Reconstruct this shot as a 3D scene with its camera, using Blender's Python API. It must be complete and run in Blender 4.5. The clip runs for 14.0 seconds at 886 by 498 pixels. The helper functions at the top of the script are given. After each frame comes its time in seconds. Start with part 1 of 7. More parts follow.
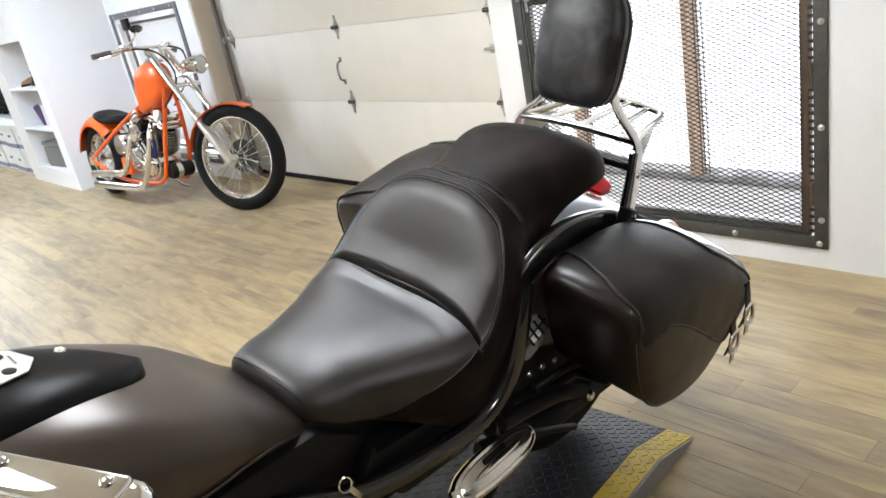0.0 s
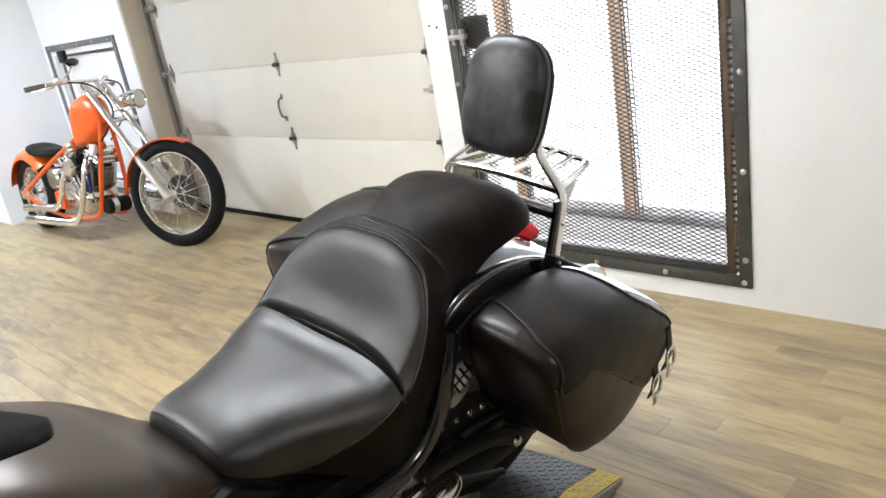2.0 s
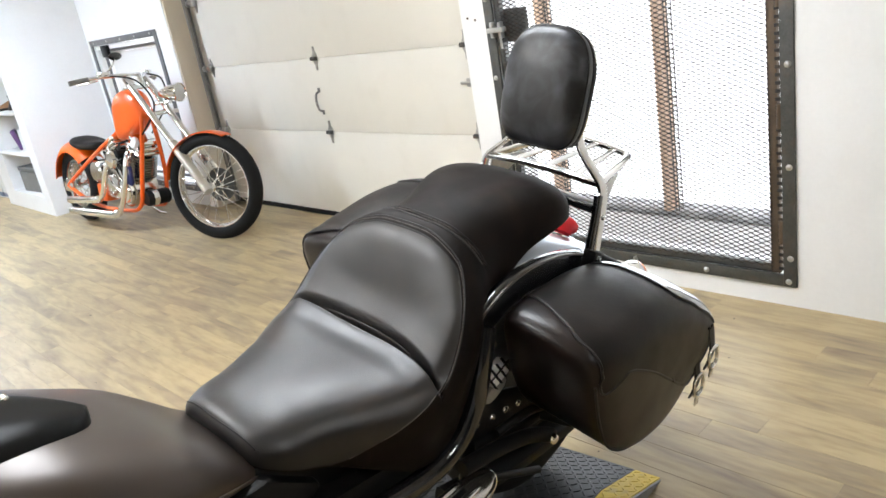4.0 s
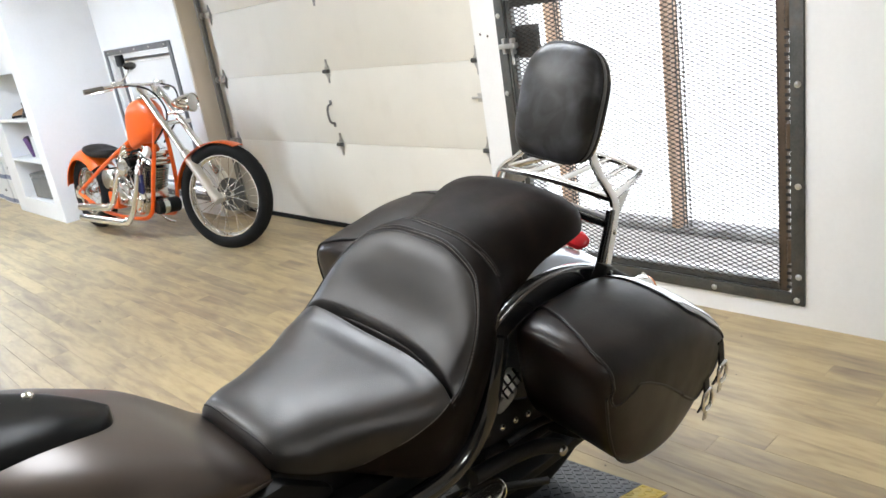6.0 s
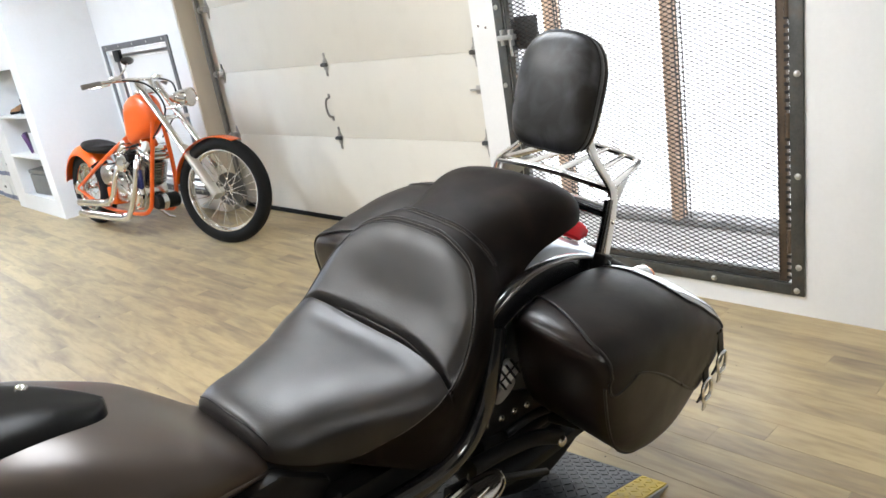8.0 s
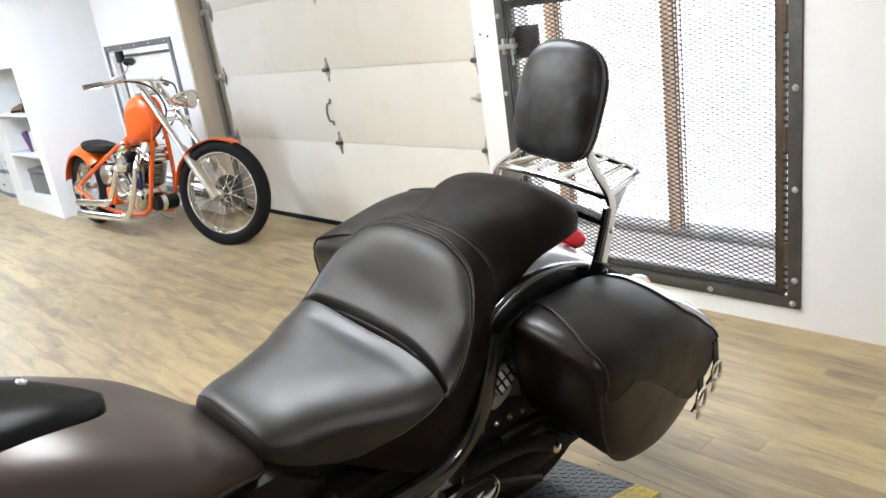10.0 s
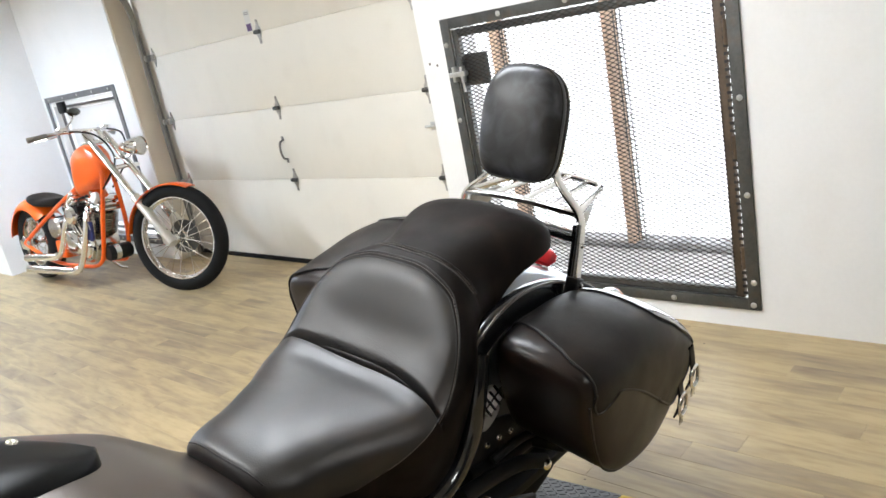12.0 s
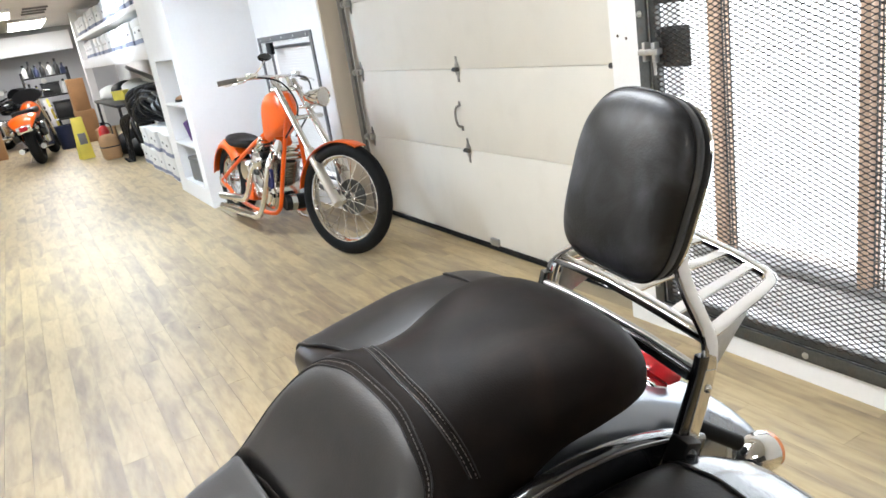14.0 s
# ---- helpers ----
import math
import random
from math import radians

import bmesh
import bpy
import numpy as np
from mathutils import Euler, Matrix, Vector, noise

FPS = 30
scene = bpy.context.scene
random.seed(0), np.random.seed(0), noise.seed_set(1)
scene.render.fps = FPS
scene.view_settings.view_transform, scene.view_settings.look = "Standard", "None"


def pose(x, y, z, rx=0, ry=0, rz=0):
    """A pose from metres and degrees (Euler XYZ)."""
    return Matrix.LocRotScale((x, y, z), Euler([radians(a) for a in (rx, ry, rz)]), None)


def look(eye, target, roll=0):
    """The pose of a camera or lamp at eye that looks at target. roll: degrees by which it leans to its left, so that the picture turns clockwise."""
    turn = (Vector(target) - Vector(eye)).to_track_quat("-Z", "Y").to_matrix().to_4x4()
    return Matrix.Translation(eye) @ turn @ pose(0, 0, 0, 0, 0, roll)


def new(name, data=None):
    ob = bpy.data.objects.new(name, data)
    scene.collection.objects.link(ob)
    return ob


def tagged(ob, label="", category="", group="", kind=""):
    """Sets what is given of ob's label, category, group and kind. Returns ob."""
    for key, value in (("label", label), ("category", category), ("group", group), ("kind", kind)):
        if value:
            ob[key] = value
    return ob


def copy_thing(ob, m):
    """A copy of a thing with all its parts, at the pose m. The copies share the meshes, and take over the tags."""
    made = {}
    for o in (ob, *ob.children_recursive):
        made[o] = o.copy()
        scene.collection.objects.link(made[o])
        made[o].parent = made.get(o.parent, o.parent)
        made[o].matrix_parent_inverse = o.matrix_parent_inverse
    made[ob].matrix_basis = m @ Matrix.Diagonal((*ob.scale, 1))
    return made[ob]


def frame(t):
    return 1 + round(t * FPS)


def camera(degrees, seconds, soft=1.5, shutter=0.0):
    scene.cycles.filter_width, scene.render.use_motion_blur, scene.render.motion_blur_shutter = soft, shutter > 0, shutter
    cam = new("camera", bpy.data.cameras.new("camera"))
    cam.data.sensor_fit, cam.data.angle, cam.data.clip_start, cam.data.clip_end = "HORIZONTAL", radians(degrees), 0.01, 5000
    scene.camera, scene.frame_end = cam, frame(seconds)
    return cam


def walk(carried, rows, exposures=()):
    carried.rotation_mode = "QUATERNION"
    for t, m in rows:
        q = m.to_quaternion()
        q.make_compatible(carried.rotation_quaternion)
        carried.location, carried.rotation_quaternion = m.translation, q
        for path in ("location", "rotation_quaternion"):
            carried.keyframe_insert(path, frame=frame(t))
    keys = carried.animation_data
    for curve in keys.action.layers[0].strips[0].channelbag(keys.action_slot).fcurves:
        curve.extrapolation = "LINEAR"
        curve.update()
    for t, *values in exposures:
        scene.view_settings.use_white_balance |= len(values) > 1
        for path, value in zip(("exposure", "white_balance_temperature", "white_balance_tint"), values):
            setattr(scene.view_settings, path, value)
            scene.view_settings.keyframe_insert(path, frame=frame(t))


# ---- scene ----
cam = camera(61.1, 14.0, 1.6)
PATH = [
    (0, (0.213, 0.174, 1.362), (1.404, 1.611, 0.645), -11.4),
    (0.2, (0.224, 0.148, 1.378), (1.475, 1.544, 0.679), -10.3),
    (0.5, (0.24, 0.124, 1.397), (1.568, 1.467, 0.741), -10.0),
    (1, (0.238, 0.124, 1.395), (1.561, 1.465, 0.725), -9.8),
    (1.5, (0.24, 0.129, 1.395), (1.559, 1.484, 0.742), -9.7),
    (2, (0.247, 0.137, 1.391), (1.563, 1.488, 0.727), -9.9),
    (2.5, (0.249, 0.147, 1.382), (1.543, 1.516, 0.711), -10.4),
    (3, (0.247, 0.154, 1.373), (1.485, 1.557, 0.666), -9.9),
    (3.5, (0.253, 0.152, 1.378), (1.489, 1.574, 0.705), -11.2),
    (4, (0.256, 0.156, 1.38), (1.506, 1.572, 0.72), -10.2),
    (4.2, (0.249, 0.149, 1.389), (1.515, 1.564, 0.76), -9.9),
    (6.5, (0.226, 0.153, 1.382), (1.478, 1.584, 0.762), -9.2),
    (7, (0.226, 0.152, 1.381), (1.478, 1.584, 0.764), -9.4),
    (7.5, (0.234, 0.153, 1.374), (1.483, 1.579, 0.736), -9.7),
    (9.8, (0.226, 0.147, 1.37), (1.473, 1.587, 0.76), -8.6),
    (10, (0.223, 0.147, 1.371), (1.482, 1.573, 0.753), -8.4),
    (10.5, (0.216, 0.142, 1.375), (1.484, 1.564, 0.768), -7.8),
    (11, (0.218, 0.142, 1.374), (1.496, 1.55, 0.755), -7.4),
    (11.5, (0.218, 0.149, 1.379), (1.525, 1.539, 0.78), -8.9),
    (12, (0.179, 0.169, 1.379), (1.544, 1.516, 0.813), -11.4),
    (12.2, (0.185, 0.176, 1.381), (1.639, 1.407, 0.774), -9.1),
    (12.5, (0.243, 0.173, 1.366), (1.657, 1.433, 0.721), -9.1),
    (12.8, (0.384, 0.177, 1.362), (1.619, 1.626, 0.751), -8.8),
    (13, (0.47, 0.163, 1.384), (1.635, 1.663, 0.757), -7.8),
    (13.2, (0.528, 0.161, 1.41), (1.694, 1.687, 0.851), -8.9),
    (13.5, (0.59, 0.188, 1.41), (1.65, 1.779, 0.821), -8.8),
    (13.7, (0.671, 0.271, 1.392), (1.663, 1.893, 0.771), -9.4),
    (14, (0.837, 0.414, 1.401), (1.709, 2.111, 0.802), -9.2),
]
walk(cam, [(t, look(eye, target, roll)) for t, eye, target, roll in PATH],
     [(0, 0.93), (0.5, 0.91), (1.5, 0.97), (2.0, 0.99), (3.2, 1.02), (5.0, 0.96), (7.2, 0.90), (10, 1.01), (11, 1.04), (12, 0.99), (12.5, 0.95), (13.2, 0.92), (14, 0.92)])

# ---- world and light ----
world = bpy.data.worlds.new("world")
scene.world = world
world.use_nodes = True
wn = world.node_tree.nodes
sky = wn.new("ShaderNodeTexSky")
sky.sky_type = "NISHITA"
sky.sun_disc = False
sky.sun_elevation, sky.sun_rotation = radians(58), radians(195)
wn["Background"].inputs[1].default_value = 0.15
world.node_tree.links.new(sky.outputs[0], wn["Background"].inputs[0])

sun = new("sun", bpy.data.lights.new("sun", "SUN"))
sun.data.energy, sun.data.angle, sun.data.color = 4.8, radians(0.6), (1.0, 0.97, 0.92)
sun.matrix_world = look((0, 0, 0), (0.14, 0.5, -0.85))


def area_lamp(name, at, size, power, color=(1.0, 0.97, 0.92), aim=(0, 0, -1)):
    ob = new(name, bpy.data.lights.new(name, "AREA"))
    ob.data.shape, ob.data.size, ob.data.size_y = "RECTANGLE", size[0], size[1]
    ob.data.energy, ob.data.color = power, color
    ob.matrix_world = look(at, Vector(at) + Vector(aim))
    return ob


# x, y, width, length, power; all but the last are added, out of view
FILL_FIXTURES = [(1.6, 2.0, 0.5, 1.2, 10.8), (0.1, 2.15, 0.5, 1.2, 6), (-2.6, 2.5, 0.5, 1.2, 6), (0.9, -1.7, 0.5, 1.2, 4), (-0.9, 7.2, 0.5, 1.2, 20), (0.9, 6.35, 1.2, 0.22, 46),
            (-0.9, 11.0, 0.5, 1.2, 18), (1.65, 10.8, 0.3, 1.2, 28), (0.9, 14.2, 0.5, 1.2, 14), (1.45, 17.4, 0.6, 2.4, 15)]
CEILING = 2.40
for fx, fy, fw, fl, power in FILL_FIXTURES:
    area_lamp("room_fill_light", (fx, fy, CEILING - 0.085), (fw, fl), power, (0.63, 0.80, 1.035))
area_lamp("gate_daylight", (3.02, 1.9, 0.75), (1.25, 1.2), 6, (0.80, 0.90, 1.0), (-1, 0, 0))


# ---- materials ----
def nodes_of(name):
    m = bpy.data.materials.new(name)
    m.use_nodes = True
    return m, m.node_tree.nodes, m.node_tree.links, m.node_tree.nodes["Principled BSDF"]


def surface(name, color, rough=0.5, metal=0.0, vary=0.12, scale=6.0, fine=90.0, bump=0.15, depth=0.002, coat=0.0,
            dirt=None, dirt_amount=0.0, spec=0.5, stretch=(1, 1, 1), rough_vary=0.12):
    """A painted, moulded or cast surface: base colour with slow and fine variation, uneven gloss and fine relief."""
    m, n, l, b = nodes_of(name)
    tc = n.new("ShaderNodeTexCoord")
    mp = n.new("ShaderNodeMapping")
    mp.inputs["Scale"].default_value = stretch
    l.new(tc.outputs["Object"], mp.inputs[0])
    slow, quick = n.new("ShaderNodeTexNoise"), n.new("ShaderNodeTexNoise")
    slow.inputs["Scale"].default_value, slow.inputs["Detail"].default_value = scale, 4
    quick.inputs["Scale"].default_value, quick.inputs["Detail"].default_value = fine, 3
    l.new(mp.outputs[0], slow.inputs["Vector"])
    l.new(mp.outputs[0], quick.inputs["Vector"])
    mixv = n.new("ShaderNodeMath")
    mixv.operation = "MULTIPLY_ADD"
    mixv.inputs[1].default_value = 0.65
    l.new(slow.outputs[0], mixv.inputs[0])
    half = n.new("ShaderNodeMath")
    half.operation = "MULTIPLY"
    half.inputs[1].default_value = 0.35
    l.new(quick.outputs[0], half.inputs[0])
    l.new(half.outputs[0], mixv.inputs[2])
    ramp = n.new("ShaderNodeValToRGB")
    lo = [max(0.0, c * (1 - vary)) for c in color]
    hi = [min(1.0, c * (1 + vary)) for c in color]
    ramp.color_ramp.elements[0].position, ramp.color_ramp.elements[0].color = 0.3, (*lo, 1)
    ramp.color_ramp.elements[1].position, ramp.color_ramp.elements[1].color = 0.7, (*hi, 1)
    l.new(mixv.outputs[0], ramp.inputs[0])
    out = ramp.outputs[0]
    if dirt:
        spots = n.new("ShaderNodeTexNoise")
        spots.inputs["Scale"].default_value, spots.inputs["Detail"].default_value = scale * 2.3, 8
        l.new(mp.outputs[0], spots.inputs["Vector"])
        cut = n.new("ShaderNodeValToRGB")
        cut.color_ramp.elements[0].position, cut.color_ramp.elements[1].position = 0.52, 0.72
        l.new(spots.outputs[0], cut.inputs[0])
        amount = n.new("ShaderNodeMath")
        amount.operation = "MULTIPLY"
        amount.inputs[1].default_value = dirt_amount
        l.new(cut.outputs[0], amount.inputs[0])
        mix = n.new("ShaderNodeMixRGB")
        mix.inputs[2].default_value = (*dirt, 1)
        l.new(amount.outputs[0], mix.inputs[0])
        l.new(out, mix.inputs[1])
        out = mix.outputs[0]
    l.new(out, b.inputs["Base Color"])
    rr = n.new("ShaderNodeMapRange")
    rr.inputs["To Min"].default_value, rr.inputs["To Max"].default_value = max(0.02, rough * (1 - rough_vary)), min(1.0, rough * (1 + rough_vary))
    l.new(slow.outputs[0], rr.inputs[0])
    l.new(rr.outputs[0], b.inputs["Roughness"])
    b.inputs["Metallic"].default_value = metal
    b.inputs["Specular IOR Level"].default_value = spec
    b.inputs["Coat Weight"].default_value = coat
    b.inputs["Coat Roughness"].default_value = 0.05 if coat > 0.5 else 0.22
    if bump:
        bp = n.new("ShaderNodeBump")
        bp.inputs["Strength"].default_value, bp.inputs["Distance"].default_value = bump, depth
        l.new(quick.outputs[0], bp.inputs["Height"])
        l.new(bp.outputs[0], b.inputs["Normal"])
    return m


def leather(name, color, rough=0.42, grain=420.0, spec=0.38, panel=None, wear_sheen=None):
    """Black leather: pebbled grain, soft creases, lighter scuffs; panel gives (colour, roughness, gloss) inside the
    seams, the last argument (colour, amount) a patchy film of wear and, on the pad, of sheen.
    """
    m, n, l, b = nodes_of(name)
    tc = n.new("ShaderNodeTexCoord")
    cells, cloud, scuff = n.new("ShaderNodeTexVoronoi"), n.new("ShaderNodeTexNoise"), n.new("ShaderNodeTexNoise")
    cells.inputs["Scale"].default_value = grain
    cloud.inputs["Scale"].default_value, cloud.inputs["Detail"].default_value = 9.0, 5
    scuff.inputs["Scale"].default_value, scuff.inputs["Detail"].default_value = 17.0, 9
    for t in (cells, cloud, scuff):
        l.new(tc.outputs["Object"], t.inputs["Vector"])

    def tone(c):
        ramp = n.new("ShaderNodeValToRGB")
        ramp.color_ramp.elements[0].position, ramp.color_ramp.elements[0].color = 0.3, (*[v * 0.8 for v in c], 1)
        ramp.color_ramp.elements[1].position, ramp.color_ramp.elements[1].color = 0.75, (*[v * 1.35 for v in c], 1)
        l.new(cloud.outputs[0], ramp.inputs[0])
        return ramp.outputs[0]

    def gloss(r):
        rr = n.new("ShaderNodeMapRange")
        rr.inputs["From Min"].default_value, rr.inputs["From Max"].default_value = 0.32, 0.68
        rr.inputs["To Min"].default_value, rr.inputs["To Max"].default_value = r * 0.90, r * 1.12
        l.new(scuff.outputs[0], rr.inputs[0])
        return rr.outputs[0]

    if panel:
        where = n.new("ShaderNodeAttribute")
        where.attribute_name = "panel"
        cut = n.new("ShaderNodeMapRange")
        cut.inputs["From Min"].default_value, cut.inputs["From Max"].default_value = -0.0015, 0.0015
        l.new(where.outputs["Fac"], cut.inputs[0])
        mix = n.new("ShaderNodeMixRGB")
        l.new(cut.outputs[0], mix.inputs[0])
        l.new(tone(color), mix.inputs[1])
        l.new(tone(panel[0]), mix.inputs[2])
        out = mix.outputs[0]
        rmix = n.new("ShaderNodeMix")
        l.new(cut.outputs[0], rmix.inputs[0])
        l.new(gloss(rough), rmix.inputs[2])
        l.new(gloss(panel[1]), rmix.inputs[3])
        l.new(rmix.outputs[0], b.inputs["Roughness"])
        smix = n.new("ShaderNodeMapRange")
        smix.inputs["To Min"].default_value, smix.inputs["To Max"].default_value = spec, panel[2]
        l.new(cut.outputs[0], smix.inputs[0])
        l.new(smix.outputs[0], b.inputs["Specular IOR Level"])
    else:
        out = tone(color)
        l.new(gloss(rough), b.inputs["Roughness"])
        b.inputs["Specular IOR Level"].default_value = spec
    if wear_sheen:
        film, cover, wiped = n.new("ShaderNodeTexNoise"), n.new("ShaderNodeMapRange"), n.new("ShaderNodeMixRGB")
        film.inputs["Scale"].default_value, film.inputs["Detail"].default_value, film.inputs["Distortion"].default_value = 9.0, 9, 1.4
        cover.inputs["From Min"].default_value, cover.inputs["From Max"].default_value, cover.inputs["To Max"].default_value = 0.44, 0.74, wear_sheen[1]
        wiped.inputs[2].default_value = (*wear_sheen[0], 1)
        l.new(tc.outputs["Object"], film.inputs["Vector"])
        l.new(film.outputs[0], cover.inputs[0])
        l.new(cover.outputs[0], wiped.inputs[0])
        l.new(out, wiped.inputs[1])
        out = wiped.outputs[0]
    l.new(out, b.inputs["Base Color"])
    low = n.new("ShaderNodeBump")
    low.inputs["Strength"].default_value, low.inputs["Distance"].default_value = 0.20, 0.004
    l.new(cloud.outputs[0], low.inputs["Height"])
    hi = n.new("ShaderNodeBump")
    hi.inputs["Strength"].default_value, hi.inputs["Distance"].default_value = 0.26, 0.0006
    l.new(cells.outputs["Distance"], hi.inputs["Height"])
    l.new(low.outputs[0], hi.inputs["Normal"])
    l.new(hi.outputs[0], b.inputs["Normal"])
    return m


def plank_wood(name):
    """Vinyl oak planks: each piece takes its own tone, grain runs along the piece (local y)."""
    m, n, l, b = nodes_of(name)
    tc, info, geo = n.new("ShaderNodeTexCoord"), n.new("ShaderNodeObjectInfo"), n.new("ShaderNodeNewGeometry")
    add = n.new("ShaderNodeMath")
    add.operation = "ADD"
    l.new(info.outputs["Random"], add.inputs[0])
    l.new(geo.outputs["Random Per Island"], add.inputs[1])
    frac = n.new("ShaderNodeMath")
    frac.operation = "FRACT"
    l.new(add.outputs[0], frac.inputs[0])
    shift = n.new("ShaderNodeVectorMath")
    shift.operation = "MULTIPLY_ADD"
    comb = n.new("ShaderNodeCombineXYZ")
    for i in range(3):
        l.new(frac.outputs[0], comb.inputs[i])
    shift.inputs[1].default_value = (37.0, 61.0, 13.0)
    l.new(comb.outputs[0], shift.inputs[0])
    l.new(tc.outputs["Object"], shift.inputs[2])
    stretch = n.new("ShaderNodeMapping")
    stretch.inputs["Scale"].default_value = (14.0, 2.4, 1.0)
    l.new(shift.outputs[0], stretch.inputs[0])
    grain, knots, fine = n.new("ShaderNodeTexNoise"), n.new("ShaderNodeTexNoise"), n.new("ShaderNodeTexNoise")
    grain.inputs["Scale"].default_value, grain.inputs["Detail"].default_value, grain.inputs["Distortion"].default_value = 1.0, 7, 0.5
    knots.inputs["Scale"].default_value, knots.inputs["Detail"].default_value = 1.0, 4
    fine.inputs["Scale"].default_value, fine.inputs["Detail"].default_value = 4.0, 6
    l.new(stretch.outputs[0], grain.inputs["Vector"])
    half = n.new("ShaderNodeMapping")
    half.inputs["Scale"].default_value = (30.0, 11.0, 1.0)
    l.new(shift.outputs[0], half.inputs[0])
    l.new(half.outputs[0], knots.inputs["Vector"])
    l.new(stretch.outputs[0], fine.inputs["Vector"])
    # yellow and grey figure, pushed one way or the other from piece to piece
    push = n.new("ShaderNodeMath")
    push.operation = "MULTIPLY_ADD"
    push.inputs[1].default_value = 0.17
    l.new(frac.outputs[0], push.inputs[0])
    l.new(grain.outputs[0], push.inputs[2])
    tone = n.new("ShaderNodeValToRGB")
    e = tone.color_ramp.elements
    e[0].position, e[0].color = 0.34, (0.225, 0.172, 0.112, 1)
    e[1].position, e[1].color = 0.82, (0.45, 0.352, 0.195, 1)
    for pos, col in ((0.45, (0.285, 0.221, 0.138, 1)), (0.54, (0.335, 0.261, 0.153, 1)), (0.64, (0.40, 0.312, 0.174, 1))):
        x = e.new(pos)
        x.color = col
    l.new(push.outputs[0], tone.inputs[0])
    g = n.new("ShaderNodeValToRGB")
    g.color_ramp.elements[0].position, g.color_ramp.elements[0].color = 0.32, (0.62, 0.53, 0.43, 1)
    g.color_ramp.elements[1].position, g.color_ramp.elements[1].color = 0.56, (1.05, 1.04, 1.03, 1)
    l.new(fine.outputs[0], g.inputs[0])
    dark = n.new("ShaderNodeMixRGB")
    dark.blend_type = "MULTIPLY"
    dark.inputs[0].default_value = 0.36
    l.new(tone.outputs[0], dark.inputs[1])
    l.new(g.outputs[0], dark.inputs[2])
    # small dark knots and specks
    k = n.new("ShaderNodeValToRGB")
    k.color_ramp.elements[0].position, k.color_ramp.elements[1].position = 0.70, 0.76
    l.new(knots.outputs[0], k.inputs[0])
    kk = n.new("ShaderNodeMath")
    kk.operation = "MULTIPLY"
    kk.inputs[1].default_value = 0.4
    l.new(k.outputs[0], kk.inputs[0])
    grey = n.new("ShaderNodeMixRGB")
    l.new(kk.outputs[0], grey.inputs[0])
    l.new(dark.outputs[0], grey.inputs[1])
    grey.inputs[2].default_value = (0.12, 0.10, 0.075, 1)
    l.new(grey.outputs[0], b.inputs["Base Color"])
    rr = n.new("ShaderNodeMapRange")
    rr.inputs["To Min"].default_value, rr.inputs["To Max"].default_value = 0.35, 0.50
    l.new(fine.outputs[0], rr.inputs[0])
    l.new(rr.outputs[0], b.inputs["Roughness"])
    bp = n.new("ShaderNodeBump")
    bp.inputs["Strength"].default_value, bp.inputs["Distance"].default_value = 0.12, 0.0012
    l.new(fine.outputs[0], bp.inputs["Height"])
    l.new(bp.outputs[0], b.inputs["Normal"])
    return m


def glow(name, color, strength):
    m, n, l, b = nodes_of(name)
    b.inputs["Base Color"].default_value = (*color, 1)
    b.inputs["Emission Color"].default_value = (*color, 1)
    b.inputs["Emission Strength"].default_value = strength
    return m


WALL = surface("white_wall_paint", (0.82, 0.817, 0.812), 0.62, vary=0.03, scale=1.7, fine=60, bump=0.12, depth=0.003, dirt=(0.6, 0.57, 0.52), dirt_amount=0.12)
CEIL = surface("ceiling_paint", (0.80, 0.785, 0.76), 0.8, vary=0.05, scale=1.2, fine=70)
DOORPAINT = surface("cream_door_paint", (0.765, 0.735, 0.665), 0.5, vary=0.035, scale=2.2, fine=140, bump=0.1, depth=0.001, dirt=(0.55, 0.5, 0.42), dirt_amount=0.12)
PLANK = plank_wood("oak_vinyl_planks")
JOINT = surface("floor_joint", (0.29, 0.24, 0.16), 0.7)
GREYWALL = surface("unseen_dark_wall", (0.07, 0.068, 0.066), 0.75, vary=0.06, scale=2)
STEEL = surface("dark_steel", (0.088, 0.089, 0.084), 0.5, metal=0.6, vary=0.3, scale=9, fine=120, dirt=(0.15, 0.09, 0.05), dirt_amount=0.25)
RUST = surface("brown_steel", (0.115, 0.082, 0.056), 0.6, metal=0.45, vary=0.3, scale=12, fine=120, dirt=(0.10, 0.08, 0.06), dirt_amount=0.6)
MESHMETAL = surface("expanded_metal", (0.035, 0.031, 0.029), 0.55, metal=0.4, vary=0.3, scale=14, fine=90, dirt=(0.2, 0.12, 0.07), dirt_amount=0.4)
GREYFRAME = surface("grey_frame_paint", (0.15, 0.15, 0.155), 0.45, metal=0.3, vary=0.2, scale=9, fine=120)
ZINC = surface("zinc_plate", (0.52, 0.51, 0.49), 0.38, metal=0.9, vary=0.15, scale=30, fine=200)
HINGEMETAL = surface("dull_zinc", (0.42, 0.41, 0.39), 0.32, metal=0.9, vary=0.3, scale=40, fine=200)
GREYTRACK = surface("grey_track", (0.24, 0.225, 0.205), 0.55, metal=0.5, vary=0.2, scale=10)
CHROME = surface("chrome", (0.82, 0.81, 0.79), 0.07, metal=1.0, vary=0.03, scale=12, fine=60, bump=0.04, depth=0.0006, rough_vary=0.3)
BRUSHED = surface("polished_metal", (0.68, 0.67, 0.65), 0.2, metal=1.0, vary=0.06, scale=20, fine=160, bump=0.06, depth=0.0006)
RUBBER = surface("black_rubber", (0.0065, 0.0062, 0.0062), 0.72, vary=0.25, scale=18, fine=160, bump=0.25, spec=0.22)
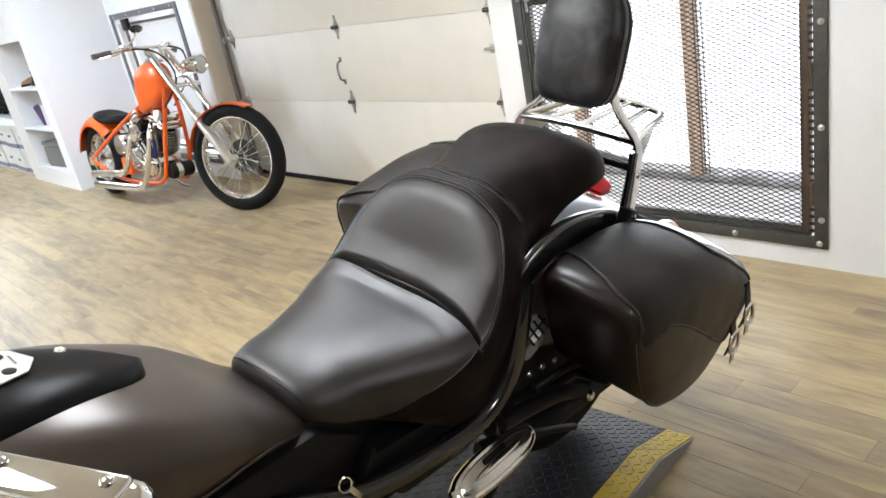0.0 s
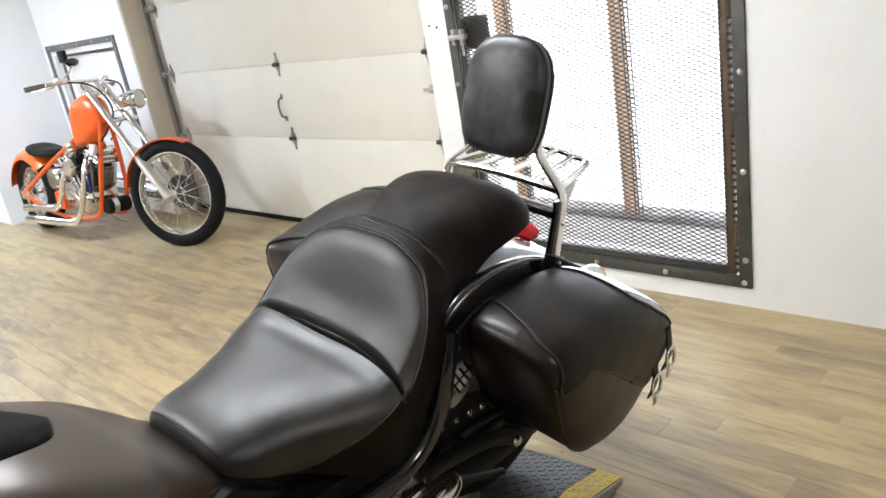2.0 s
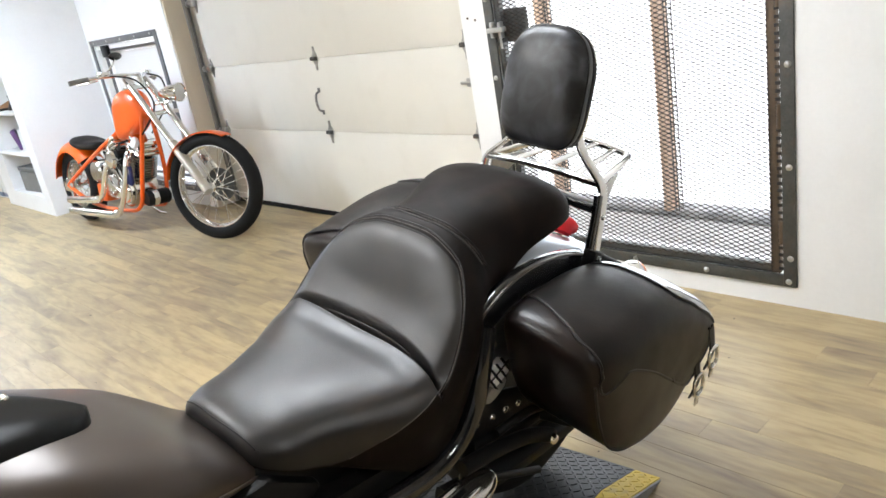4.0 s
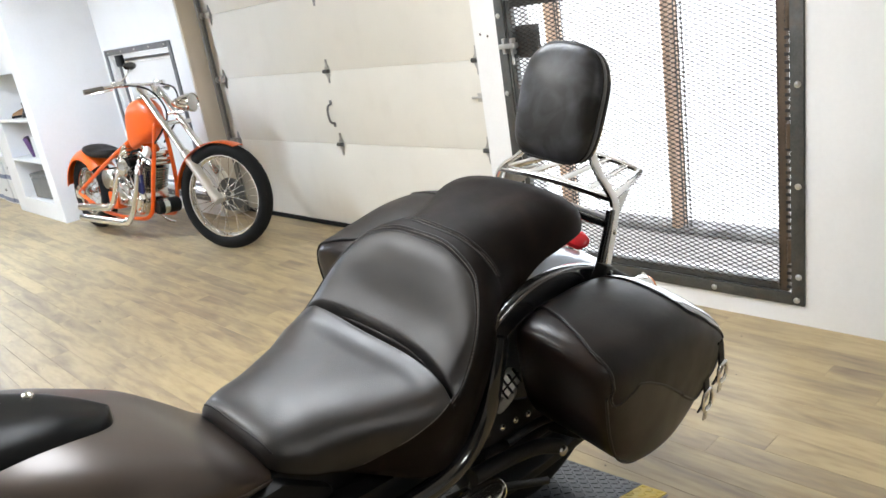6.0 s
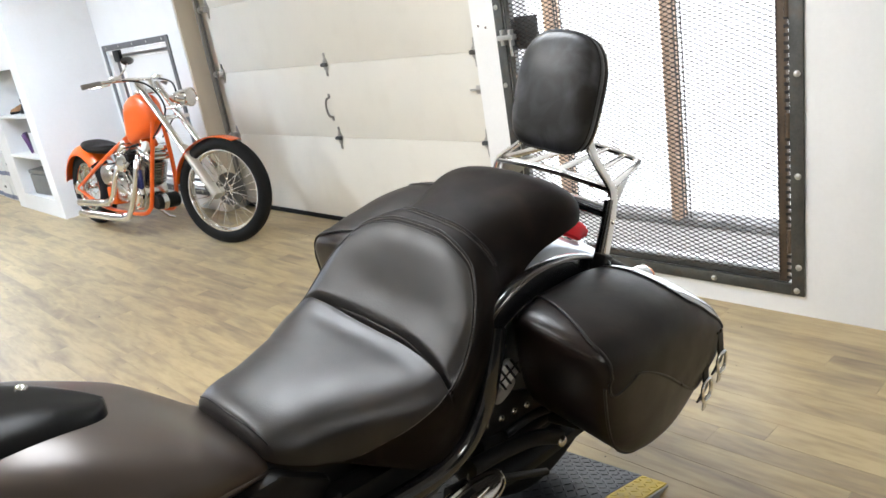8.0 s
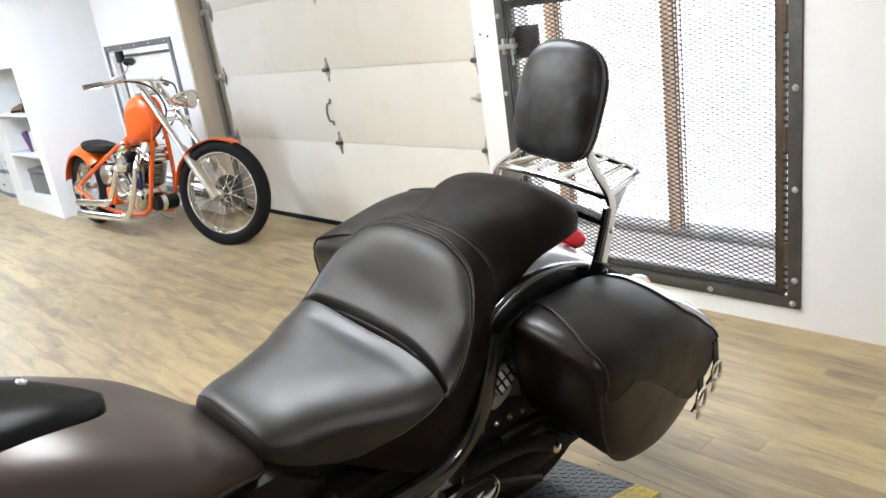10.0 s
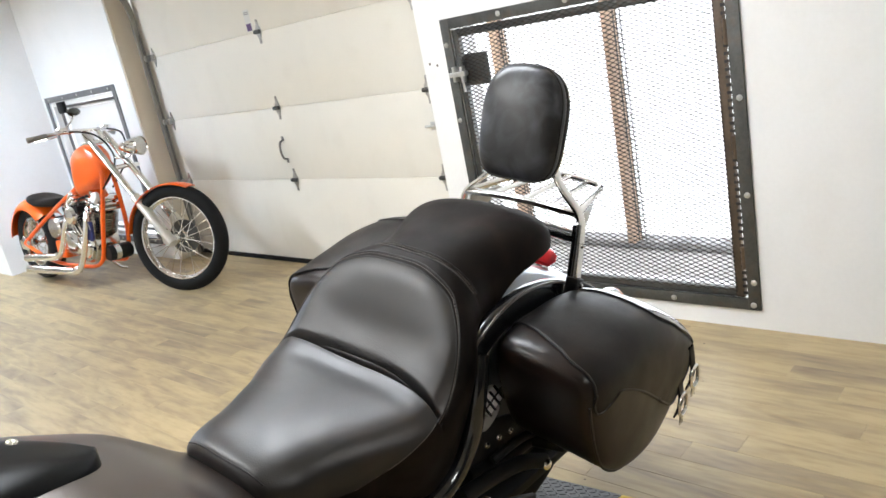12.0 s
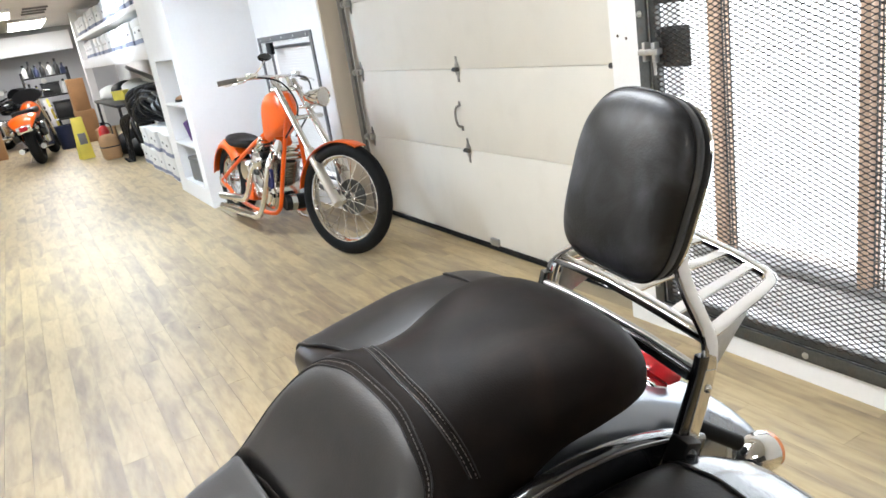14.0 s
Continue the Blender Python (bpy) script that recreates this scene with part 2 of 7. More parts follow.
BLACKPAINT = surface("black_gloss_paint", (0.010, 0.010, 0.011), 0.16, vary=0.2, scale=5, coat=0.7, bump=0.02)
BLACKMATT = surface("black_frame_paint", (0.008, 0.0076, 0.0076), 0.46, vary=0.25, scale=9, bump=0.08, spec=0.18)
TANKPAINT = surface("dark_metallic_paint", (0.054, 0.040, 0.032), 0.36, metal=0.45, vary=0.07, scale=3, fine=700, bump=0.0, coat=0.4)
CONSOLEBLACK = surface("satin_black_paint", (0.008, 0.008, 0.008), 0.30, vary=0.2, scale=5, bump=0.02, spec=0.07)
# Silver-blue base stands in for daylight reflected by the dark metallic paint
FENDERPAINT = surface("fender_reflection_tint", (0.27, 0.295, 0.335), 0.28, metal=0.75, vary=0.07, scale=3, fine=700, bump=0.02, depth=0.0003, coat=0.9)
ORANGE = surface("orange_candy_paint", (0.82, 0.112, 0.003), 0.30, vary=0.08, scale=7, coat=0.25, bump=0.02)
LEATHER = leather("black_leather", (0.012, 0.0086, 0.0070), 0.50, 420.0, 0.16)
SEATLEATHER = leather("seat_leather", (0.0068, 0.0043, 0.0032), 0.54, 420.0, 0.11, ((0.0085, 0.0070, 0.0062), 0.42, 0.60), wear_sheen=((0.042, 0.022, 0.014), 0.20))
BAGLEATHER = leather("brown_black_leather", (0.0050, 0.0036, 0.0030), 0.42, 300, 0.27, wear_sheen=((0.034, 0.019, 0.013), 0.20))
POCKETLEATHER = leather("polished_brown_leather", (0.0080, 0.0050, 0.0040), 0.34, 300, 0.40, wear_sheen=((0.050, 0.024, 0.014), 0.22))
# The pad's grey-blue film holds scuffs and also its soft sheen, as colour
PADLEATHER = leather("pad_leather", (0.0050, 0.0047, 0.0048), 0.40, 300.0, 0.55, wear_sheen=((0.115, 0.120, 0.138), 0.46))
# Blue-black tint puts the sky's bluish reflection into the near bag's panel
PANELLEATHER = surface("sky_sheen_leather", (0.020, 0.024, 0.031), 0.24, vary=0.2, scale=14, fine=300, bump=0.10, depth=0.0005, coat=0.9)
THREAD = surface("grey_thread", (0.17, 0.15, 0.135), 0.7)
PIPING = surface("leather_piping", (0.011, 0.0095, 0.009), 0.42, vary=0.2, spec=0.4)
YELLOW = surface("safety_yellow_paint", (0.62, 0.43, 0.02), 0.5, vary=0.14, scale=11, bump=0.2, dirt=(0.2, 0.15, 0.06), dirt_amount=0.5)
PLATE = surface("black_tread_plate", (0.020, 0.020, 0.022), 0.40, metal=0.35, vary=0.3, scale=12, fine=120, dirt=(0.075, 0.068, 0.06), dirt_amount=0.35)
CONCRETE = surface("pale_concrete", (0.50, 0.49, 0.47), 0.85, vary=0.12, scale=5, fine=60, dirt=(0.25, 0.24, 0.23), dirt_amount=0.4)
TIMBER = surface("raw_timber", (0.60, 0.42, 0.30), 0.7, vary=0.25, scale=4, fine=60, stretch=(8, 8, 0.8))
SHELFPAINT = surface("white_shelf_paint", (0.80, 0.795, 0.785), 0.5, vary=0.03, scale=3)
CARTON = surface("white_carton", (0.70, 0.70, 0.68), 0.75, vary=0.05, scale=6)
BLUESTRIPE = surface("faded_blue_print", (0.20, 0.22, 0.30), 0.75, vary=0.15, scale=20)
KRAFT = surface("brown_cardboard", (0.36, 0.21, 0.10), 0.8, vary=0.12, scale=9)
DARKPLASTIC = surface("charcoal_plastic", (0.020, 0.0195, 0.0195), 0.45, vary=0.3, scale=14, spec=0.3)
GREYBOX = surface("grey_metal_box", (0.17, 0.17, 0.165), 0.5, vary=0.2, scale=14)
PURPLE = surface("purple_print", (0.11, 0.05, 0.16), 0.5, vary=0.2, scale=24)
BROWNLEATHER = surface("tan_leather", (0.30, 0.16, 0.075), 0.5, vary=0.2, scale=24)
REDLENS = surface("red_lens", (0.55, 0.02, 0.025), 0.12, vary=0.1, coat=0.6)
AMBERLENS = surface("amber_lens", (0.75, 0.25, 0.08), 0.15, vary=0.1, coat=0.5)
CLEARLENS = surface("clear_lens", (0.55, 0.54, 0.52), 0.12, metal=0.9, vary=0.05, coat=0.8)
IVORY = surface("ivory_enamel", (0.60, 0.585, 0.54), 0.3, vary=0.06)
CREAMFORK = surface("pale_fork_metal", (0.66, 0.63, 0.57), 0.28, metal=0.75, vary=0.06)
YELLOWPLASTIC = surface("yellow_plastic", (0.72, 0.62, 0.10), 0.5, vary=0.1)
BLUEPLASTIC = surface("navy_plastic", (0.02, 0.028, 0.07), 0.45, vary=0.2)
NAVYCLOTH = surface("navy_cloth", (0.015, 0.02, 0.11), 0.8, vary=0.2)
REDPAINT = surface("red_paint", (0.5, 0.02, 0.02), 0.35, vary=0.1)
OUTSIDE = glow("daylight_glow_slab", (0.92, 0.96, 1.0), 0.80)
TUBEGLOW = glow("lit_diffuser", (1.0, 0.97, 0.92), 9.0)


# ---- mesh helpers ----
def mesh_of(bm, name, mat, angle=40.0):
    bmesh.ops.recalc_face_normals(bm, faces=bm.faces)
    me = bpy.data.meshes.new(name)
    bm.to_mesh(me)
    bm.free()
    for m in mat if isinstance(mat, (list, tuple)) else [mat]:
        me.materials.append(m)
    me.polygons.foreach_set("use_smooth", [True] * len(me.polygons))
    me.set_sharp_from_angle(angle=radians(angle))
    return me


def thing(name, label, category, at=None, group=""):
    ob = tagged(new(name), label, category, group)
    ob.empty_display_size = 0.05
    ob.matrix_world = at if at is not None else Matrix()
    return ob


def part(name, bm, mat, parent=None, label="", angle=40.0):
    ob = new(name, mesh_of(bm, name, mat, angle))
    ob.parent = parent
    if label:
        ob["label"] = label
    return ob


def structure(name, bm, mat, label, category, angle=40.0):
    return tagged(part(name, bm, mat, None, "", angle), label, category, kind="structure")


def solo(name, bm, mat, label, category, at=None, group=""):
    ob = tagged(part(name, bm, mat), label, category, group)
    if at is not None:
        ob.matrix_world = at
    return ob


def box(lo, hi, bevel=0.0, bm=None, segs=2):
    own = bm is None
    b = bmesh.new()
    bmesh.ops.create_cube(b, size=1.0)
    lo, hi = Vector(lo), Vector(hi)
    bmesh.ops.scale(b, vec=hi - lo, verts=b.verts)
    bmesh.ops.translate(b, vec=(lo + hi) / 2, verts=b.verts)
    if bevel:
        bmesh.ops.bevel(b, geom=list(b.edges), offset=bevel, segments=segs, affect="EDGES", profile=0.5)
    if own:
        return b
    return join(bm, b)


def join(bm, other):
    me = bpy.data.meshes.new("tmp")
    other.to_mesh(me)
    other.free()
    bm.from_mesh(me)
    bpy.data.meshes.remove(me)
    return bm


def moved(bm, m):
    bmesh.ops.transform(bm, matrix=m, verts=bm.verts)
    return bm


def smooth_path(points, steps=6, closed=False):
    """A Catmull-Rom line through the points."""
    pts = [Vector(p) for p in points]
    n = len(pts)
    out = []
    for i in range(n if closed else n - 1):
        if closed:
            a, b, c, d = pts[(i - 1) % n], pts[i], pts[(i + 1) % n], pts[(i + 2) % n]
        else:
            a, b, c, d = pts[max(i - 1, 0)], pts[i], pts[i + 1], pts[min(i + 2, n - 1)]
        for k in range(steps):
            t = k / steps
            out.append(0.5 * ((2 * b) + (c - a) * t + (2 * a - 5 * b + 4 * c - d) * t * t + (3 * b - a - 3 * c + d) * t ** 3))
    if not closed:
        out.append(pts[-1])
    return out


def rings(bm, loops, closed=False, caps=True):
    rows = [[bm.verts.new(p) for p in loop] for loop in loops]
    count = len(rows)
    for i in range(count if closed else count - 1):
        a, b = rows[i], rows[(i + 1) % count]
        for j in range(len(a)):
            k = (j + 1) % len(a)
            bm.faces.new((a[j], a[k], b[k], b[j]))
    if caps and not closed:
        bm.faces.new(rows[0][::-1])
        bm.faces.new(rows[-1])
    return bm


def tube(points, radius, segs=10, closed=False, flat=None, up=None, bm=None):
    """A rod along the points; radius a number or a list; flat: (across, thick) for a bar with rounded edges."""
    pts = [Vector(p) for p in points]
    n = len(pts)
    loops = []
    side = None
    for i, p in enumerate(pts):
        ahead = (pts[(i + 1) % n] - pts[i - 1]) if closed else pts[min(i + 1, n - 1)] - pts[max(i - 1, 0)]
        ahead.normalize()
        if side is None:
            ref = Vector(up) if up else (Vector((0, 0, 1)) if abs(ahead.z) < 0.9 else Vector((0, 1, 0)))
            side = ahead.cross(ref).normalized()
        side = (side - ahead * side.dot(ahead)).normalized()
        other = side.cross(ahead)
        r = radius[i] if isinstance(radius, (list, tuple)) else radius
        loop = []
        for k in range(segs):
            a = 2 * math.pi * k / segs
            if flat:
                c, s = math.cos(a), math.sin(a)
                loop.append(p + side * (flat[0] / 2 * math.copysign(abs(c) ** 0.45, c)) + other * (flat[1] / 2 * math.copysign(abs(s) ** 0.45, s)))
            else:
                loop.append(p + side * (r * math.cos(a)) + other * (r * math.sin(a)))
        loops.append(loop)
    return rings(bm if bm is not None else bmesh.new(), loops, closed)


def lathe(profile, segs=32, bm=None, m=None):
    """A turned solid about local z: profile rows of (radius, z), from bottom to top."""
    loops = [[Vector((r * math.cos(2 * math.pi * k / segs), r * math.sin(2 * math.pi * k / segs), z)) for k in range(segs)] for r, z in profile]
    b = rings(bmesh.new(), loops)
    if m is not None:
        moved(b, m)
    return b if bm is None else join(bm, b)


def torus(major, minor, segs=48, ring=12, squash=1.0):
    loops = []
    for i in range(segs):
        a = 2 * math.pi * i / segs
        loops.append([Vector(((major + minor * math.cos(b)) * math.cos(a), (major + minor * math.cos(b)) * math.sin(a), minor * squash * math.sin(b)))
                      for b in (2 * math.pi * k / ring for k in range(ring))])
    return rings(bmesh.new(), loops, closed=True)


def prism(outline, axis, lo, hi, bevel=0.0):
    """A slab of a flat outline, pushed out along an axis from lo to hi."""
    b = bmesh.new()
    def at(p, h):
        q = list(p)
        q.insert("xyz".index(axis), h)
        return q
    rings(b, [[at(p, lo) for p in outline], [at(p, hi) for p in outline]])
    if bevel:
        bmesh.ops.bevel(b, geom=[e for e in b.edges], offset=bevel, segments=2, affect="EDGES", profile=0.5, clamp_overlap=True)
    return b


def between(a, b):
    """The pose at a whose local z runs to b."""
    a, b = Vector(a), Vector(b)
    return Matrix.Translation(a) @ (b - a).to_track_quat("Z", "Y").to_matrix().to_4x4()


def rod(a, b, r, segs=12, bm=None, taper=1.0):
    n = (Vector(b) - Vector(a)).length
    return lathe([(r, 0), (r * taper, n)], segs, bm, between(a, b))


def bolt(at, axis, r=0.012, h=0.008):
    """A round-headed bolt on a surface that faces axis."""
    prof = [(r, 0), (r * 0.97, h * 0.4), (r * 0.75, h * 0.8), (r * 0.3, h)]
    return lathe(prof, 14, None, between(at, Vector(at) + Vector(axis)))


def interp(x, table):
    xs = [r[0] for r in table]
    i = max(0, min(len(xs) - 2, next((k for k in range(len(xs) - 1) if x <= xs[k + 1]), len(xs) - 2)))
    h = xs[i + 1] - xs[i]
    t = max(0.0, min(1.0, (x - xs[i]) / h))
    out = []
    for c in range(1, len(table[0])):
        y0, y1 = table[i][c], table[i + 1][c]
        m0 = (y1 - table[i - 1][c]) / (xs[i + 1] - xs[i - 1]) if i > 0 else (y1 - y0) / h
        m1 = (table[i + 2][c] - y0) / (xs[i + 2] - xs[i]) if i + 2 < len(xs) else (y1 - y0) / h
        out.append((2 * t ** 3 - 3 * t ** 2 + 1) * y0 + (t ** 3 - 2 * t ** 2 + t) * h * m0 + (-2 * t ** 3 + 3 * t ** 2) * y1 + (t ** 3 - t ** 2) * h * m1)
    return out


# ---- the room ----
XE, XW, YS, YN = 2.92, -3.6, -3.8, 20.2
part_floor = structure("floor", box((XW, YS, -0.08), (3.30, YN, -0.0045)), JOINT, "worn oak-look vinyl plank floor", "floor")
structure("ceiling", box((XW, YS, CEILING), (3.6, YN, CEILING + 0.1)), CEIL, "plain off-white painted ceiling", "ceiling")
# West and south walls are unseen, added pale and dark to shape reflections
structure("wall_west", box((XW - 0.15, YS, -0.05), (XW, YN, CEILING)), WALL, "plain white painted wall added out of view", "wall")
structure("wall_south", box((XW, YS - 0.15, -0.05), (3.3, YS, CEILING)), GREYWALL, "unseen dark grey wall, added to keep reflections black", "wall")
structure("wall_north", box((XW, YN, -0.05), (3.6, YN + 0.15, CEILING)), surface("grey_wall_paint", (0.50, 0.50, 0.51), 0.7, vary=0.06, scale=2), "grey painted end wall", "wall")
structure("wall_beam", box((XW, 19.3, 1.86), (2.30, 19.6, 2.26), 0.004), WALL, "white boxed beam across the end of the room", "beam")

# wall with the grille opening
GY0, GY1, GZ0, GZ1 = 1.215, 2.595, 0.083, 1.395
b = box((XE, YS, -0.05), (XE + 0.17, GY0 + 0.044, CEILING))
box((XE, GY0 + 0.044, -0.05), (XE + 0.17, GY1 - 0.044, GZ0 + 0.040), 0, b)
box((XE, GY0 + 0.044, GZ1 - 0.042), (XE + 0.17, GY1 - 0.044, CEILING), 0, b)
box((XE, GY1 - 0.044, -0.05), (XE + 0.17, 2.755, CEILING), 0, b)
structure("wall_east", b, WALL, "white painted wall with a barred opening, scuffed near the floor", "wall")
structure("wall_lintel", box((XE, 2.755, 2.12), (XE + 0.17, 5.745, CEILING)), WALL, "white painted lintel over the garage door", "wall")

# wall with the small barred window
XN = 2.886
WY0, WY1, WZ0, WZ1 = 5.955, 7.335, 0.12, 1.418
b = box((XN, 5.745, -0.05), (XN + 0.26, WY0 + 0.05, CEILING))
box((XN, WY0 + 0.05, -0.05), (XN + 0.26, WY1 - 0.05, WZ0 + 0.05), 0, b)
box((XN, WY0 + 0.05, WZ1 - 0.05), (XN + 0.26, WY1 - 0.05, CEILING), 0, b)
box((XN, WY1 - 0.05, -0.05), (XN + 0.26, 7.41, CEILING), 0, b)
structure("wall_window", b, WALL, "white painted wall round a steel-framed window", "wall")

# pier with built-in shelf niche
XP, PY0, PY1 = 2.155, 7.41, 8.85
NY0, NY1, NZ0, NZ1 = 7.60, 8.52, 0.165, 1.355
structure("wall_pier", box((XP, PY0, -0.05), (3.15, NY0, CEILING)), WALL, "white painted pier beside a recessed shelf niche", "wall")
structure("wall_pier_far", box((XP, NY1, -0.05), (3.15, PY1, CEILING)), WALL, "white painted pier on the other side of the niche", "wall")
structure("wall_niche_base", box((XP, NY0, -0.05), (2.60, NY1, NZ0)), WALL, "white painted wall under the shelf niche", "wall")
structure("wall_niche_head", box((XP, NY0, NZ1), (2.60, NY1, CEILING)), WALL, "white painted wall over the shelf niche", "wall")
structure("wall_niche_back", box((2.52, NY0, NZ0), (2.60, NY1, NZ1)), WALL, "white painted back of the shelf niche", "wall")
for z in (0.565, 0.945):
    structure("niche_shelf", box((XP - 0.006, NY0 + 0.002, z - 0.022), (2.518, NY1 - 0.002, z), 0.004), SHELFPAINT, "white painted shelf board in the niche", "shelf")

# storage bay
structure("wall_bay", box((3.15, PY1, -0.05), (3.55, YN, CEILING)), WALL, "white painted back wall of the storage bay", "wall")
structure("bay_beam", box((XP, PY1, 1.39), (XP + 0.10, 16.2, 1.545), 0.004), SHELFPAINT, "white painted beam under the storage shelves", "beam")
structure("bay_post", box((XP - 0.01, 16.2, 0), (XP + 0.12, 16.42, CEILING), 0.005), SHELFPAINT, "white painted timber post", "post")
structure("bay_deck", box((XP + 0.10, PY1, 1.48), (3.148, 16.2, 1.54)), SHELFPAINT, "white painted storage deck", "shelf")
structure("bay_shelf", box((XP, PY1, 1.885), (3.148, 16.2, 1.945), 0.004), SHELFPAINT, "white painted upper storage shelf", "shelf")

# ---- outside the grille ----
structure("ground", box((3.09, -20, -0.25), (8.99, 40, -0.12)), CONCRETE, "pale concrete yard", "ground")
structure("sill", box((3.09, 0.6, -0.12), (3.62, 8.6, 0.085), 0.01), CONCRETE, "pale concrete sill outside the opening", "sill")
structure("outside_curb", box((3.50, 0.6, 0.089), (3.62, 8.6, 0.125), 0.006), surface("grey_curb", (0.40, 0.40, 0.40), 0.85, vary=0.3, scale=8, dirt=(0.08, 0.08, 0.08), dirt_amount=0.5), "weathered grey curb outside the opening", "curb")
# Glowing slab added just outside stands in for overbright daylight
structure("backdrop", box((4.25, -3, -0.3), (4.35, 17, 4.5)), OUTSIDE, "glowing slab standing in for bright daylight outside", "backdrop")
for y in (2.01, 2.69):
    solo("timber_post", box((3.47, y + 0.034, 0.122), (3.56, y + 0.075, 2.4), 0.004), TIMBER, "raw reddish timber post outside the grille", "post", group="timber posts outside")
    lattice = bmesh.new()
    for dy in (-0.012, 0.010, 0.026):
        box((3.505, y + dy, 0.122), (3.512, y + dy + 0.004, 2.4), 0.0, lattice)
    for k in range(70):
        box((3.506, y - 0.012, 0.14 + 0.032 * k), (3.511, y + 0.03, 0.144 + 0.032 * k), 0.0, lattice)
    solo("steel_lattice", lattice, STEEL, "thin dark steel lattice upright beside the timber post", "post", group="steel uprights outside")


def expanded_panel(y0, y1, z0, z1, x, wide, tall, strand=0.0022, knuckle=0.0062):
    """Expanded metal: thin slanted strands that meet in diamonds, with a thick flat knuckle where they meet."""
    bm = bmesh.new()
    cols, rows = max(2, round((y1 - y0) / wide)), max(2, round((z1 - z0) / tall))
    w, h = (y1 - y0) / cols, (z1 - z0) / rows
    d, flat = 0.0035, 0.07
    for r in range(rows):
        for phase in (0, 1):
            za, zb = (z0 + r * h, z0 + (r + 0.5) * h) if phase == 0 else (z0 + (r + 1) * h, z0 + (r + 0.5) * h)
            pts = []
            for c in range(2 * cols + 1):
                here, there = (za, zb) if c % 2 == 0 else (zb, za)
                y = y0 + c * w / 2
                if c:
                    pts.append((y - flat * w, here + (there - here) * flat * 1.2, strand / 2))
                pts.append((y, here, knuckle / 2))
                if c < 2 * cols:
                    pts.append((y + flat * w, here + (there - here) * flat * 1.2, strand / 2))
            front = [(bm.verts.new((x, y, z - s)), bm.verts.new((x, y, z + s)), bm.verts.new((x + d, y, z + s)), bm.verts.new((x + d, y, z - s))) for y, z, s in pts]
            for a, e in zip(front, front[1:]):
                for i in range(4):
                    j = (i + 1) % 4
                    bm.faces.new((a[i], e[i], e[j], a[j]))
    return bm


def frame_bars(y0, y1, z0, z1, x0, x1, wide, bevel=0.002):
    """Four mitre-less bars of a rectangular frame, one bmesh a bar."""
    return [box((x0, y0, z0), (x1, y0 + wide, z1), bevel), box((x0, y1 - wide, z0), (x1, y1, z1), bevel),
            box((x0, y0 + wide, z0), (x1, y1 - wide, z0 + wide), bevel), box((x0, y0 + wide, z1 - wide), (x1, y1 - wide, z1), bevel)]


def grille(name, y0, y1, z0, z1, x, label, mesh_size, outer, inner, wire, gap=0.0):
    g = thing(name, label, "gate", Matrix.Translation((x, (y0 + y1) / 2, z0)))
    inv = g.matrix_world.inverted()
    def put(n, bm, mat, lab="", up=None):
        return part(n, moved(bm, inv), mat, up or g, lab)
    for bm in frame_bars(y0, y1, z0, z1, x - 0.012, x + 0.002, 0.048):
        put("outer_bar", bm, outer, "grey steel outer bar")
    iy0, iy1, iz0, iz1 = y0 + 0.0495 + gap, y1 - 0.0465, z0 + 0.0445, z1 - 0.0455 - gap * 0.6
    for k, bm in enumerate(frame_bars(iy0, iy1, iz0, iz1, x + 0.0068, x + 0.034, 0.036, 0.003)):
        put("gate_bar", bm, inner[k], "steel mesh frame bar")
    put("mesh_panel", expanded_panel(y0 + 0.094, y1 - 0.074, z0 + 0.070, z1 - 0.046, x + 0.0026, *mesh_size, wire), MESHMETAL, "dark expanded metal mesh")
    for k in range(4):
        z = z0 + (z1 - z0) * (0.09, 0.36, 0.64, 0.91)[k]
        put("bolt", bolt((x - 0.012, y0 + 0.02, z), (-1, 0, 0)), ZINC, "round zinc bolt head")
        put("bolt", bolt((x - 0.012, y1 - 0.02, z), (-1, 0, 0)), ZINC, "round zinc bolt head")
    for k in range(4):
        y = y0 + (y1 - y0) * (0.02, 0.26, 0.5, 0.75)[k]
        put("bolt", bolt((x - 0.012, y, z0 + 0.022), (-1, 0, 0)), ZINC, "round zinc bolt head")
        put("bolt", bolt((x - 0.012, y, z1 - 0.022), (-1, 0, 0)), ZINC, "round zinc bolt head")
    return g, put


gate, put = grille("security_grille", GY0, GY1, GZ0, GZ1, XE, "dark steel grille gate with expanded metal mesh, shut", (0.041, 0.0185), STEEL, (RUST, STEEL, STEEL, STEEL), 0.0032, 0.016)
for z in (0.30, 0.74, 1.16):
    put("hinge", rod((XE - 0.006, GY0 + 0.055, z - 0.045), (XE - 0.006, GY0 + 0.055, z + 0.045), 0.009), RUST, "brown barrel hinge")
tabs = bmesh.new()
for k in range(43):
    box((XE + 0.0030, GY0 + 0.0485, GZ0 + 0.06 + 0.0283 * k), (XE + 0.0065, GY0 + 0.0705, GZ0 + 0.072 + 0.0283 * k), 0.0, tabs)
put("mesh_edge", tabs, MESHMETAL, "cut mesh edge across the hinge gap")
# latch box and bolt
latch = put("latch_plate", box((XE + 0.0365, 2.385, 1.075), (XE + 0.042, 2.545, 1.222), 0.002), STEEL, "dark square latch plate")
bolt_body = bmesh.new()
box((XE - 0.03, 2.485, 1.128), (XE + 0.004, 2.58, 1.150), 0.003, bolt_body)
box((XE - 0.026, 2.545, 1.105), (XE + 0.004, 2.56, 1.175), 0.002, bolt_body)
box((XE - 0.024, 2.500, 1.10), (XE + 0.004, 2.515, 1.172), 0.002, bolt_body)
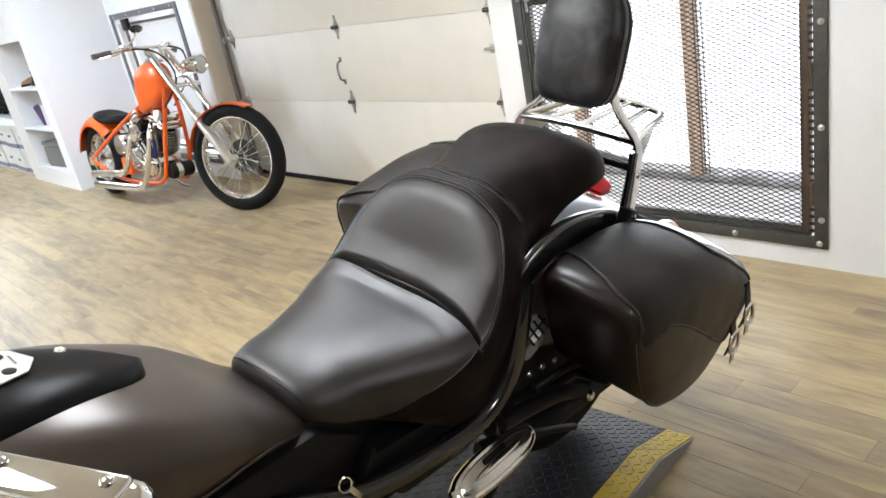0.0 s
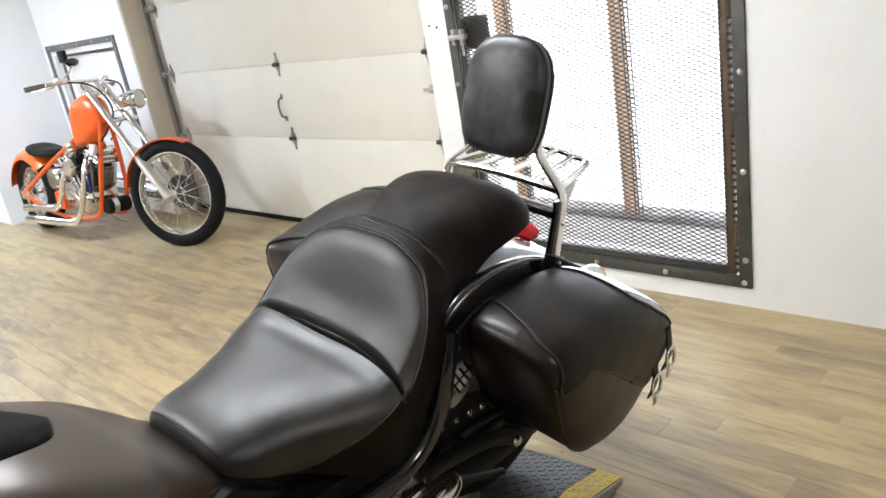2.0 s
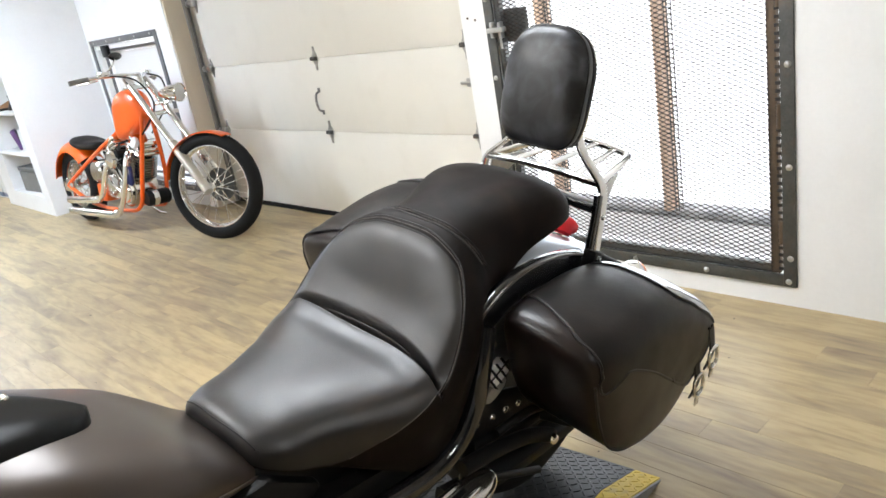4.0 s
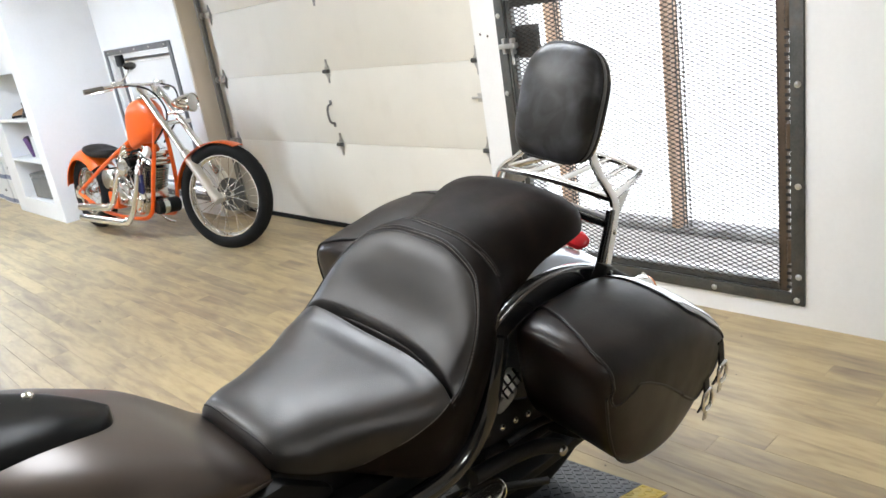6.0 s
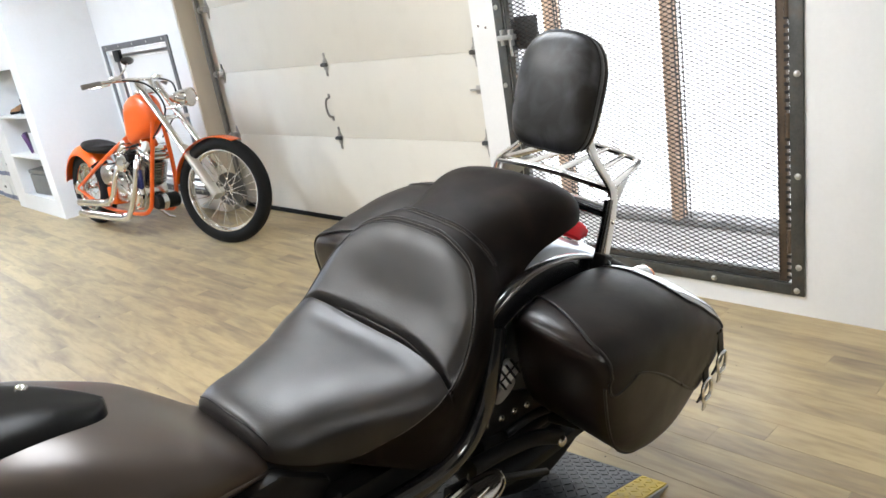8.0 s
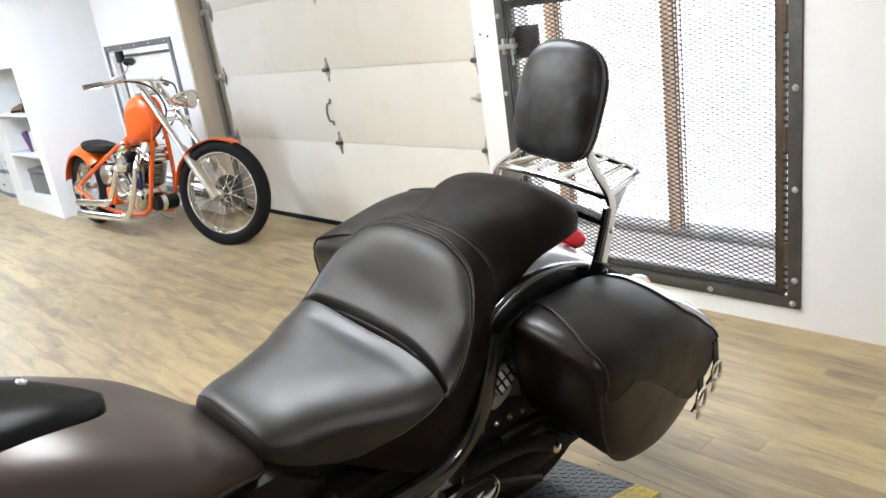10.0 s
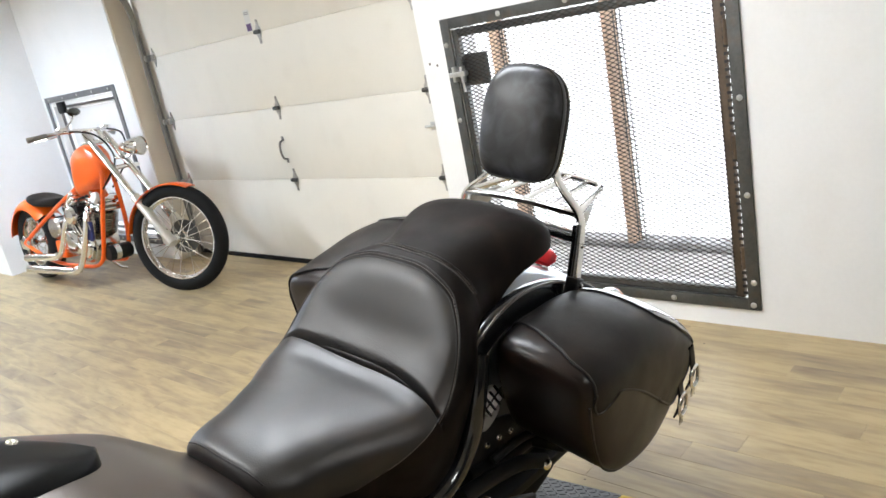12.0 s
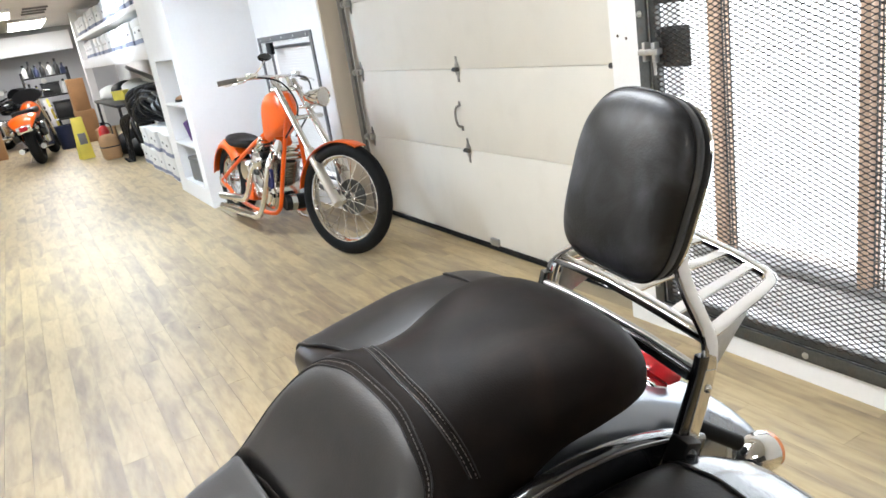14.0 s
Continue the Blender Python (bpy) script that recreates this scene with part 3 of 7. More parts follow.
rod((XE - 0.02, 2.505, 1.14), (XE - 0.02, 2.505, 1.055), 0.006, 10, bolt_body)
put("slide_bolt", bolt_body, ZINC, "worn zinc slide bolt")

window = thing("framed_window", "grey steel framed window with a white slatted blind", "window", Matrix.Translation((XN, (WY0 + WY1) / 2, WZ0)))
win_inv = window.matrix_world.inverted()


def put(n, bm, mat, lab="", up=None):
    return part(n, moved(bm, win_inv), mat, up or window, lab)


for bm in frame_bars(WY0, WY1, WZ0, WZ1, XN - 0.012, XN + 0.002, 0.048):
    put("outer_bar", bm, GREYFRAME, "grey steel outer bar")
for bm in frame_bars(WY0 + 0.052, WY1 - 0.052, WZ0 + 0.052, WZ1 - 0.052, XN + 0.01, XN + 0.05, 0.035, 0.003):
    put("inner_bar", bm, SHELFPAINT, "white painted inner frame bar")
for bm in frame_bars(WY0 + 0.09, WY1 - 0.09, WZ0 + 0.09, WZ1 - 0.09, XN + 0.055, XN + 0.075, 0.022, 0.002):
    put("sash", bm, GREYFRAME, "grey window sash bar")
for k in range(5):
    for z in (WZ0 + 0.024, WZ1 - 0.024):
        put("bolt", bolt((XN - 0.012, WY0 + 0.10 + 0.295 * k, z), (-1, 0, 0), 0.009, 0.006), ZINC, "round zinc bolt head")
blind = put("blind", box((XN + 0.085, WY0 + 0.10, WZ1 - 0.125), (XN + 0.125, WY1 - 0.10, WZ1 - 0.09), 0.004), SHELFPAINT, "white slatted window blind")
for k in range(44):
    slat = put("slat", moved(box((-0.0135, WY0 + 0.10, -0.0010), (0.0135, WY1 - 0.10, 0.0010)), Matrix.Translation((XN + 0.105, 0, WZ1 - 0.140 - 0.0235 * k)) @ Matrix.Rotation(radians(70), 4, "Y")), SHELFPAINT, "", blind)

put("latch_plate", box((XN - 0.02, 6.97, 1.265), (XN + 0.012, 7.10, 1.365), 0.006), BLACKMATT, "dark latch box")

for y, z in ((2.712, 1.203), (2.665, 1.192)):
    solo("wall_screw", bolt((XE - 0.0005, y, z), (-1, 0, 0), 0.006, 0.003), RUST, "small rusty screw head in the white column", "screw", group="wall screws")

# ---- garage door ----
XD = 3.075
door = thing("garage_door", "cream sectional garage door, closed, soft scuffs", "garage door", Matrix.Translation((XD, 4.2, 0)))
inv = door.matrix_world.inverted()
LEVELS = [0.03, 0.596, 1.070, 1.546, 2.13]
for a, c in zip(LEVELS, LEVELS[1:]):
    part("door_section", moved(box((XD, 2.70, a + 0.0007), (XD + 0.045, 5.70, c - 0.0007), 0.0022), inv), DOORPAINT, door)
for z in LEVELS[1:4]:
    part("joint_strip", moved(box((XD + 0.0455, 2.70, z - 0.025), (XD + 0.055, 5.70, z + 0.025)), inv), DOORPAINT, door)
seal = bmesh.new()
box((XD - 0.012, 2.70, 0.0), (XD + 0.04, 5.70, 0.032), 0.006, seal)
part("bottom_seal", moved(seal, inv), RUBBER, door, "black rubber bottom seal")


def butterfly_hinge(y, z, name="hinge"):
    """A stamped hinge: two tapered leaves over a barrel with bolt heads."""
    half = [(0.030, 0.0), (0.021, 0.022), (0.010, 0.042), (0.008, 0.074)]
    out = [(y - a, z + b) for a, b in half] + [(y + a, z + b) for a, b in reversed(half)] + [(y + a, z - b) for a, b in half[1:]] + [(y - a, z - b) for a, b in reversed(half[1:])]
    bm = prism(out, "x", XD - 0.005, XD - 0.0005)
    for dz in (-0.064, 0.064):
        join(bm, bolt((XD - 0.005, y, z + dz), (-1, 0, 0), 0.0055, 0.004))
    for dy in (-0.012, 0.012):
        join(bm, bolt((XD - 0.005, y + dy, z + 0.0155), (-1, 0, 0), 0.004, 0.004))
    leaf = part(name, moved(bm, inv), HINGEMETAL, door, "zinc butterfly hinge")
    barrel = bmesh.new()
    for a, e in ((-0.026, -0.010), (-0.008, 0.008), (0.010, 0.026)):
        rod((XD - 0.014, y + a, z), (XD - 0.014, y + e, z), 0.0125, 12, barrel)
    part("hinge_barrel", moved(barrel, inv), STEEL, leaf, "dark worn hinge barrel")
    return leaf


for z in LEVELS[1:4]:
    butterfly_hinge(4.228, z)
    butterfly_hinge(2.90, z)
pull = bmesh.new()
tube(smooth_path([(XD - 0.004, 4.262, 0.735), (XD - 0.03, 4.262, 0.748), (XD - 0.04, 4.262, 0.80), (XD - 0.03, 4.262, 0.848), (XD - 0.004, 4.262, 0.86)]), 0.007, 8, bm=pull)
box((XD - 0.005, 4.25, 0.855), (XD - 0.0004, 4.274, 0.885), 0.002, pull)
box((XD - 0.005, 4.25, 0.71), (XD - 0.0004, 4.274, 0.74), 0.002, pull)
part("pull_handle", moved(pull, inv), GREYTRACK, door, "dull grey pull handle")
lock = bmesh.new()
box((XD - 0.006, 2.86, 0.855), (XD - 0.0004, 2.93, 0.90), 0.002, lock)
rod((XD - 0.015, 2.96, 0.878), (XD - 0.015, 2.80, 0.878), 0.007, 10, lock)
part("side_lock", moved(lock, inv), ZINC, door, "zinc side lock bar")
sticker = part("door_label", moved(box((XD - 0.0012, 4.285, 1.555), (XD - 0.0002, 4.345, 1.690)), inv), CARTON, door, "small white paper label")
for z0, z1, mat in ((1.562, 1.605, PURPLE), (1.66, 1.664, GREYBOX), (1.672, 1.676, GREYBOX)):
    part("print_bar", moved(box((XD - 0.0020, 4.290, z0), (XD - 0.0013, 4.340, z1)), inv), mat, sticker, "printed bar")
foot = bmesh.new()
box((XD - 0.02, 4.02, 0.032), (XD - 0.0004, 4.10, 0.075), 0.003, foot)
part("bottom_bracket", moved(foot, inv), ZINC, door, "zinc bottom bracket")

# Thin board added over the white reveal; its tan stands for shade
structure("reveal_board", box((XN + 0.004, 5.722, 0.0), (XD - 0.004, 5.7425, 2.12), 0.002), surface("shaded_reveal_tan", (0.62, 0.55, 0.45), 0.55, vary=0.05, scale=4, stretch=(3, 3, 0.5)), "thin jamb board, tan put in for the shaded reveal beside the garage door", "jamb")
track = thing("door_track", "grey steel door track that curves back under the ceiling", "track", Matrix.Translation((3.03, 5.66, 0)))
inv2 = track.matrix_world.inverted()
run = [(3.035, 5.668, 0.02), (3.035, 5.668, 0.6), (3.035, 5.668, 1.2), (3.035, 5.668, 1.72)] + [(2.735 + 0.30 * math.cos(a), 5.668, 1.86 + 0.30 * math.sin(a)) for a in (0.0, 0.4, 0.8, 1.2, 1.57)] + [(2.3, 5.668, 2.165), (1.2, 5.668, 2.175), (0.4, 5.668, 2.18)]
part("rail", moved(tube(smooth_path(run, 5), 0.016, 12, flat=(0.044, 0.030), up=(0, 1, 0)), inv2), GREYTRACK, track, "grey steel rail")
part("rail_lip", moved(tube([p + Vector((0, -0.020, 0)) for p in smooth_path(run[:4], 5)], 0.006, 8), inv2), STEEL, track, "dark rolled rail edge")
for z in LEVELS[1:4]:
    br = prism([(5.556, z), (5.568, z + 0.03), (5.584, z + 0.07), (5.596, z + 0.03), (5.612, z), (5.596, z - 0.03), (5.584, z - 0.07), (5.568, z - 0.03)], "x", 3.066, 3.0735)
    box((3.03, 5.566, z - 0.022), (3.066, 5.604, z + 0.022), 0.003, br)
    rod((3.042, 5.56, z), (3.042, 5.645, z), 0.011, 12, br)
    lathe([(0.012, 0), (0.024, 0.003), (0.024, 0.014), (0.012, 0.018)], 16, br, between((3.042, 5.628, z), (3.042, 5.70, z)))
    join(br, bolt((3.066, 5.584, z + 0.045), (-1, 0, 0), 0.007, 0.005))
    join(br, bolt((3.066, 5.584, z - 0.045), (-1, 0, 0), 0.007, 0.005))
    part("roller_bracket", moved(br, inv2), HINGEMETAL, track, "dull zinc roller bracket")
for x in (2.3, 0.9):
    part("hanger", moved(box((x - 0.012, 5.660, 2.17), (x + 0.012, 5.664, CEILING - 0.002), 0.001), inv2), ZINC, track, "perforated hanger strap")


# ---- the dark touring motorcycle on its stand ----
BIKE = pose(-0.0074, 1.3383, 0.0142, 0, 0, 3.4) @ pose(0, 0, 0, 10.5, 0, 0)
bike = thing("motorcycle", "dark metallic touring motorcycle with black leather saddlebags, leaning on its stand", "motorcycle", BIKE)

# seat: x, half width, top, skirt bottom, squareness, dish
SEAT = [
    (0.656, 0.092, 0.774, 0.745, 2.6, 0.000), (0.666, 0.108, 0.788, 0.738, 2.7, 0.000), (0.70, 0.130, 0.796, 0.722, 2.7, 0.000),
    (0.76, 0.153, 0.799, 0.695, 2.7, 0.002), (0.84, 0.200, 0.800, 0.650, 2.8, 0.008), (0.918, 0.238, 0.802, 0.61, 3.0, 0.016),
    (0.982, 0.247, 0.805, 0.605, 3.3, 0.024), (1.016, 0.246, 0.832, 0.61, 3.4, 0.030), (1.048, 0.240, 0.870, 0.62, 3.6, 0.034),
    (1.082, 0.232, 0.916, 0.635, 3.1, 0.026), (1.112, 0.220, 0.947, 0.675, 2.75, 0.013), (1.144, 0.200, 0.962, 0.725, 2.6, 0.004),
    (1.19, 0.172, 0.968, 0.785, 2.6, 0.000), (1.24, 0.153, 0.975, 0.838, 2.7, 0.000), (1.296, 0.158, 0.983, 0.880, 2.9, 0.000),
    (1.357, 0.171, 0.987, 0.901, 3.1, 0.000), (1.410, 0.171, 0.985, 0.907, 3.1, 0.000), (1.458, 0.154, 0.972, 0.903, 2.9, 0.000),
    (1.492, 0.122, 0.953, 0.896, 2.7, 0.000), (1.519, 0.081, 0.925, 0.889, 2.5, 0.000), (1.534, 0.038, 0.900, 0.880, 2.2, 0.000), (1.539, 0.013, 0.888, 0.883, 2.0, 0.000)]


def crease_x(y):
    """Where the crease between driver's base and backrest runs."""
    return 1.005 - (0.036 if y < 0 else 0.012) * min(1.0, abs(y) / 0.22) ** 2


def seat_point(x, a):
    w, zt, zb, n, dish = interp(x, SEAT)
    c, s = math.cos(a), math.sin(a)
    if c > 0:
        full = max(0.0, min(1.0, (x - 0.86) / 0.12, (1.20 - x) / 0.06))
        n, w = n * (1 + 0.26 * full), w * (1 + 0.035 * full)
    y = w * math.copysign(abs(c) ** (2 / n), c)
    z = zb + (zt - zb) * max(0.0, s) ** (2 / n)
    tuck = 0.34 * max(0.0, min(1.0, (x - 0.72) / 0.12)) * max(0.0, min(1.0, (1.24 - x) / 0.1))
    y *= 1 - tuck * max(0.0, 0.72 - s) ** 1.5
    if s > 0.2:
        z -= dish * (1 - min(1, abs(y) / (0.74 * w)) ** 2)
        up = max(0.0, min(1.0, (s - 0.35) / 0.4))
        d = x - crease_x(y)
        fold = max(0.15, 1 - (y / 0.21) ** 2)
        gone = max(0.0, min(1.0, (0.226 - abs(y)) / 0.05))
        z -= up * gone * (0.020 * math.exp(-((d - 0.005 * fold) / 0.0030) ** 2) + 0.022 * math.exp(-((d + 0.0055 * fold) / 0.0034) ** 2) - 0.0012 * math.exp(-((abs(d) - 0.026) / 0.014) ** 2))
        z -= up * 0.0035 * math.exp(-((x - 1.167 - (0.9 if y > 0 else 0.25) * y * y) / 0.003) ** 2)
    return Vector((x, y, z))


def seat_at(x, y, lift=0.0):
    """The point of the seat's upper side over (x, y)."""
    lo, hi = (0.02, math.pi / 2) if y > 0 else (math.pi / 2, math.pi - 0.02)
    for _ in range(40):
        mid = (lo + hi) / 2
        if seat_point(x, mid).y > y:
            lo = mid
        else:
            hi = mid
    a = (lo + hi) / 2
    p = seat_point(x, a)
    out = (seat_point(x, a + 0.02) - seat_point(x, a - 0.02)).cross(seat_point(x + 0.012, a) - seat_point(x - 0.012, a))
    out = out.normalized() if out.length > 0 else Vector((0, 0, 1))
    return p + lift * (out if out.z > 0 or out.y * y > 0 else -out)


xs = sorted(set([round(0.656 + 0.883 * i / 200, 5) for i in range(201)] + [round(0.945 + 0.0009 * i, 5) for i in range(75)]))
angles = [math.pi * (k / 120) for k in range(121)]
loops = []
for x in xs:
    ring = [seat_point(x, a) for a in angles]
    w, zt, zb, n, dish = interp(x, SEAT)
    ring += [Vector((x, -w * 0.8, zb - 0.006)), Vector((x, w * 0.8, zb - 0.006))]
    loops.append(ring)
# the seam round the smooth driver's panel: x, share of the half turn over the seat
EDGE = [(0.77, 0.995), (0.80, 0.975), (0.84, 0.924), (0.88, 0.864), (0.93, 0.810), (0.96, 0.785), (0.99, 0.766), (1.02, 0.750), (1.05, 0.732), (1.08, 0.711),
        (1.10, 0.688), (1.110, 0.670), (1.116, 0.639), (1.122, 0.592), (1.128, 0.545), (1.130, 0.5)]


def edge_point(x, a, lift=0.0005):
    p = seat_point(x, math.pi * a)
    out = (seat_point(x, math.pi * a + 0.02) - seat_point(x, math.pi * a - 0.02)).cross(seat_point(x + 0.006, math.pi * a) - seat_point(x - 0.006, math.pi * a)).normalized()
    return p + lift * (out if out.z > 0 else -out)


seat_mesh = rings(bmesh.new(), loops)
inside = seat_mesh.verts.layers.float.new("panel")
seat_mesh.verts.ensure_lookup_table()
per = len(loops[0])
for i, v in enumerate(seat_mesh.verts):
    row, k = divmod(i, per)
    v[inside] = -0.1
    if row < len(xs) and k < 121:
        limit = interp(xs[row], EDGE)[0] if xs[row] < 1.130 else 0.5
        v[inside] = min((limit - 0.5 - abs(k / 120 - 0.5)) * 0.5, xs[row] - 0.655, (1.130 - xs[row]) * 1.5)
seat = part("seat", seat_mesh, SEATLEATHER, bike, "black leather two-up seat with stitched panels", 55)


def seam(name, path, r, mat, label="", steps=8, dashes=False):
    pts = smooth_path([p if len(p) == 3 else seat_at(p[0], p[1], r * 0.45) for p in path], steps)
    bm = bmesh.new()
    if dashes:
        run, total = 0.0, []
        fine = smooth_path(pts, 3)
        for p, q in zip(fine, fine[1:]):
            if int(run / 0.0021) % 3 != 2:
                d = (q - p)
                tube([p, p + d * 0.98], r, 5, bm=bm)
            run += d.length if d.length else 0.0
        ob = part(name, bm, mat, seat, label)
        ob["kind"] = "stuff"
        return ob
    return part(name, tube(pts, r, 6, bm=bm), mat, seat, label)


def edge_run(first, grow=0.0, lift=0.0005):
    half = [(x + grow, a + grow * 0.7) for x, a in EDGE[first:]]
    return [edge_point(x, a, lift) for x, a in half] + [edge_point(x, 1 - a, lift) for x, a in half[-2::-1]]


seam("piping", edge_run(5), 0.0013, PIPING, "thin leather piping")
seam("stitching", edge_run(5, 0.007), 0.0007, THREAD, "grey thread stitching", dashes=True)
seam("welt", edge_run(5, 0.012), 0.0013, PIPING, "raised leather welt")
JOIN = [(1.186, 0.138), (1.178, 0.11), (1.170, 0.06), (1.166, 0.0), (1.166, -0.06), (1.167, -0.105), (1.169, -0.132), (1.171, -0.150)]
for shift in (-0.0075, 0.0075):
    seam("welt", [(x + shift, y) for x, y in JOIN], 0.0013, PIPING, "raised leather welt")
seam("stitching", [(x - 0.004, y) for x, y in JOIN], 0.0007, THREAD, "grey thread stitching", dashes=True)
seam("stitching", [(x + 0.004, y) for x, y in JOIN], 0.0007, THREAD, "grey thread stitching", dashes=True)
for s in (1, -1):
    low = [edge_point(x, a if s < 0 else 1 - a, 0.0004) for x, a in EDGE[1:6]]
    seam("stitching", low, 0.0008, THREAD, "grey thread stitching")
    seam("piping", [(0.667, 0.096 * s), (0.664, 0.06 * s), (0.662, 0.0)], 0.0014, BLACKMATT)

# fuel tank: x, half width, top, bottom, squareness
TANK = [(-0.06, 0.05, 0.95, 0.87, 2.2), (-0.02, 0.11, 0.975, 0.82, 2.6), (0.06, 0.160, 0.995, 0.78, 2.9), (0.18, 0.188, 0.998, 0.765, 3.0),
        (0.30, 0.194, 0.978, 0.790, 3.0), (0.40, 0.191, 0.942, 0.795, 3.0), (0.48, 0.183, 0.898, 0.790, 2.9), (0.55, 0.169, 0.854, 0.780, 2.8),
        (0.61, 0.146, 0.800, 0.752, 2.8), (0.66, 0.122, 0.752, 0.725, 2.7), (0.72, 0.100, 0.715, 0.70, 2.5)]


def tank_point(x, a):
    w, zt, zb, n = interp(x, TANK)
    c, s = math.cos(a), math.sin(a)
    return Vector((x, 0.018 + w * math.copysign(abs(c) ** (2 / n), c), zb + (zt - zb) * max(0.0, s) ** (2 / n)))


def tank_top(x, y):
    w, zt, zb, n = interp(x, TANK)
    return zb + (zt - zb) * max(0.0, 1 - (abs(y) / w) ** n) ** (1 / n)


loops = []
for i in range(79):
    x = -0.06 + 0.78 * i / 78
    w, zt, zb, n = interp(x, TANK)
    loops.append([tank_point(x, math.pi * k / 48) for k in range(49)] + [Vector((x, 0.018 - w * 0.85, zb - 0.03)), Vector((x, 0.018 + w * 0.85, zb - 0.03))])
tank = part("fuel_tank", rings(bmesh.new(), loops), TANKPAINT, bike, "dark bronze-grey metallic fuel tank", 60)
for s in (1, -1):
    edge = [(x, 0.018 + interp(x, TANK)[0] * s * 1.003, interp(x, TANK)[2] + 0.002) for x in [0.0 + 0.04 * k for k in range(18)]]
    part("weld_flange", tube(smooth_path(edge, 3), 0.0035, 6), TANKPAINT, tank)

# dash console on the tank
def console_half(x):
    return interp(x, [(0.04, 0.07), (0.10, 0.100), (0.20, 0.115), (0.30, 0.105), (0.38, 0.083), (0.43, 0.064), (0.462, 0.044), (0.478, 0.026), (0.486, 0.006)])[0]


loops = []
for i in range(61):
    x = 0.04 + 0.446 * i / 60
    h = console_half(x)
    ring = []
    for k in range(25):
        y = h * math.cos(math.pi * k / 24)
        rise = 0.016 * (1 - abs(y / h) ** 5) if h > 0 else 0
        ring.append(Vector((x, y + 0.018, tank_top(x, y) + 0.001 + rise)))
    ring += [Vector((x, -h + 0.018, tank_top(x, h) - 0.02)), Vector((x, h + 0.018, tank_top(x, h) - 0.02))]
    loops.append(ring)
dash = part("dash_console", rings(bmesh.new(), loops), CONSOLEBLACK, bike, "satin black tank console", 55)
part("screw", moved(bolt((0, 0, 0), (0.35, 0, 1), 0.0085, 0.006), Matrix.Translation((0.400, 0.054, tank_top(0.400, 0.036) + 0.0155))), CHROME, dash, "chrome button screw")
plate = prism([(0.20, -0.052), (0.30, -0.048), (0.345, -0.03), (0.362, 0.0), (0.345, 0.036), (0.30, 0.056), (0.20, 0.06)], "z", 0, 0.003, 0.001)
slope = math.atan2(tank_top(0.36, 0) - tank_top(0.22, 0), 0.14)
PLATE_AT = Matrix.Translation((0.30, 0.024, tank_top(0.30, 0) + 0.0185)) @ Matrix.Rotation(-slope, 4, "Y") @ Matrix.Translation((-0.30, 0, 0))
panel = part("indicator_panel", moved(plate, PLATE_AT), IVORY, dash, "ivory indicator panel with dark lamps")
for x, y in ((0.325, -0.022), (0.31, 0.0), (0.325, 0.022), (0.285, -0.026), (0.275, 0.002), (0.285, 0.03)):
    part("lamp_window", moved(lathe([(0.0085, 0.002), (0.0085, 0.0042), (0.007, 0.005)], 16), PLATE_AT @ Matrix.Translation((x, y, 0))), BLACKMATT, panel, "dark round lamp window")
part("print_bar", moved(box((0.337, -0.006, 0.003), (0.340, 0.02, 0.0036)), PLATE_AT), GREYBOX, panel, "thin grey print bar")

# side frame, fender and tail
def both(fn):
    for s in (1, -1):
        fn(s)


FENDER = [(1.10, 0.095, 0.70, 0.60), (1.20, 0.105, 0.765, 0.60), (1.30, 0.112, 0.805, 0.60), (1.40, 0.116, 0.822, 0.60), (1.50, 0.118, 0.808, 0.58), (1.60, 0.118, 0.770, 0.55),
          (1.70, 0.116, 0.718, 0.50), (1.80, 0.112, 0.650, 0.45), (1.88, 0.108, 0.575, 0.42), (1.93, 0.10, 0.51, 0.42)]
loops = []
for i in range(43):
    x = 1.10 + 0.83 * i / 42
    w, zt, zb = interp(x, FENDER)
    loops.append([Vector((x, w * math.copysign(abs(math.cos(a)) ** 0.62, math.cos(a)), zb + (zt - zb) * math.sin(a) ** 0.62)) for a in (math.pi * k / 28 for k in range(29))])
fender = part("rear_fender", rings(bmesh.new(), loops), FENDERPAINT, bike, "dark metallic rear fender with its silver-blue reflection put into the colour", 60)


def strut(s):
    pts = smooth_path([(1.03, 0.178 * s, 0.735), (1.08, 0.179 * s, 0.782), (1.133, 0.178 * s, 0.813), (1.20, 0.174 * s, 0.830), (1.28, 0.169 * s, 0.833), (1.38, 0.163 * s, 0.815), (1.46, 0.157 * s, 0.788), (1.54, 0.146 * s, 0.748), (1.60, 0.140 * s, 0.71)], 8)
    ob = part("fender_strut", tube(pts, 0.02, 14, flat=(0.028, 0.062), up=(0, 0, 1)), BLACKPAINT, bike, "gloss black fender strut")
    part("edge_bead", tube([p + Vector((0, 0.013 * s, 0.027)) for p in pts], 0.0028, 6), TANKPAINT, ob, "bright rolled edge")


both(strut)
tail = bmesh.new()
lathe([(0.006, -0.02), (0.034, -0.016), (0.042, 0.01), (0.040, 0.035), (0.028, 0.055), (0.008, 0.064)], 24, tail)
bmesh.ops.scale(tail, vec=(0.62, 1.75, 0.8), verts=tail.verts)
moved(tail, Matrix.Translation((1.668, 0.010, 0.752)) @ Matrix.Scale(0.78, 4) @ Matrix.Rotation(radians(55), 4, "Y"))
lamp = part("tail_lamp", tail, REDLENS, bike, "red tail lamp lens")
part("lamp_base", moved(box((-0.05, -0.06, -0.02), (0.05, 0.06, 0.012), 0.012), Matrix.Translation((1.654, 0.010, 0.736)) @ Matrix.Scale(0.8, 4) @ Matrix.Rotation(radians(30), 4, "Y")), CHROME, lamp, "chrome lamp base")


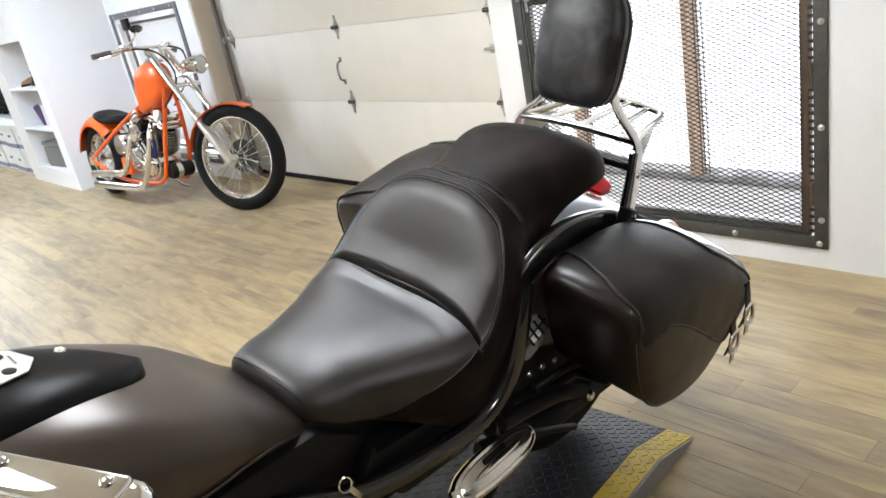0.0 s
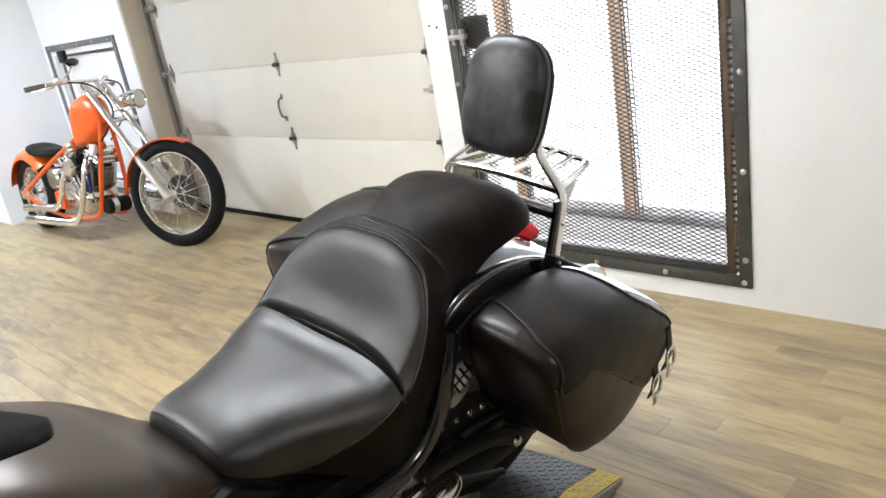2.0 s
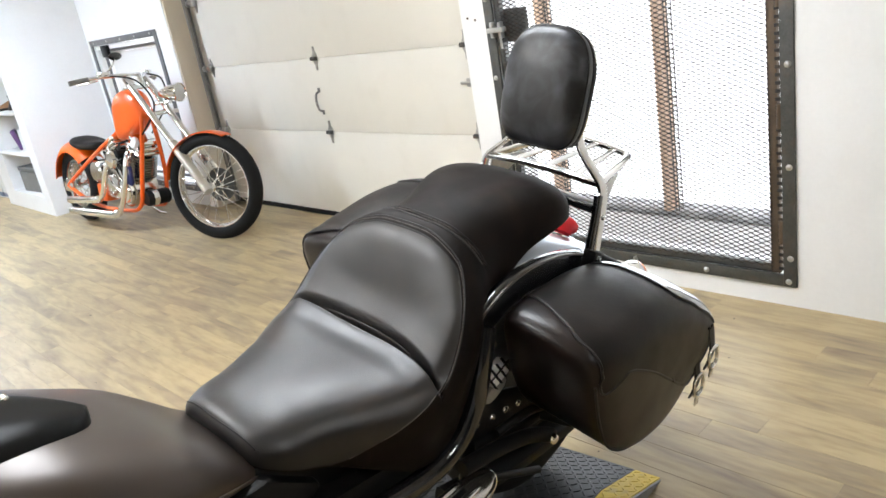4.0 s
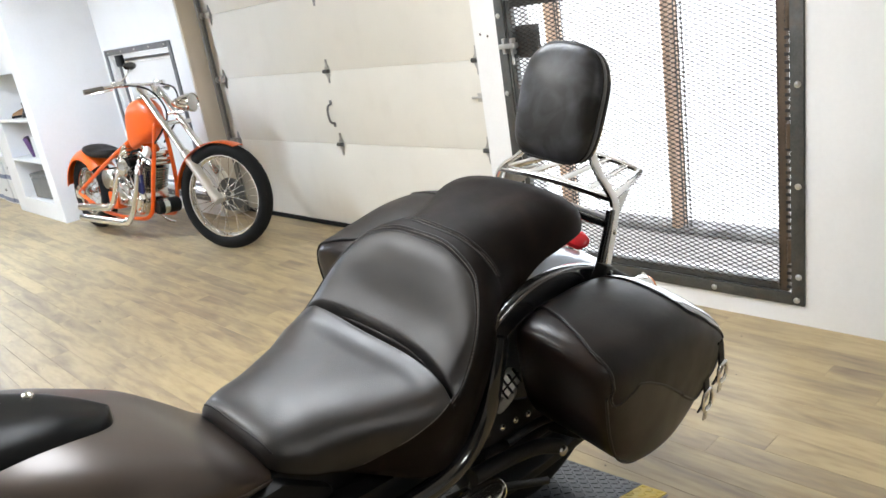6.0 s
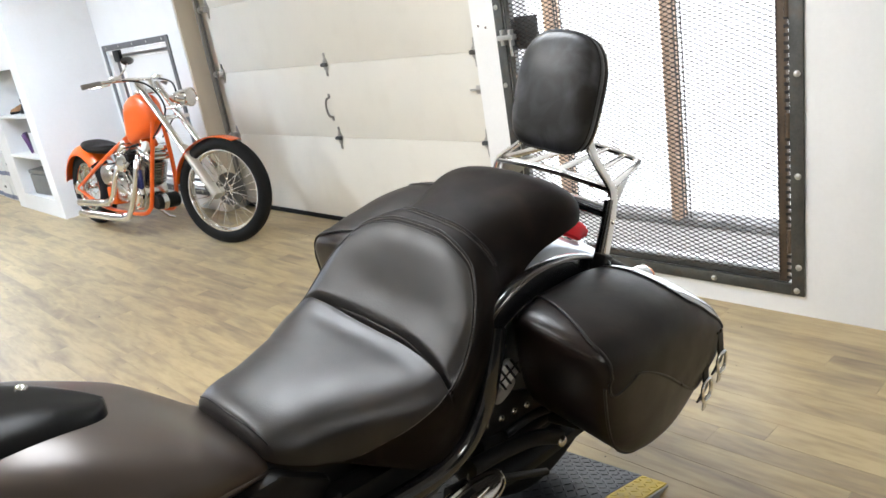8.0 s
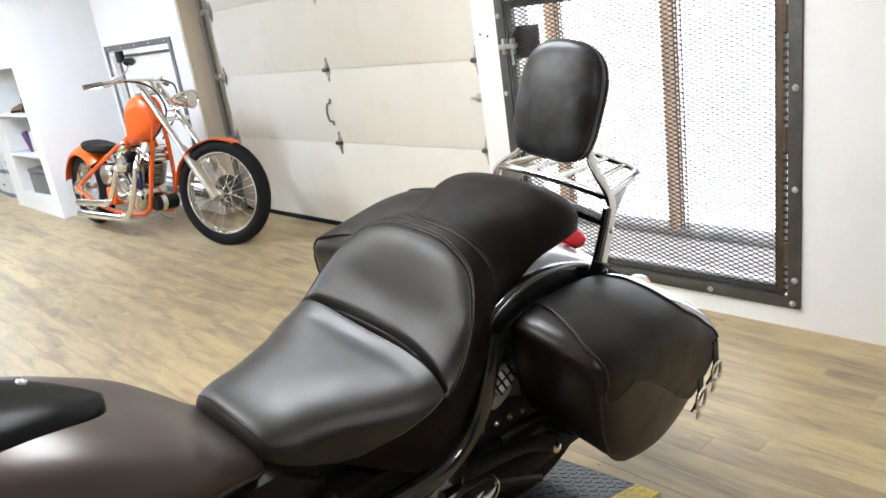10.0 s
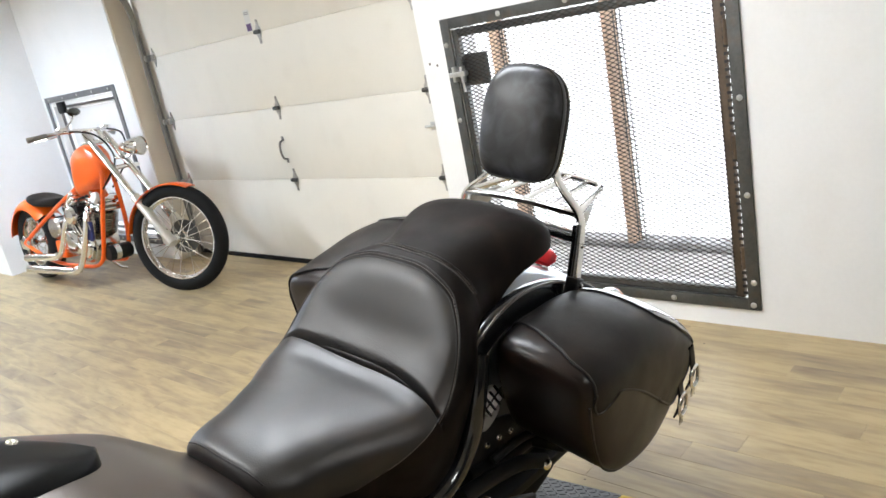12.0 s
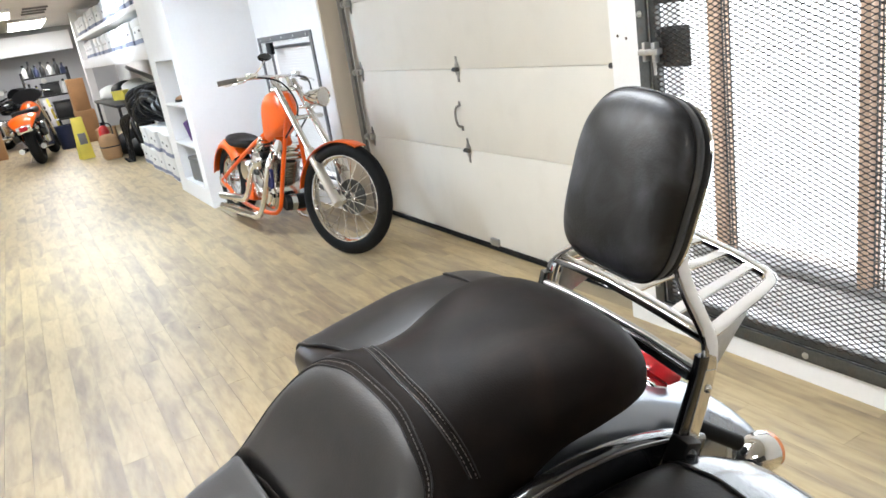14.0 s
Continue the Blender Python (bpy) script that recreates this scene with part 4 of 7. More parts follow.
def turn_signal(s):
    stalk = part("turn_signal", rod((1.62, 0.115 * s, 0.735), (1.705, 0.150 * s, 0.675), 0.014, 14), BLACKMATT, bike, "turn signal on a black stalk")
    head = lathe([(0.012, -0.05), (0.03, -0.035), (0.037, -0.005), (0.038, 0.018)], 24)
    at = Matrix.Translation((1.745, 0.165 * s, 0.640)) @ Matrix.Scale(0.92, 4) @ Matrix.Rotation(radians(100), 4, "Y")
    part("signal_shell", moved(head, at), CHROME, stalk, "chrome signal shell")
    part("signal_lens", moved(lathe([(0.0375, 0.0185), (0.036, 0.03), (0.022, 0.042), (0.004, 0.047)], 24), at), AMBERLENS, stalk, "pale amber lens")


both(turn_signal)

# backrest, its side rails and the luggage rack
pad_out = []
for k in range(64):
    a = 2 * math.pi * k / 64
    c, s = math.cos(a), math.sin(a)
    half = 0.1029 + 0.0044 * s
    n = 2.62 if s > 0 else 4.5
    pad_out.append((half * math.copysign(abs(c) ** (2 / n), c), 0.1286 * math.copysign(abs(s) ** (2 / n), s)))
PAD = Matrix.Translation((1.5223, -0.0285, 1.1492)) @ Matrix.Rotation(radians(-0.6), 4, "Z") @ Matrix.Rotation(radians(14.9), 4, "Y")


def pad_rings(rows):
    return moved(rings(bmesh.new(), [[Vector((d, y * sc, z * sc)) for y, z in pad_out] for d, sc in rows]), PAD)


pad = part("backrest_pad", pad_rings(((0.034, 0.97), (0.032, 0.99), (0.024, 0.998), (0.016, 1.0), (0.010, 0.99), (0.005, 0.974), (0.000, 0.945), (-0.0045, 0.90), (-0.0085, 0.84), (-0.0118, 0.76), (-0.0158, 0.62), (-0.0188, 0.46), (-0.0206, 0.30), (-0.0215, 0.14), (-0.0217, 0.02))), PADLEATHER, bike, "black leather backrest pad with rounded top", 60)
part("piping", moved(tube([Vector((0.013, y * 1.0, z * 1.0)) for y, z in pad_out], 0.0022, 6, closed=True), PAD), PIPING, pad)
part("side_band", pad_rings(((0.0345, 0.975), (0.038, 0.995), (0.044, 0.99), (0.046, 0.97))), PIPING, pad, "black side band")
part("back_shell", pad_rings(((0.0465, 0.96), (0.050, 0.985), (0.055, 0.965), (0.058, 0.88), (0.060, 0.3))), CHROME, pad, "chrome back shell")


def side_rail(s):
    """A flat chrome rail that runs down behind the pad, splays out below it and drops to the fender strut."""
    bar = [(1.606, 0.080 * s - 0.01, 1.21), (1.596, 0.082 * s - 0.01, 1.12), (1.588, 0.082 * s - 0.008, 1.05), (1.588, 0.088 * s - 0.006, 1.015), (1.584, 0.112 * s - 0.003, 0.985), (1.580, 0.140 * s, 0.960), (1.577, 0.158 * s, 0.940), (1.575, 0.166 * s, 0.915), (1.572, 0.169 * s, 0.885)]
    plate = [(1.572, 0.171 * s, 0.893), (1.558, 0.175 * s, 0.850), (1.538, 0.180 * s, 0.800), (1.520, 0.184 * s, 0.755)]
    foot = [(1.560, 0.164 * s, 0.918), (1.552, 0.166 * s, 0.885), (1.536, 0.169 * s, 0.845), (1.516, 0.173 * s, 0.800), (1.490, 0.178 * s, 0.750), (1.47, 0.182 * s, 0.70)]
    ob = part("side_rail", tube(smooth_path(bar, 7), 0.012, 14, flat=(0.028, 0.010), up=(0, 1, 0)), CHROME, bike, "bent chrome backrest rail")
    part("rail_plate", tube(smooth_path(plate, 6), 0.012, 14, flat=(0.027, 0.007), up=(0, 1, 0)), CHROME, ob, "flat chrome mounting plate")
    part("rail_foot", tube(smooth_path(foot, 6), 0.012, 14, flat=(0.020, 0.016), up=(0, 1, 0)), BLACKPAINT, ob, "black rail foot")
    clamp = part("foot_clamp", moved(box((-0.020, -0.018, -0.022), (0.020, 0.014, 0.022), 0.006), Matrix.Translation((1.512, 0.182 * s, 0.785)) @ Matrix.Rotation(radians(24), 4, "Y")), BLACKMATT, ob, "black clamp block")
    part("bolt", bolt((1.510, 0.196 * s, 0.790), (0, s, 0), 0.010, 0.010), BLACKPAINT, ob, "black hex bolt")
    part("bolt", bolt((1.564, 0.1765 * s, 0.866), (0, s, 0), 0.0065, 0.005), BRUSHED, ob, "bright bolt")


both(side_rail)
brace = part("cross_brace", tube(smooth_path([(1.546, -0.160, 0.890), (1.548, -0.06, 0.896), (1.548, 0.06, 0.896), (1.546, 0.160, 0.890)], 6), 0.01, 12, flat=(0.020, 0.018)), BLACKPAINT, bike, "black cross brace")
part("brace_strip", tube(smooth_path([(1.551, -0.158, 0.903), (1.552, -0.06, 0.909), (1.552, 0.06, 0.909), (1.551, 0.158, 0.903)], 6), 0.01, 12, flat=(0.010, 0.006)), HINGEMETAL, brace, "chrome strip on the brace")
part("cross_brace", tube(smooth_path([(1.575, -0.158, 0.938), (1.578, -0.05, 0.944), (1.579, 0.05, 0.946), (1.577, 0.158, 0.942)], 6), 0.01, 14, flat=(0.022, 0.014)), CHROME, bike, "chrome front cross bar")
rack = part("luggage_rack", tube(smooth_path([(1.585, -0.150, 0.934), (1.70, -0.126, 0.930), (1.785, -0.108, 0.926), (1.812, -0.098, 0.925), (1.824, -0.075, 0.926), (1.828, 0.0, 0.934), (1.824, 0.075, 0.940), (1.812, 0.098, 0.941), (1.785, 0.108, 0.941), (1.70, 0.126, 0.942), (1.585, 0.150, 0.942)], 7), 0.008, 12, flat=(0.020, 0.012)), CHROME, bike, "chrome luggage rack")
for y in (-0.062, 0.0, 0.062):
    part("slat", tube([(1.582, y * 1.35, 0.941 + y * 0.05), (1.825, y * 0.82, 0.933 + y * 0.1)], 0.008, 10, flat=(0.020, 0.007)), CHROME, rack, "flat chrome slat")
for s in (1, -1):
    part("rack_bracket", prism([(1.578, 0.865), (1.60, 0.865), (1.705, 0.920), (1.69, 0.926), (1.59, 0.927)], "y", -0.003, 0.003, 0.001), ZINC, rack, "zinc gusset plate").matrix_local = Matrix.Translation((1.578, 0.158 * s, 0)) @ Matrix.Rotation(radians(-12 * s), 4, "Z") @ Matrix.Translation((-1.578, 0, 0))


# saddlebags
BAG = [(1.160, 0.785), (1.172, 0.72), (1.195, 0.64), (1.235, 0.565), (1.31, 0.509), (1.42, 0.482), (1.50, 0.488), (1.575, 0.518), (1.635, 0.560),
       (1.692, 0.59), (1.704, 0.635), (1.668, 0.680), (1.59, 0.736), (1.51, 0.779), (1.40, 0.808), (1.29, 0.816), (1.22, 0.818), (1.175, 0.81)]
# across the bag, from the wheel outwards: y, share of the outline, lift
BAG_RINGS = [(0.180, 0.76, 0.0), (0.184, 0.85, 0.0), (0.192, 0.93, 0.004), (0.208, 0.975, 0.008), (0.245, 1.0, 0.010), (0.285, 1.008, 0.008), (0.32, 1.01, 0.004), (0.365, 1.00, -0.004),
             (0.388, 0.985, -0.010), (0.402, 0.95, -0.015), (0.412, 0.88, -0.018), (0.420, 0.75, -0.020), (0.427, 0.5, -0.022), (0.430, 0.2, -0.022), (0.4302, 0.02, -0.022)]
LID_RIM = [(1.14, 0.700), (1.205, 0.722), (1.25, 0.738), (1.30, 0.714), (1.339, 0.690), (1.40, 0.643), (1.461, 0.593), (1.50, 0.565), (1.542, 0.548), (1.59, 0.560), (1.629, 0.585), (1.72, 0.640)]
# where the flat rear panel of the lid begins: distance from the wheel, x
PANEL_EDGE = [(0.17, 1.466), (0.25, 1.478), (0.33, 1.482), (0.365, 1.479), (0.385, 1.485), (0.398, 1.505), (0.405, 1.545), (0.412, 1.66)]


def raised(x):
    """How much higher the far bag's lid lies, towards its rear."""
    return 0.008 + 0.074 * max(0.0, min(1.0, (x - 1.22) / 0.36))


def bag_surface(s, rows=64, steps=9):
    """The bag's skin as rows of points, one row a ring, and the way out at each point."""
    c = Vector((1.43, 0.64))
    outline = smooth_path([(x, z, 0) for x, z in BAG], steps, closed=True)
    # the rings follow the profile at even steps along its length
    run, length = [0.0], 0.0
    for a, b in zip(BAG_RINGS, BAG_RINGS[1:]):
        length += math.hypot(b[0] - a[0], 0.22 * (b[1] - a[1]))
        run.append(length)
    table = [(t, *r) for t, r in zip(run, BAG_RINGS)]
    grid = []
    for k in range(rows):
        y, g, lift = interp(length * k / (rows - 1), table)
        ring = []
        for p in outline:
            z = c.y + (p.y - c.y) * g + lift
            x = c.x + (p.x - c.x) * g
            if s > 0:
                z += raised(x) * max(0.0, min(1.0, (z - 0.58) / 0.15))
            ring.append(Vector((x, y * s, z)))
        grid.append(ring)
    count = len(outline)
    outs = []
    for k in range(rows):
        line = []
        for i in range(count):
            across = grid[min(k + 1, rows - 1)][i] - grid[max(k - 1, 0)][i]
            along = grid[k][(i + 1) % count] - grid[k][i - 1]
            n = across.cross(along)
            n = n.normalized() if n.length > 1e-9 else Vector((0, s, 0))
            mid = Vector((c.x, 0.28 * s, c.y))
            line.append(n if n.dot(grid[k][i] - mid) > 0 else -n)
        outs.append(line)
    return grid, outs


def shell_piece(grid, outs, lift, keep):
    """A sheet laid over the skin where keep() allows it, and its border as closed lines."""
    bm = bmesh.new()
    made = {}
    count = len(grid[0])

    def vert(k, i):
        if (k, i) not in made:
            made[k, i] = bm.verts.new(grid[k][i] + outs[k][i] * lift)
        return made[k, i]

    for k in range(len(grid) - 1):
        for i in range(count):
            j = (i + 1) % count
            mid = (grid[k][i] + grid[k][j] + grid[k + 1][j] + grid[k + 1][i]) / 4
            if keep(mid.x, abs(mid.y), mid.z):
                bm.faces.new((vert(k, i), vert(k, j), vert(k + 1, j), vert(k + 1, i)))
    nexts = {}
    for e in bm.edges:
        if len(e.link_faces) == 1:
            a, b = e.verts
            nexts.setdefault(a, []).append(b)
            nexts.setdefault(b, []).append(a)
    border, seen = [], set()
    for start in nexts:
        if start in seen:
            continue
        line, here, last = [], start, None
        while here is not None and here not in seen:
            seen.add(here)
            line.append(here.co.copy())
            here, last = next((v for v in nexts[here] if v is not last and v not in seen), None), here
        border.append(line)
    line = max(border, key=len)
    for _ in range(6):
        line = [(line[i - 1] + line[i] * 2 + line[(i + 1) % len(line)]) / 4 for i in range(len(line))]
    return bm, line


def saddlebag(s):
    grid, outs = bag_surface(s)
    bag = part("saddlebag", rings(bmesh.new(), grid), POCKETLEATHER, bike, "black-brown leather saddlebag with flap lid", 60)
    far = 1.0 if s > 0 else 0.0

    def on_lid(x, y, z):
        front = 1.180 + 0.42 * max(0.0, 0.36 - y)
        low = interp(x, LID_RIM)[0] + far * raised(x) * max(0.0, min(1.0, (z - 0.58) / 0.15))
        return x > front and z > low and (y > 0.186 or z > 0.74)

    def on_panel(x, y, z):
        return on_lid(x, y, z) and x > interp(y, PANEL_EDGE)[0] + 0.004 and y < 0.408

    bm, line = shell_piece(grid, outs, 0.0036, on_lid)
    lid = part("lid", bm, BAGLEATHER, bag, "leather flap lid", 60)
    part("piping", tube(line[::2], 0.0029, 8, closed=True), PIPING, lid, "black leather piping")
    bm, line = shell_piece(grid, outs, 0.0058, on_panel)
    part("top_panel", bm, BAGLEATHER if s > 0 else PANELLEATHER, lid, "leather rear panel" if s > 0 else "polished leather rear panel, bluish sky sheen put into its tint", 60)
    part("piping", tube(line[::2], 0.0027, 8, closed=True), PIPING, lid, "black leather piping")
    # the seam that runs on down the front corner of the bag
    k = min(range(len(grid)), key=lambda r: abs(abs(grid[r][0].y) - 0.401))
    low = [p + n * 0.0015 for p, n in zip(grid[k], outs[k]) if p.x < 1.46 and p.z < 0.735 + far * 0.01]
    part("piping", tube(smooth_path(low[::3], 3), 0.0030, 8), PIPING, bag, "black leather piping")
    flat = [(p, n) for ring, line in zip(grid, outs) for p, n in zip(ring, line) if abs(p.y) > 0.38]
    for x, z in ((1.575, 0.556), (1.650, 0.590)):
        p, n = min(flat, key=lambda q: (q[0].x - x) ** 2 + (q[0].z - z) ** 2)
        y = p.y + 0.007 * s
        strap = part("strap", tube(smooth_path([(x - 0.006, y - 0.002 * s, z + 0.045), (x, y + 0.004 * s, z), (x + 0.004, y + 0.004 * s, z - 0.035), (x + 0.002, y - 0.004 * s, z - 0.070)], 5), 0.008, 10, flat=(0.026, 0.005), up=(0, s, 0)), BAGLEATHER, bag, "leather buckle strap")
        hoop = smooth_path([(x - 0.018, y + 0.009 * s, z - 0.012), (x + 0.018, y + 0.009 * s, z - 0.012), (x + 0.020, y + 0.012 * s, z - 0.052), (x - 0.016, y + 0.012 * s, z - 0.052)], 5, closed=True)
        part("buckle", tube(hoop, 0.0042, 8, closed=True), CHROME, strap, "chrome buckle")
        part("buckle_tip", moved(box((-0.009, -0.002, -0.022), (0.009, 0.002, 0.014), 0.002), Matrix.Translation((x + 0.002, y + 0.010 * s, z - 0.066))), BRUSHED, strap, "bright strap tip")
        for dx in (-0.008, 0.008):
            part("rivet", bolt((x - 0.02 + dx, y + 0.001 * s, z + 0.055), (0, s, 0), 0.004, 0.003), BLACKMATT, bag, "small black rivet")
    return bag


both(saddlebag)

# lower frame, battery side, swingarm, wheel, boards and controls
for s in (1, -1):
    part("side_cover", prism([(0.70, 0.60), (0.80, 0.50), (0.98, 0.48), (1.08, 0.56), (1.13, 0.66), (1.10, 0.72), (1.04, 0.68), (0.96, 0.60), (0.84, 0.62), (0.74, 0.66)], "y", 0.145 * s - 0.02, 0.145 * s + 0.02, 0.012), BLACKMATT, bike, "black side cover")
    part("frame_rail", tube(smooth_path([(0.55, 0.14 * s, 0.66), (0.70, 0.175 * s, 0.60), (0.86, 0.190 * s, 0.578), (0.96, 0.198 * s, 0.578), (1.03, 0.200 * s, 0.606), (1.075, 0.200 * s, 0.66), (1.10, 0.198 * s, 0.735), (1.13, 0.185 * s, 0.80)], 7), 0.021, 12), BLACKPAINT, bike, "black frame tube")
    part("lower_rail", tube(smooth_path([(0.1, 0.13 * s, 0.24), (0.5, 0.14 * s, 0.22), (0.9, 0.15 * s, 0.24), (1.08, 0.15 * s, 0.34), (1.12, 0.15 * s, 0.50)], 6), 0.018, 12), BLACKMATT, bike, "black frame tube")
    part("swingarm", tube(smooth_path([(1.05, 0.14 * s, 0.40), (1.25, 0.15 * s, 0.36), (1.52, 0.155 * s, 0.335)], 5), 0.02, 12, flat=(0.06, 0.035)), BLACKMATT, bike, "black swingarm")
    part("shock_link", tube([(1.10, 0.165 * s, 0.52), (1.24, 0.172 * s, 0.475), (1.34, 0.175 * s, 0.47)], 0.017, 12), BLACKMATT, bike, "black bracket arm")
plate_holes = prism([(1.06, 0.60), (1.10, 0.53), (1.28, 0.47), (1.36, 0.50), (1.30, 0.56), (1.16, 0.62)], "y", -0.168, -0.160, 0.002)
bracket = part("bag_bracket", plate_holes, BLACKMATT, bike, "black bracket plate with bolts")
for x, z in ((1.12, 0.565), (1.17, 0.553), (1.215, 0.545), (1.26, 0.535)):
    part("bolt", bolt((x, -0.168, z), (0, -1, 0), 0.008, 0.007), CHROME, bracket, "small chrome bolt")
peg = part("passenger_peg", rod((1.32, -0.16, 0.475), (1.36, -0.25, 0.465), 0.016, 14), BLACKMATT, bike, "black peg mount")
part("peg_lever", tube(smooth_path([(1.16, -0.19, 0.53), (1.24, -0.21, 0.545), (1.32, -0.225, 0.525), (1.36, -0.23, 0.49)], 6), 0.010, 10), BLACKMATT, bike, "black lever")
arm = part("peg_arm", tube(smooth_path([(1.03, -0.205, 0.535), (1.12, -0.215, 0.525), (1.22, -0.225, 0.500), (1.30, -0.232, 0.455)], 6), 0.017, 12), BLACKMATT, bike, "black peg arm")
part("bolt", bolt((1.285, -0.247, 0.462), (0, -1, 0), 0.013, 0.010), CHROME, arm, "chrome hex bolt")
part("link_rod", tube([(1.02, -0.20, 0.50), (1.28, -0.215, 0.36)], 0.009, 10), BLACKMATT, arm, "black link rod")
def oval(half_l, half_w, z, k=48):
    return [Vector((half_l * math.copysign(abs(math.cos(a)) ** 0.8, math.cos(a)), half_w * math.copysign(abs(math.sin(a)) ** 0.8, math.sin(a)), z)) for a in (2 * math.pi * i / k for i in range(k))]


# Pale block behind ribs stands in for light glimpsed through a gap
GAPLIGHT = surface("pale_gap_light", (0.74, 0.73, 0.71), 0.42, metal=0.25, vary=0.1, scale=40, fine=240)
GAP_AT = Matrix.Translation((1.172, -0.186, 0.668)) @ Matrix.Rotation(radians(-20), 4, "Y") @ Matrix.Rotation(radians(-28), 4, "X")
regulator = part("regulator", moved(box((-0.028, 0.0, -0.014), (0.028, 0.016, 0.022), 0.003), GAP_AT), GAPLIGHT, bike, "pale block behind dark ribs, standing in for light through a gap")
for k in range(4):
    part("rib", moved(box((-0.028 + 0.0165 * k, -0.007, -0.014), (-0.0245 + 0.0165 * k, -0.0005, 0.022), 0.001), GAP_AT), BLACKMATT, regulator, "dark upright rib")
part("rib", moved(box((-0.029, -0.009, 0.006), (0.029, -0.0072, 0.0095), 0.0005), GAP_AT), BLACKMATT, regulator, "dark cross rib")
part("plug", moved(lathe([(0.011, 0), (0.012, 0.004), (0.008, 0.009), (0.002, 0.010)], 18), between((1.218, -0.182, 0.692), (1.208, -0.4, 0.75))), CHROME, regulator, "round chrome plug")
part("cover_lip", moved(rings(bmesh.new(), [oval(0.034, 0.012, 0), oval(0.034, 0.012, 0.004), oval(0.030, 0.009, 0.007)]), Matrix.Translation((1.156, -0.186, 0.640)) @ Matrix.Rotation(radians(-25), 4, "Y") @ Matrix.Rotation(radians(60), 4, "X")), GREYTRACK, regulator, "oval grey cap")
part("small_bolt", bolt((1.240, -0.121, 0.676), (-0.3, -1, 0.3), 0.006, 0.006), ZINC, bike, "small bright bolt")

# footboard on the near side: an oval plate with a rubber pad and a slot
for s in (1, -1):
    BOARD = Matrix.Translation((0.985, 0.222 * s, 0.478)) @ Matrix.Rotation(radians(-40 * s), 4, "X")
    board = part("footboard", moved(rings(bmesh.new(), [oval(0.116, 0.031, -0.012), oval(0.122, 0.036, -0.006), oval(0.122, 0.036, 0.004), oval(0.116, 0.031, 0.009)]), BOARD), CHROME, bike, "oval chrome footboard")
    part("board_pad", moved(rings(bmesh.new(), [oval(0.106, 0.025, 0.008), oval(0.106, 0.025, 0.012), oval(0.101, 0.021, 0.014)]), BOARD), BRUSHED, board, "polished board insert")
    part("board_slot", moved(rings(bmesh.new(), [oval(0.066, 0.0065, 0.013), oval(0.066, 0.0065, 0.0185), oval(0.063, 0.004, 0.0205)]), BOARD), CHROME, board, "raised chrome rib")
    part("board_slot", moved(box((-0.03, 0.008, 0.010), (0.035, 0.020, 0.0165), 0.002), BOARD), BLACKMATT, board, "black heel plate")

# engine block, wheels and fork, mostly hidden below the tank
part("inner_body", box((0.0, -0.115, 0.44), (1.20, 0.115, 0.745), 0.03), BLACKMATT, bike, "black inner body and battery box")
for s in (1, -1):
    part("air_duct", prism([(0.36, 0.60), (0.52, 0.53), (0.72, 0.56), (0.76, 0.66), (0.66, 0.735), (0.40, 0.745)], "y", 0.105 * s - 0.03, 0.105 * s + 0.03, 0.015), BLACKMATT, bike, "black side duct cover")
RES = Matrix.Translation((0.240, -0.410, 1.128)) @ Matrix.Rotation(radians(-63.4), 4, "Z")
reservoir = part("clutch_reservoir", moved(box((-0.085, -0.028, -0.035), (0.082, 0.028, 0.016), 0.021, segs=5), RES), CHROME, bike, "chrome handlebar reservoir", 60)
part("reservoir_cover", moved(box((-0.070, -0.018, 0.010), (0.066, 0.018, 0.0205), 0.005, segs=3), RES), CHROME, reservoir, "chrome reservoir cover", 60)
for x in (-0.042, 0.052):
    part("screw", moved(bolt((x, 0.006, 0.0200), (0, 0, 1), 0.0055, 0.004), RES), BRUSHED, reservoir, "small bright screw")
part("reservoir_clamp", rod((0.215, -0.405, 1.045), (0.235, -0.415, 1.09), 0.014, 14), CHROME, reservoir, "chrome bar clamp")
engine = bmesh.new()
box((0.28, -0.13, 0.24), (0.82, 0.13, 0.46), 0.04, engine)
for x, lean in ((0.42, -18), (0.62, 18)):
    for k in range(9):
        m = Matrix.Translation((x, 0, 0.44)) @ Matrix.Rotation(radians(lean), 4, "Y") @ Matrix.Translation((0, 0, 0.022 * k))
        join(engine, moved(box((-0.08, -0.10, 0), (0.08, 0.10, 0.010), 0.004), m))
part("engine", engine, BLACKMATT, bike, "black finned engine")
part("primary_cover", moved(rings(bmesh.new(), [oval(0.20, 0.10, 0), oval(0.20, 0.10, 0.03), oval(0.18, 0.08, 0.045)]), Matrix.Translation((0.62, -0.125, 0.36)) @ Matrix.Rotation(radians(90), 4, "X")), BLACKMATT, bike, "black primary cover")


def tyre_wheel(x, z, r, w, name):
    at = Matrix.Translation((x, 0, z)) @ Matrix.Rotation(radians(90), 4, "X")
    wh = part(name, moved(torus(r - w, w, 48, 14), at), RUBBER, bike, "black road tyre")
    part("rim", moved(lathe([(r - 1.6 * w, -0.045), (r - 1.35 * w, -0.05), (r - 1.35 * w, 0.05), (r - 1.6 * w, 0.045)], 40), at), BLACKMATT, wh, "black cast rim")
    return wh


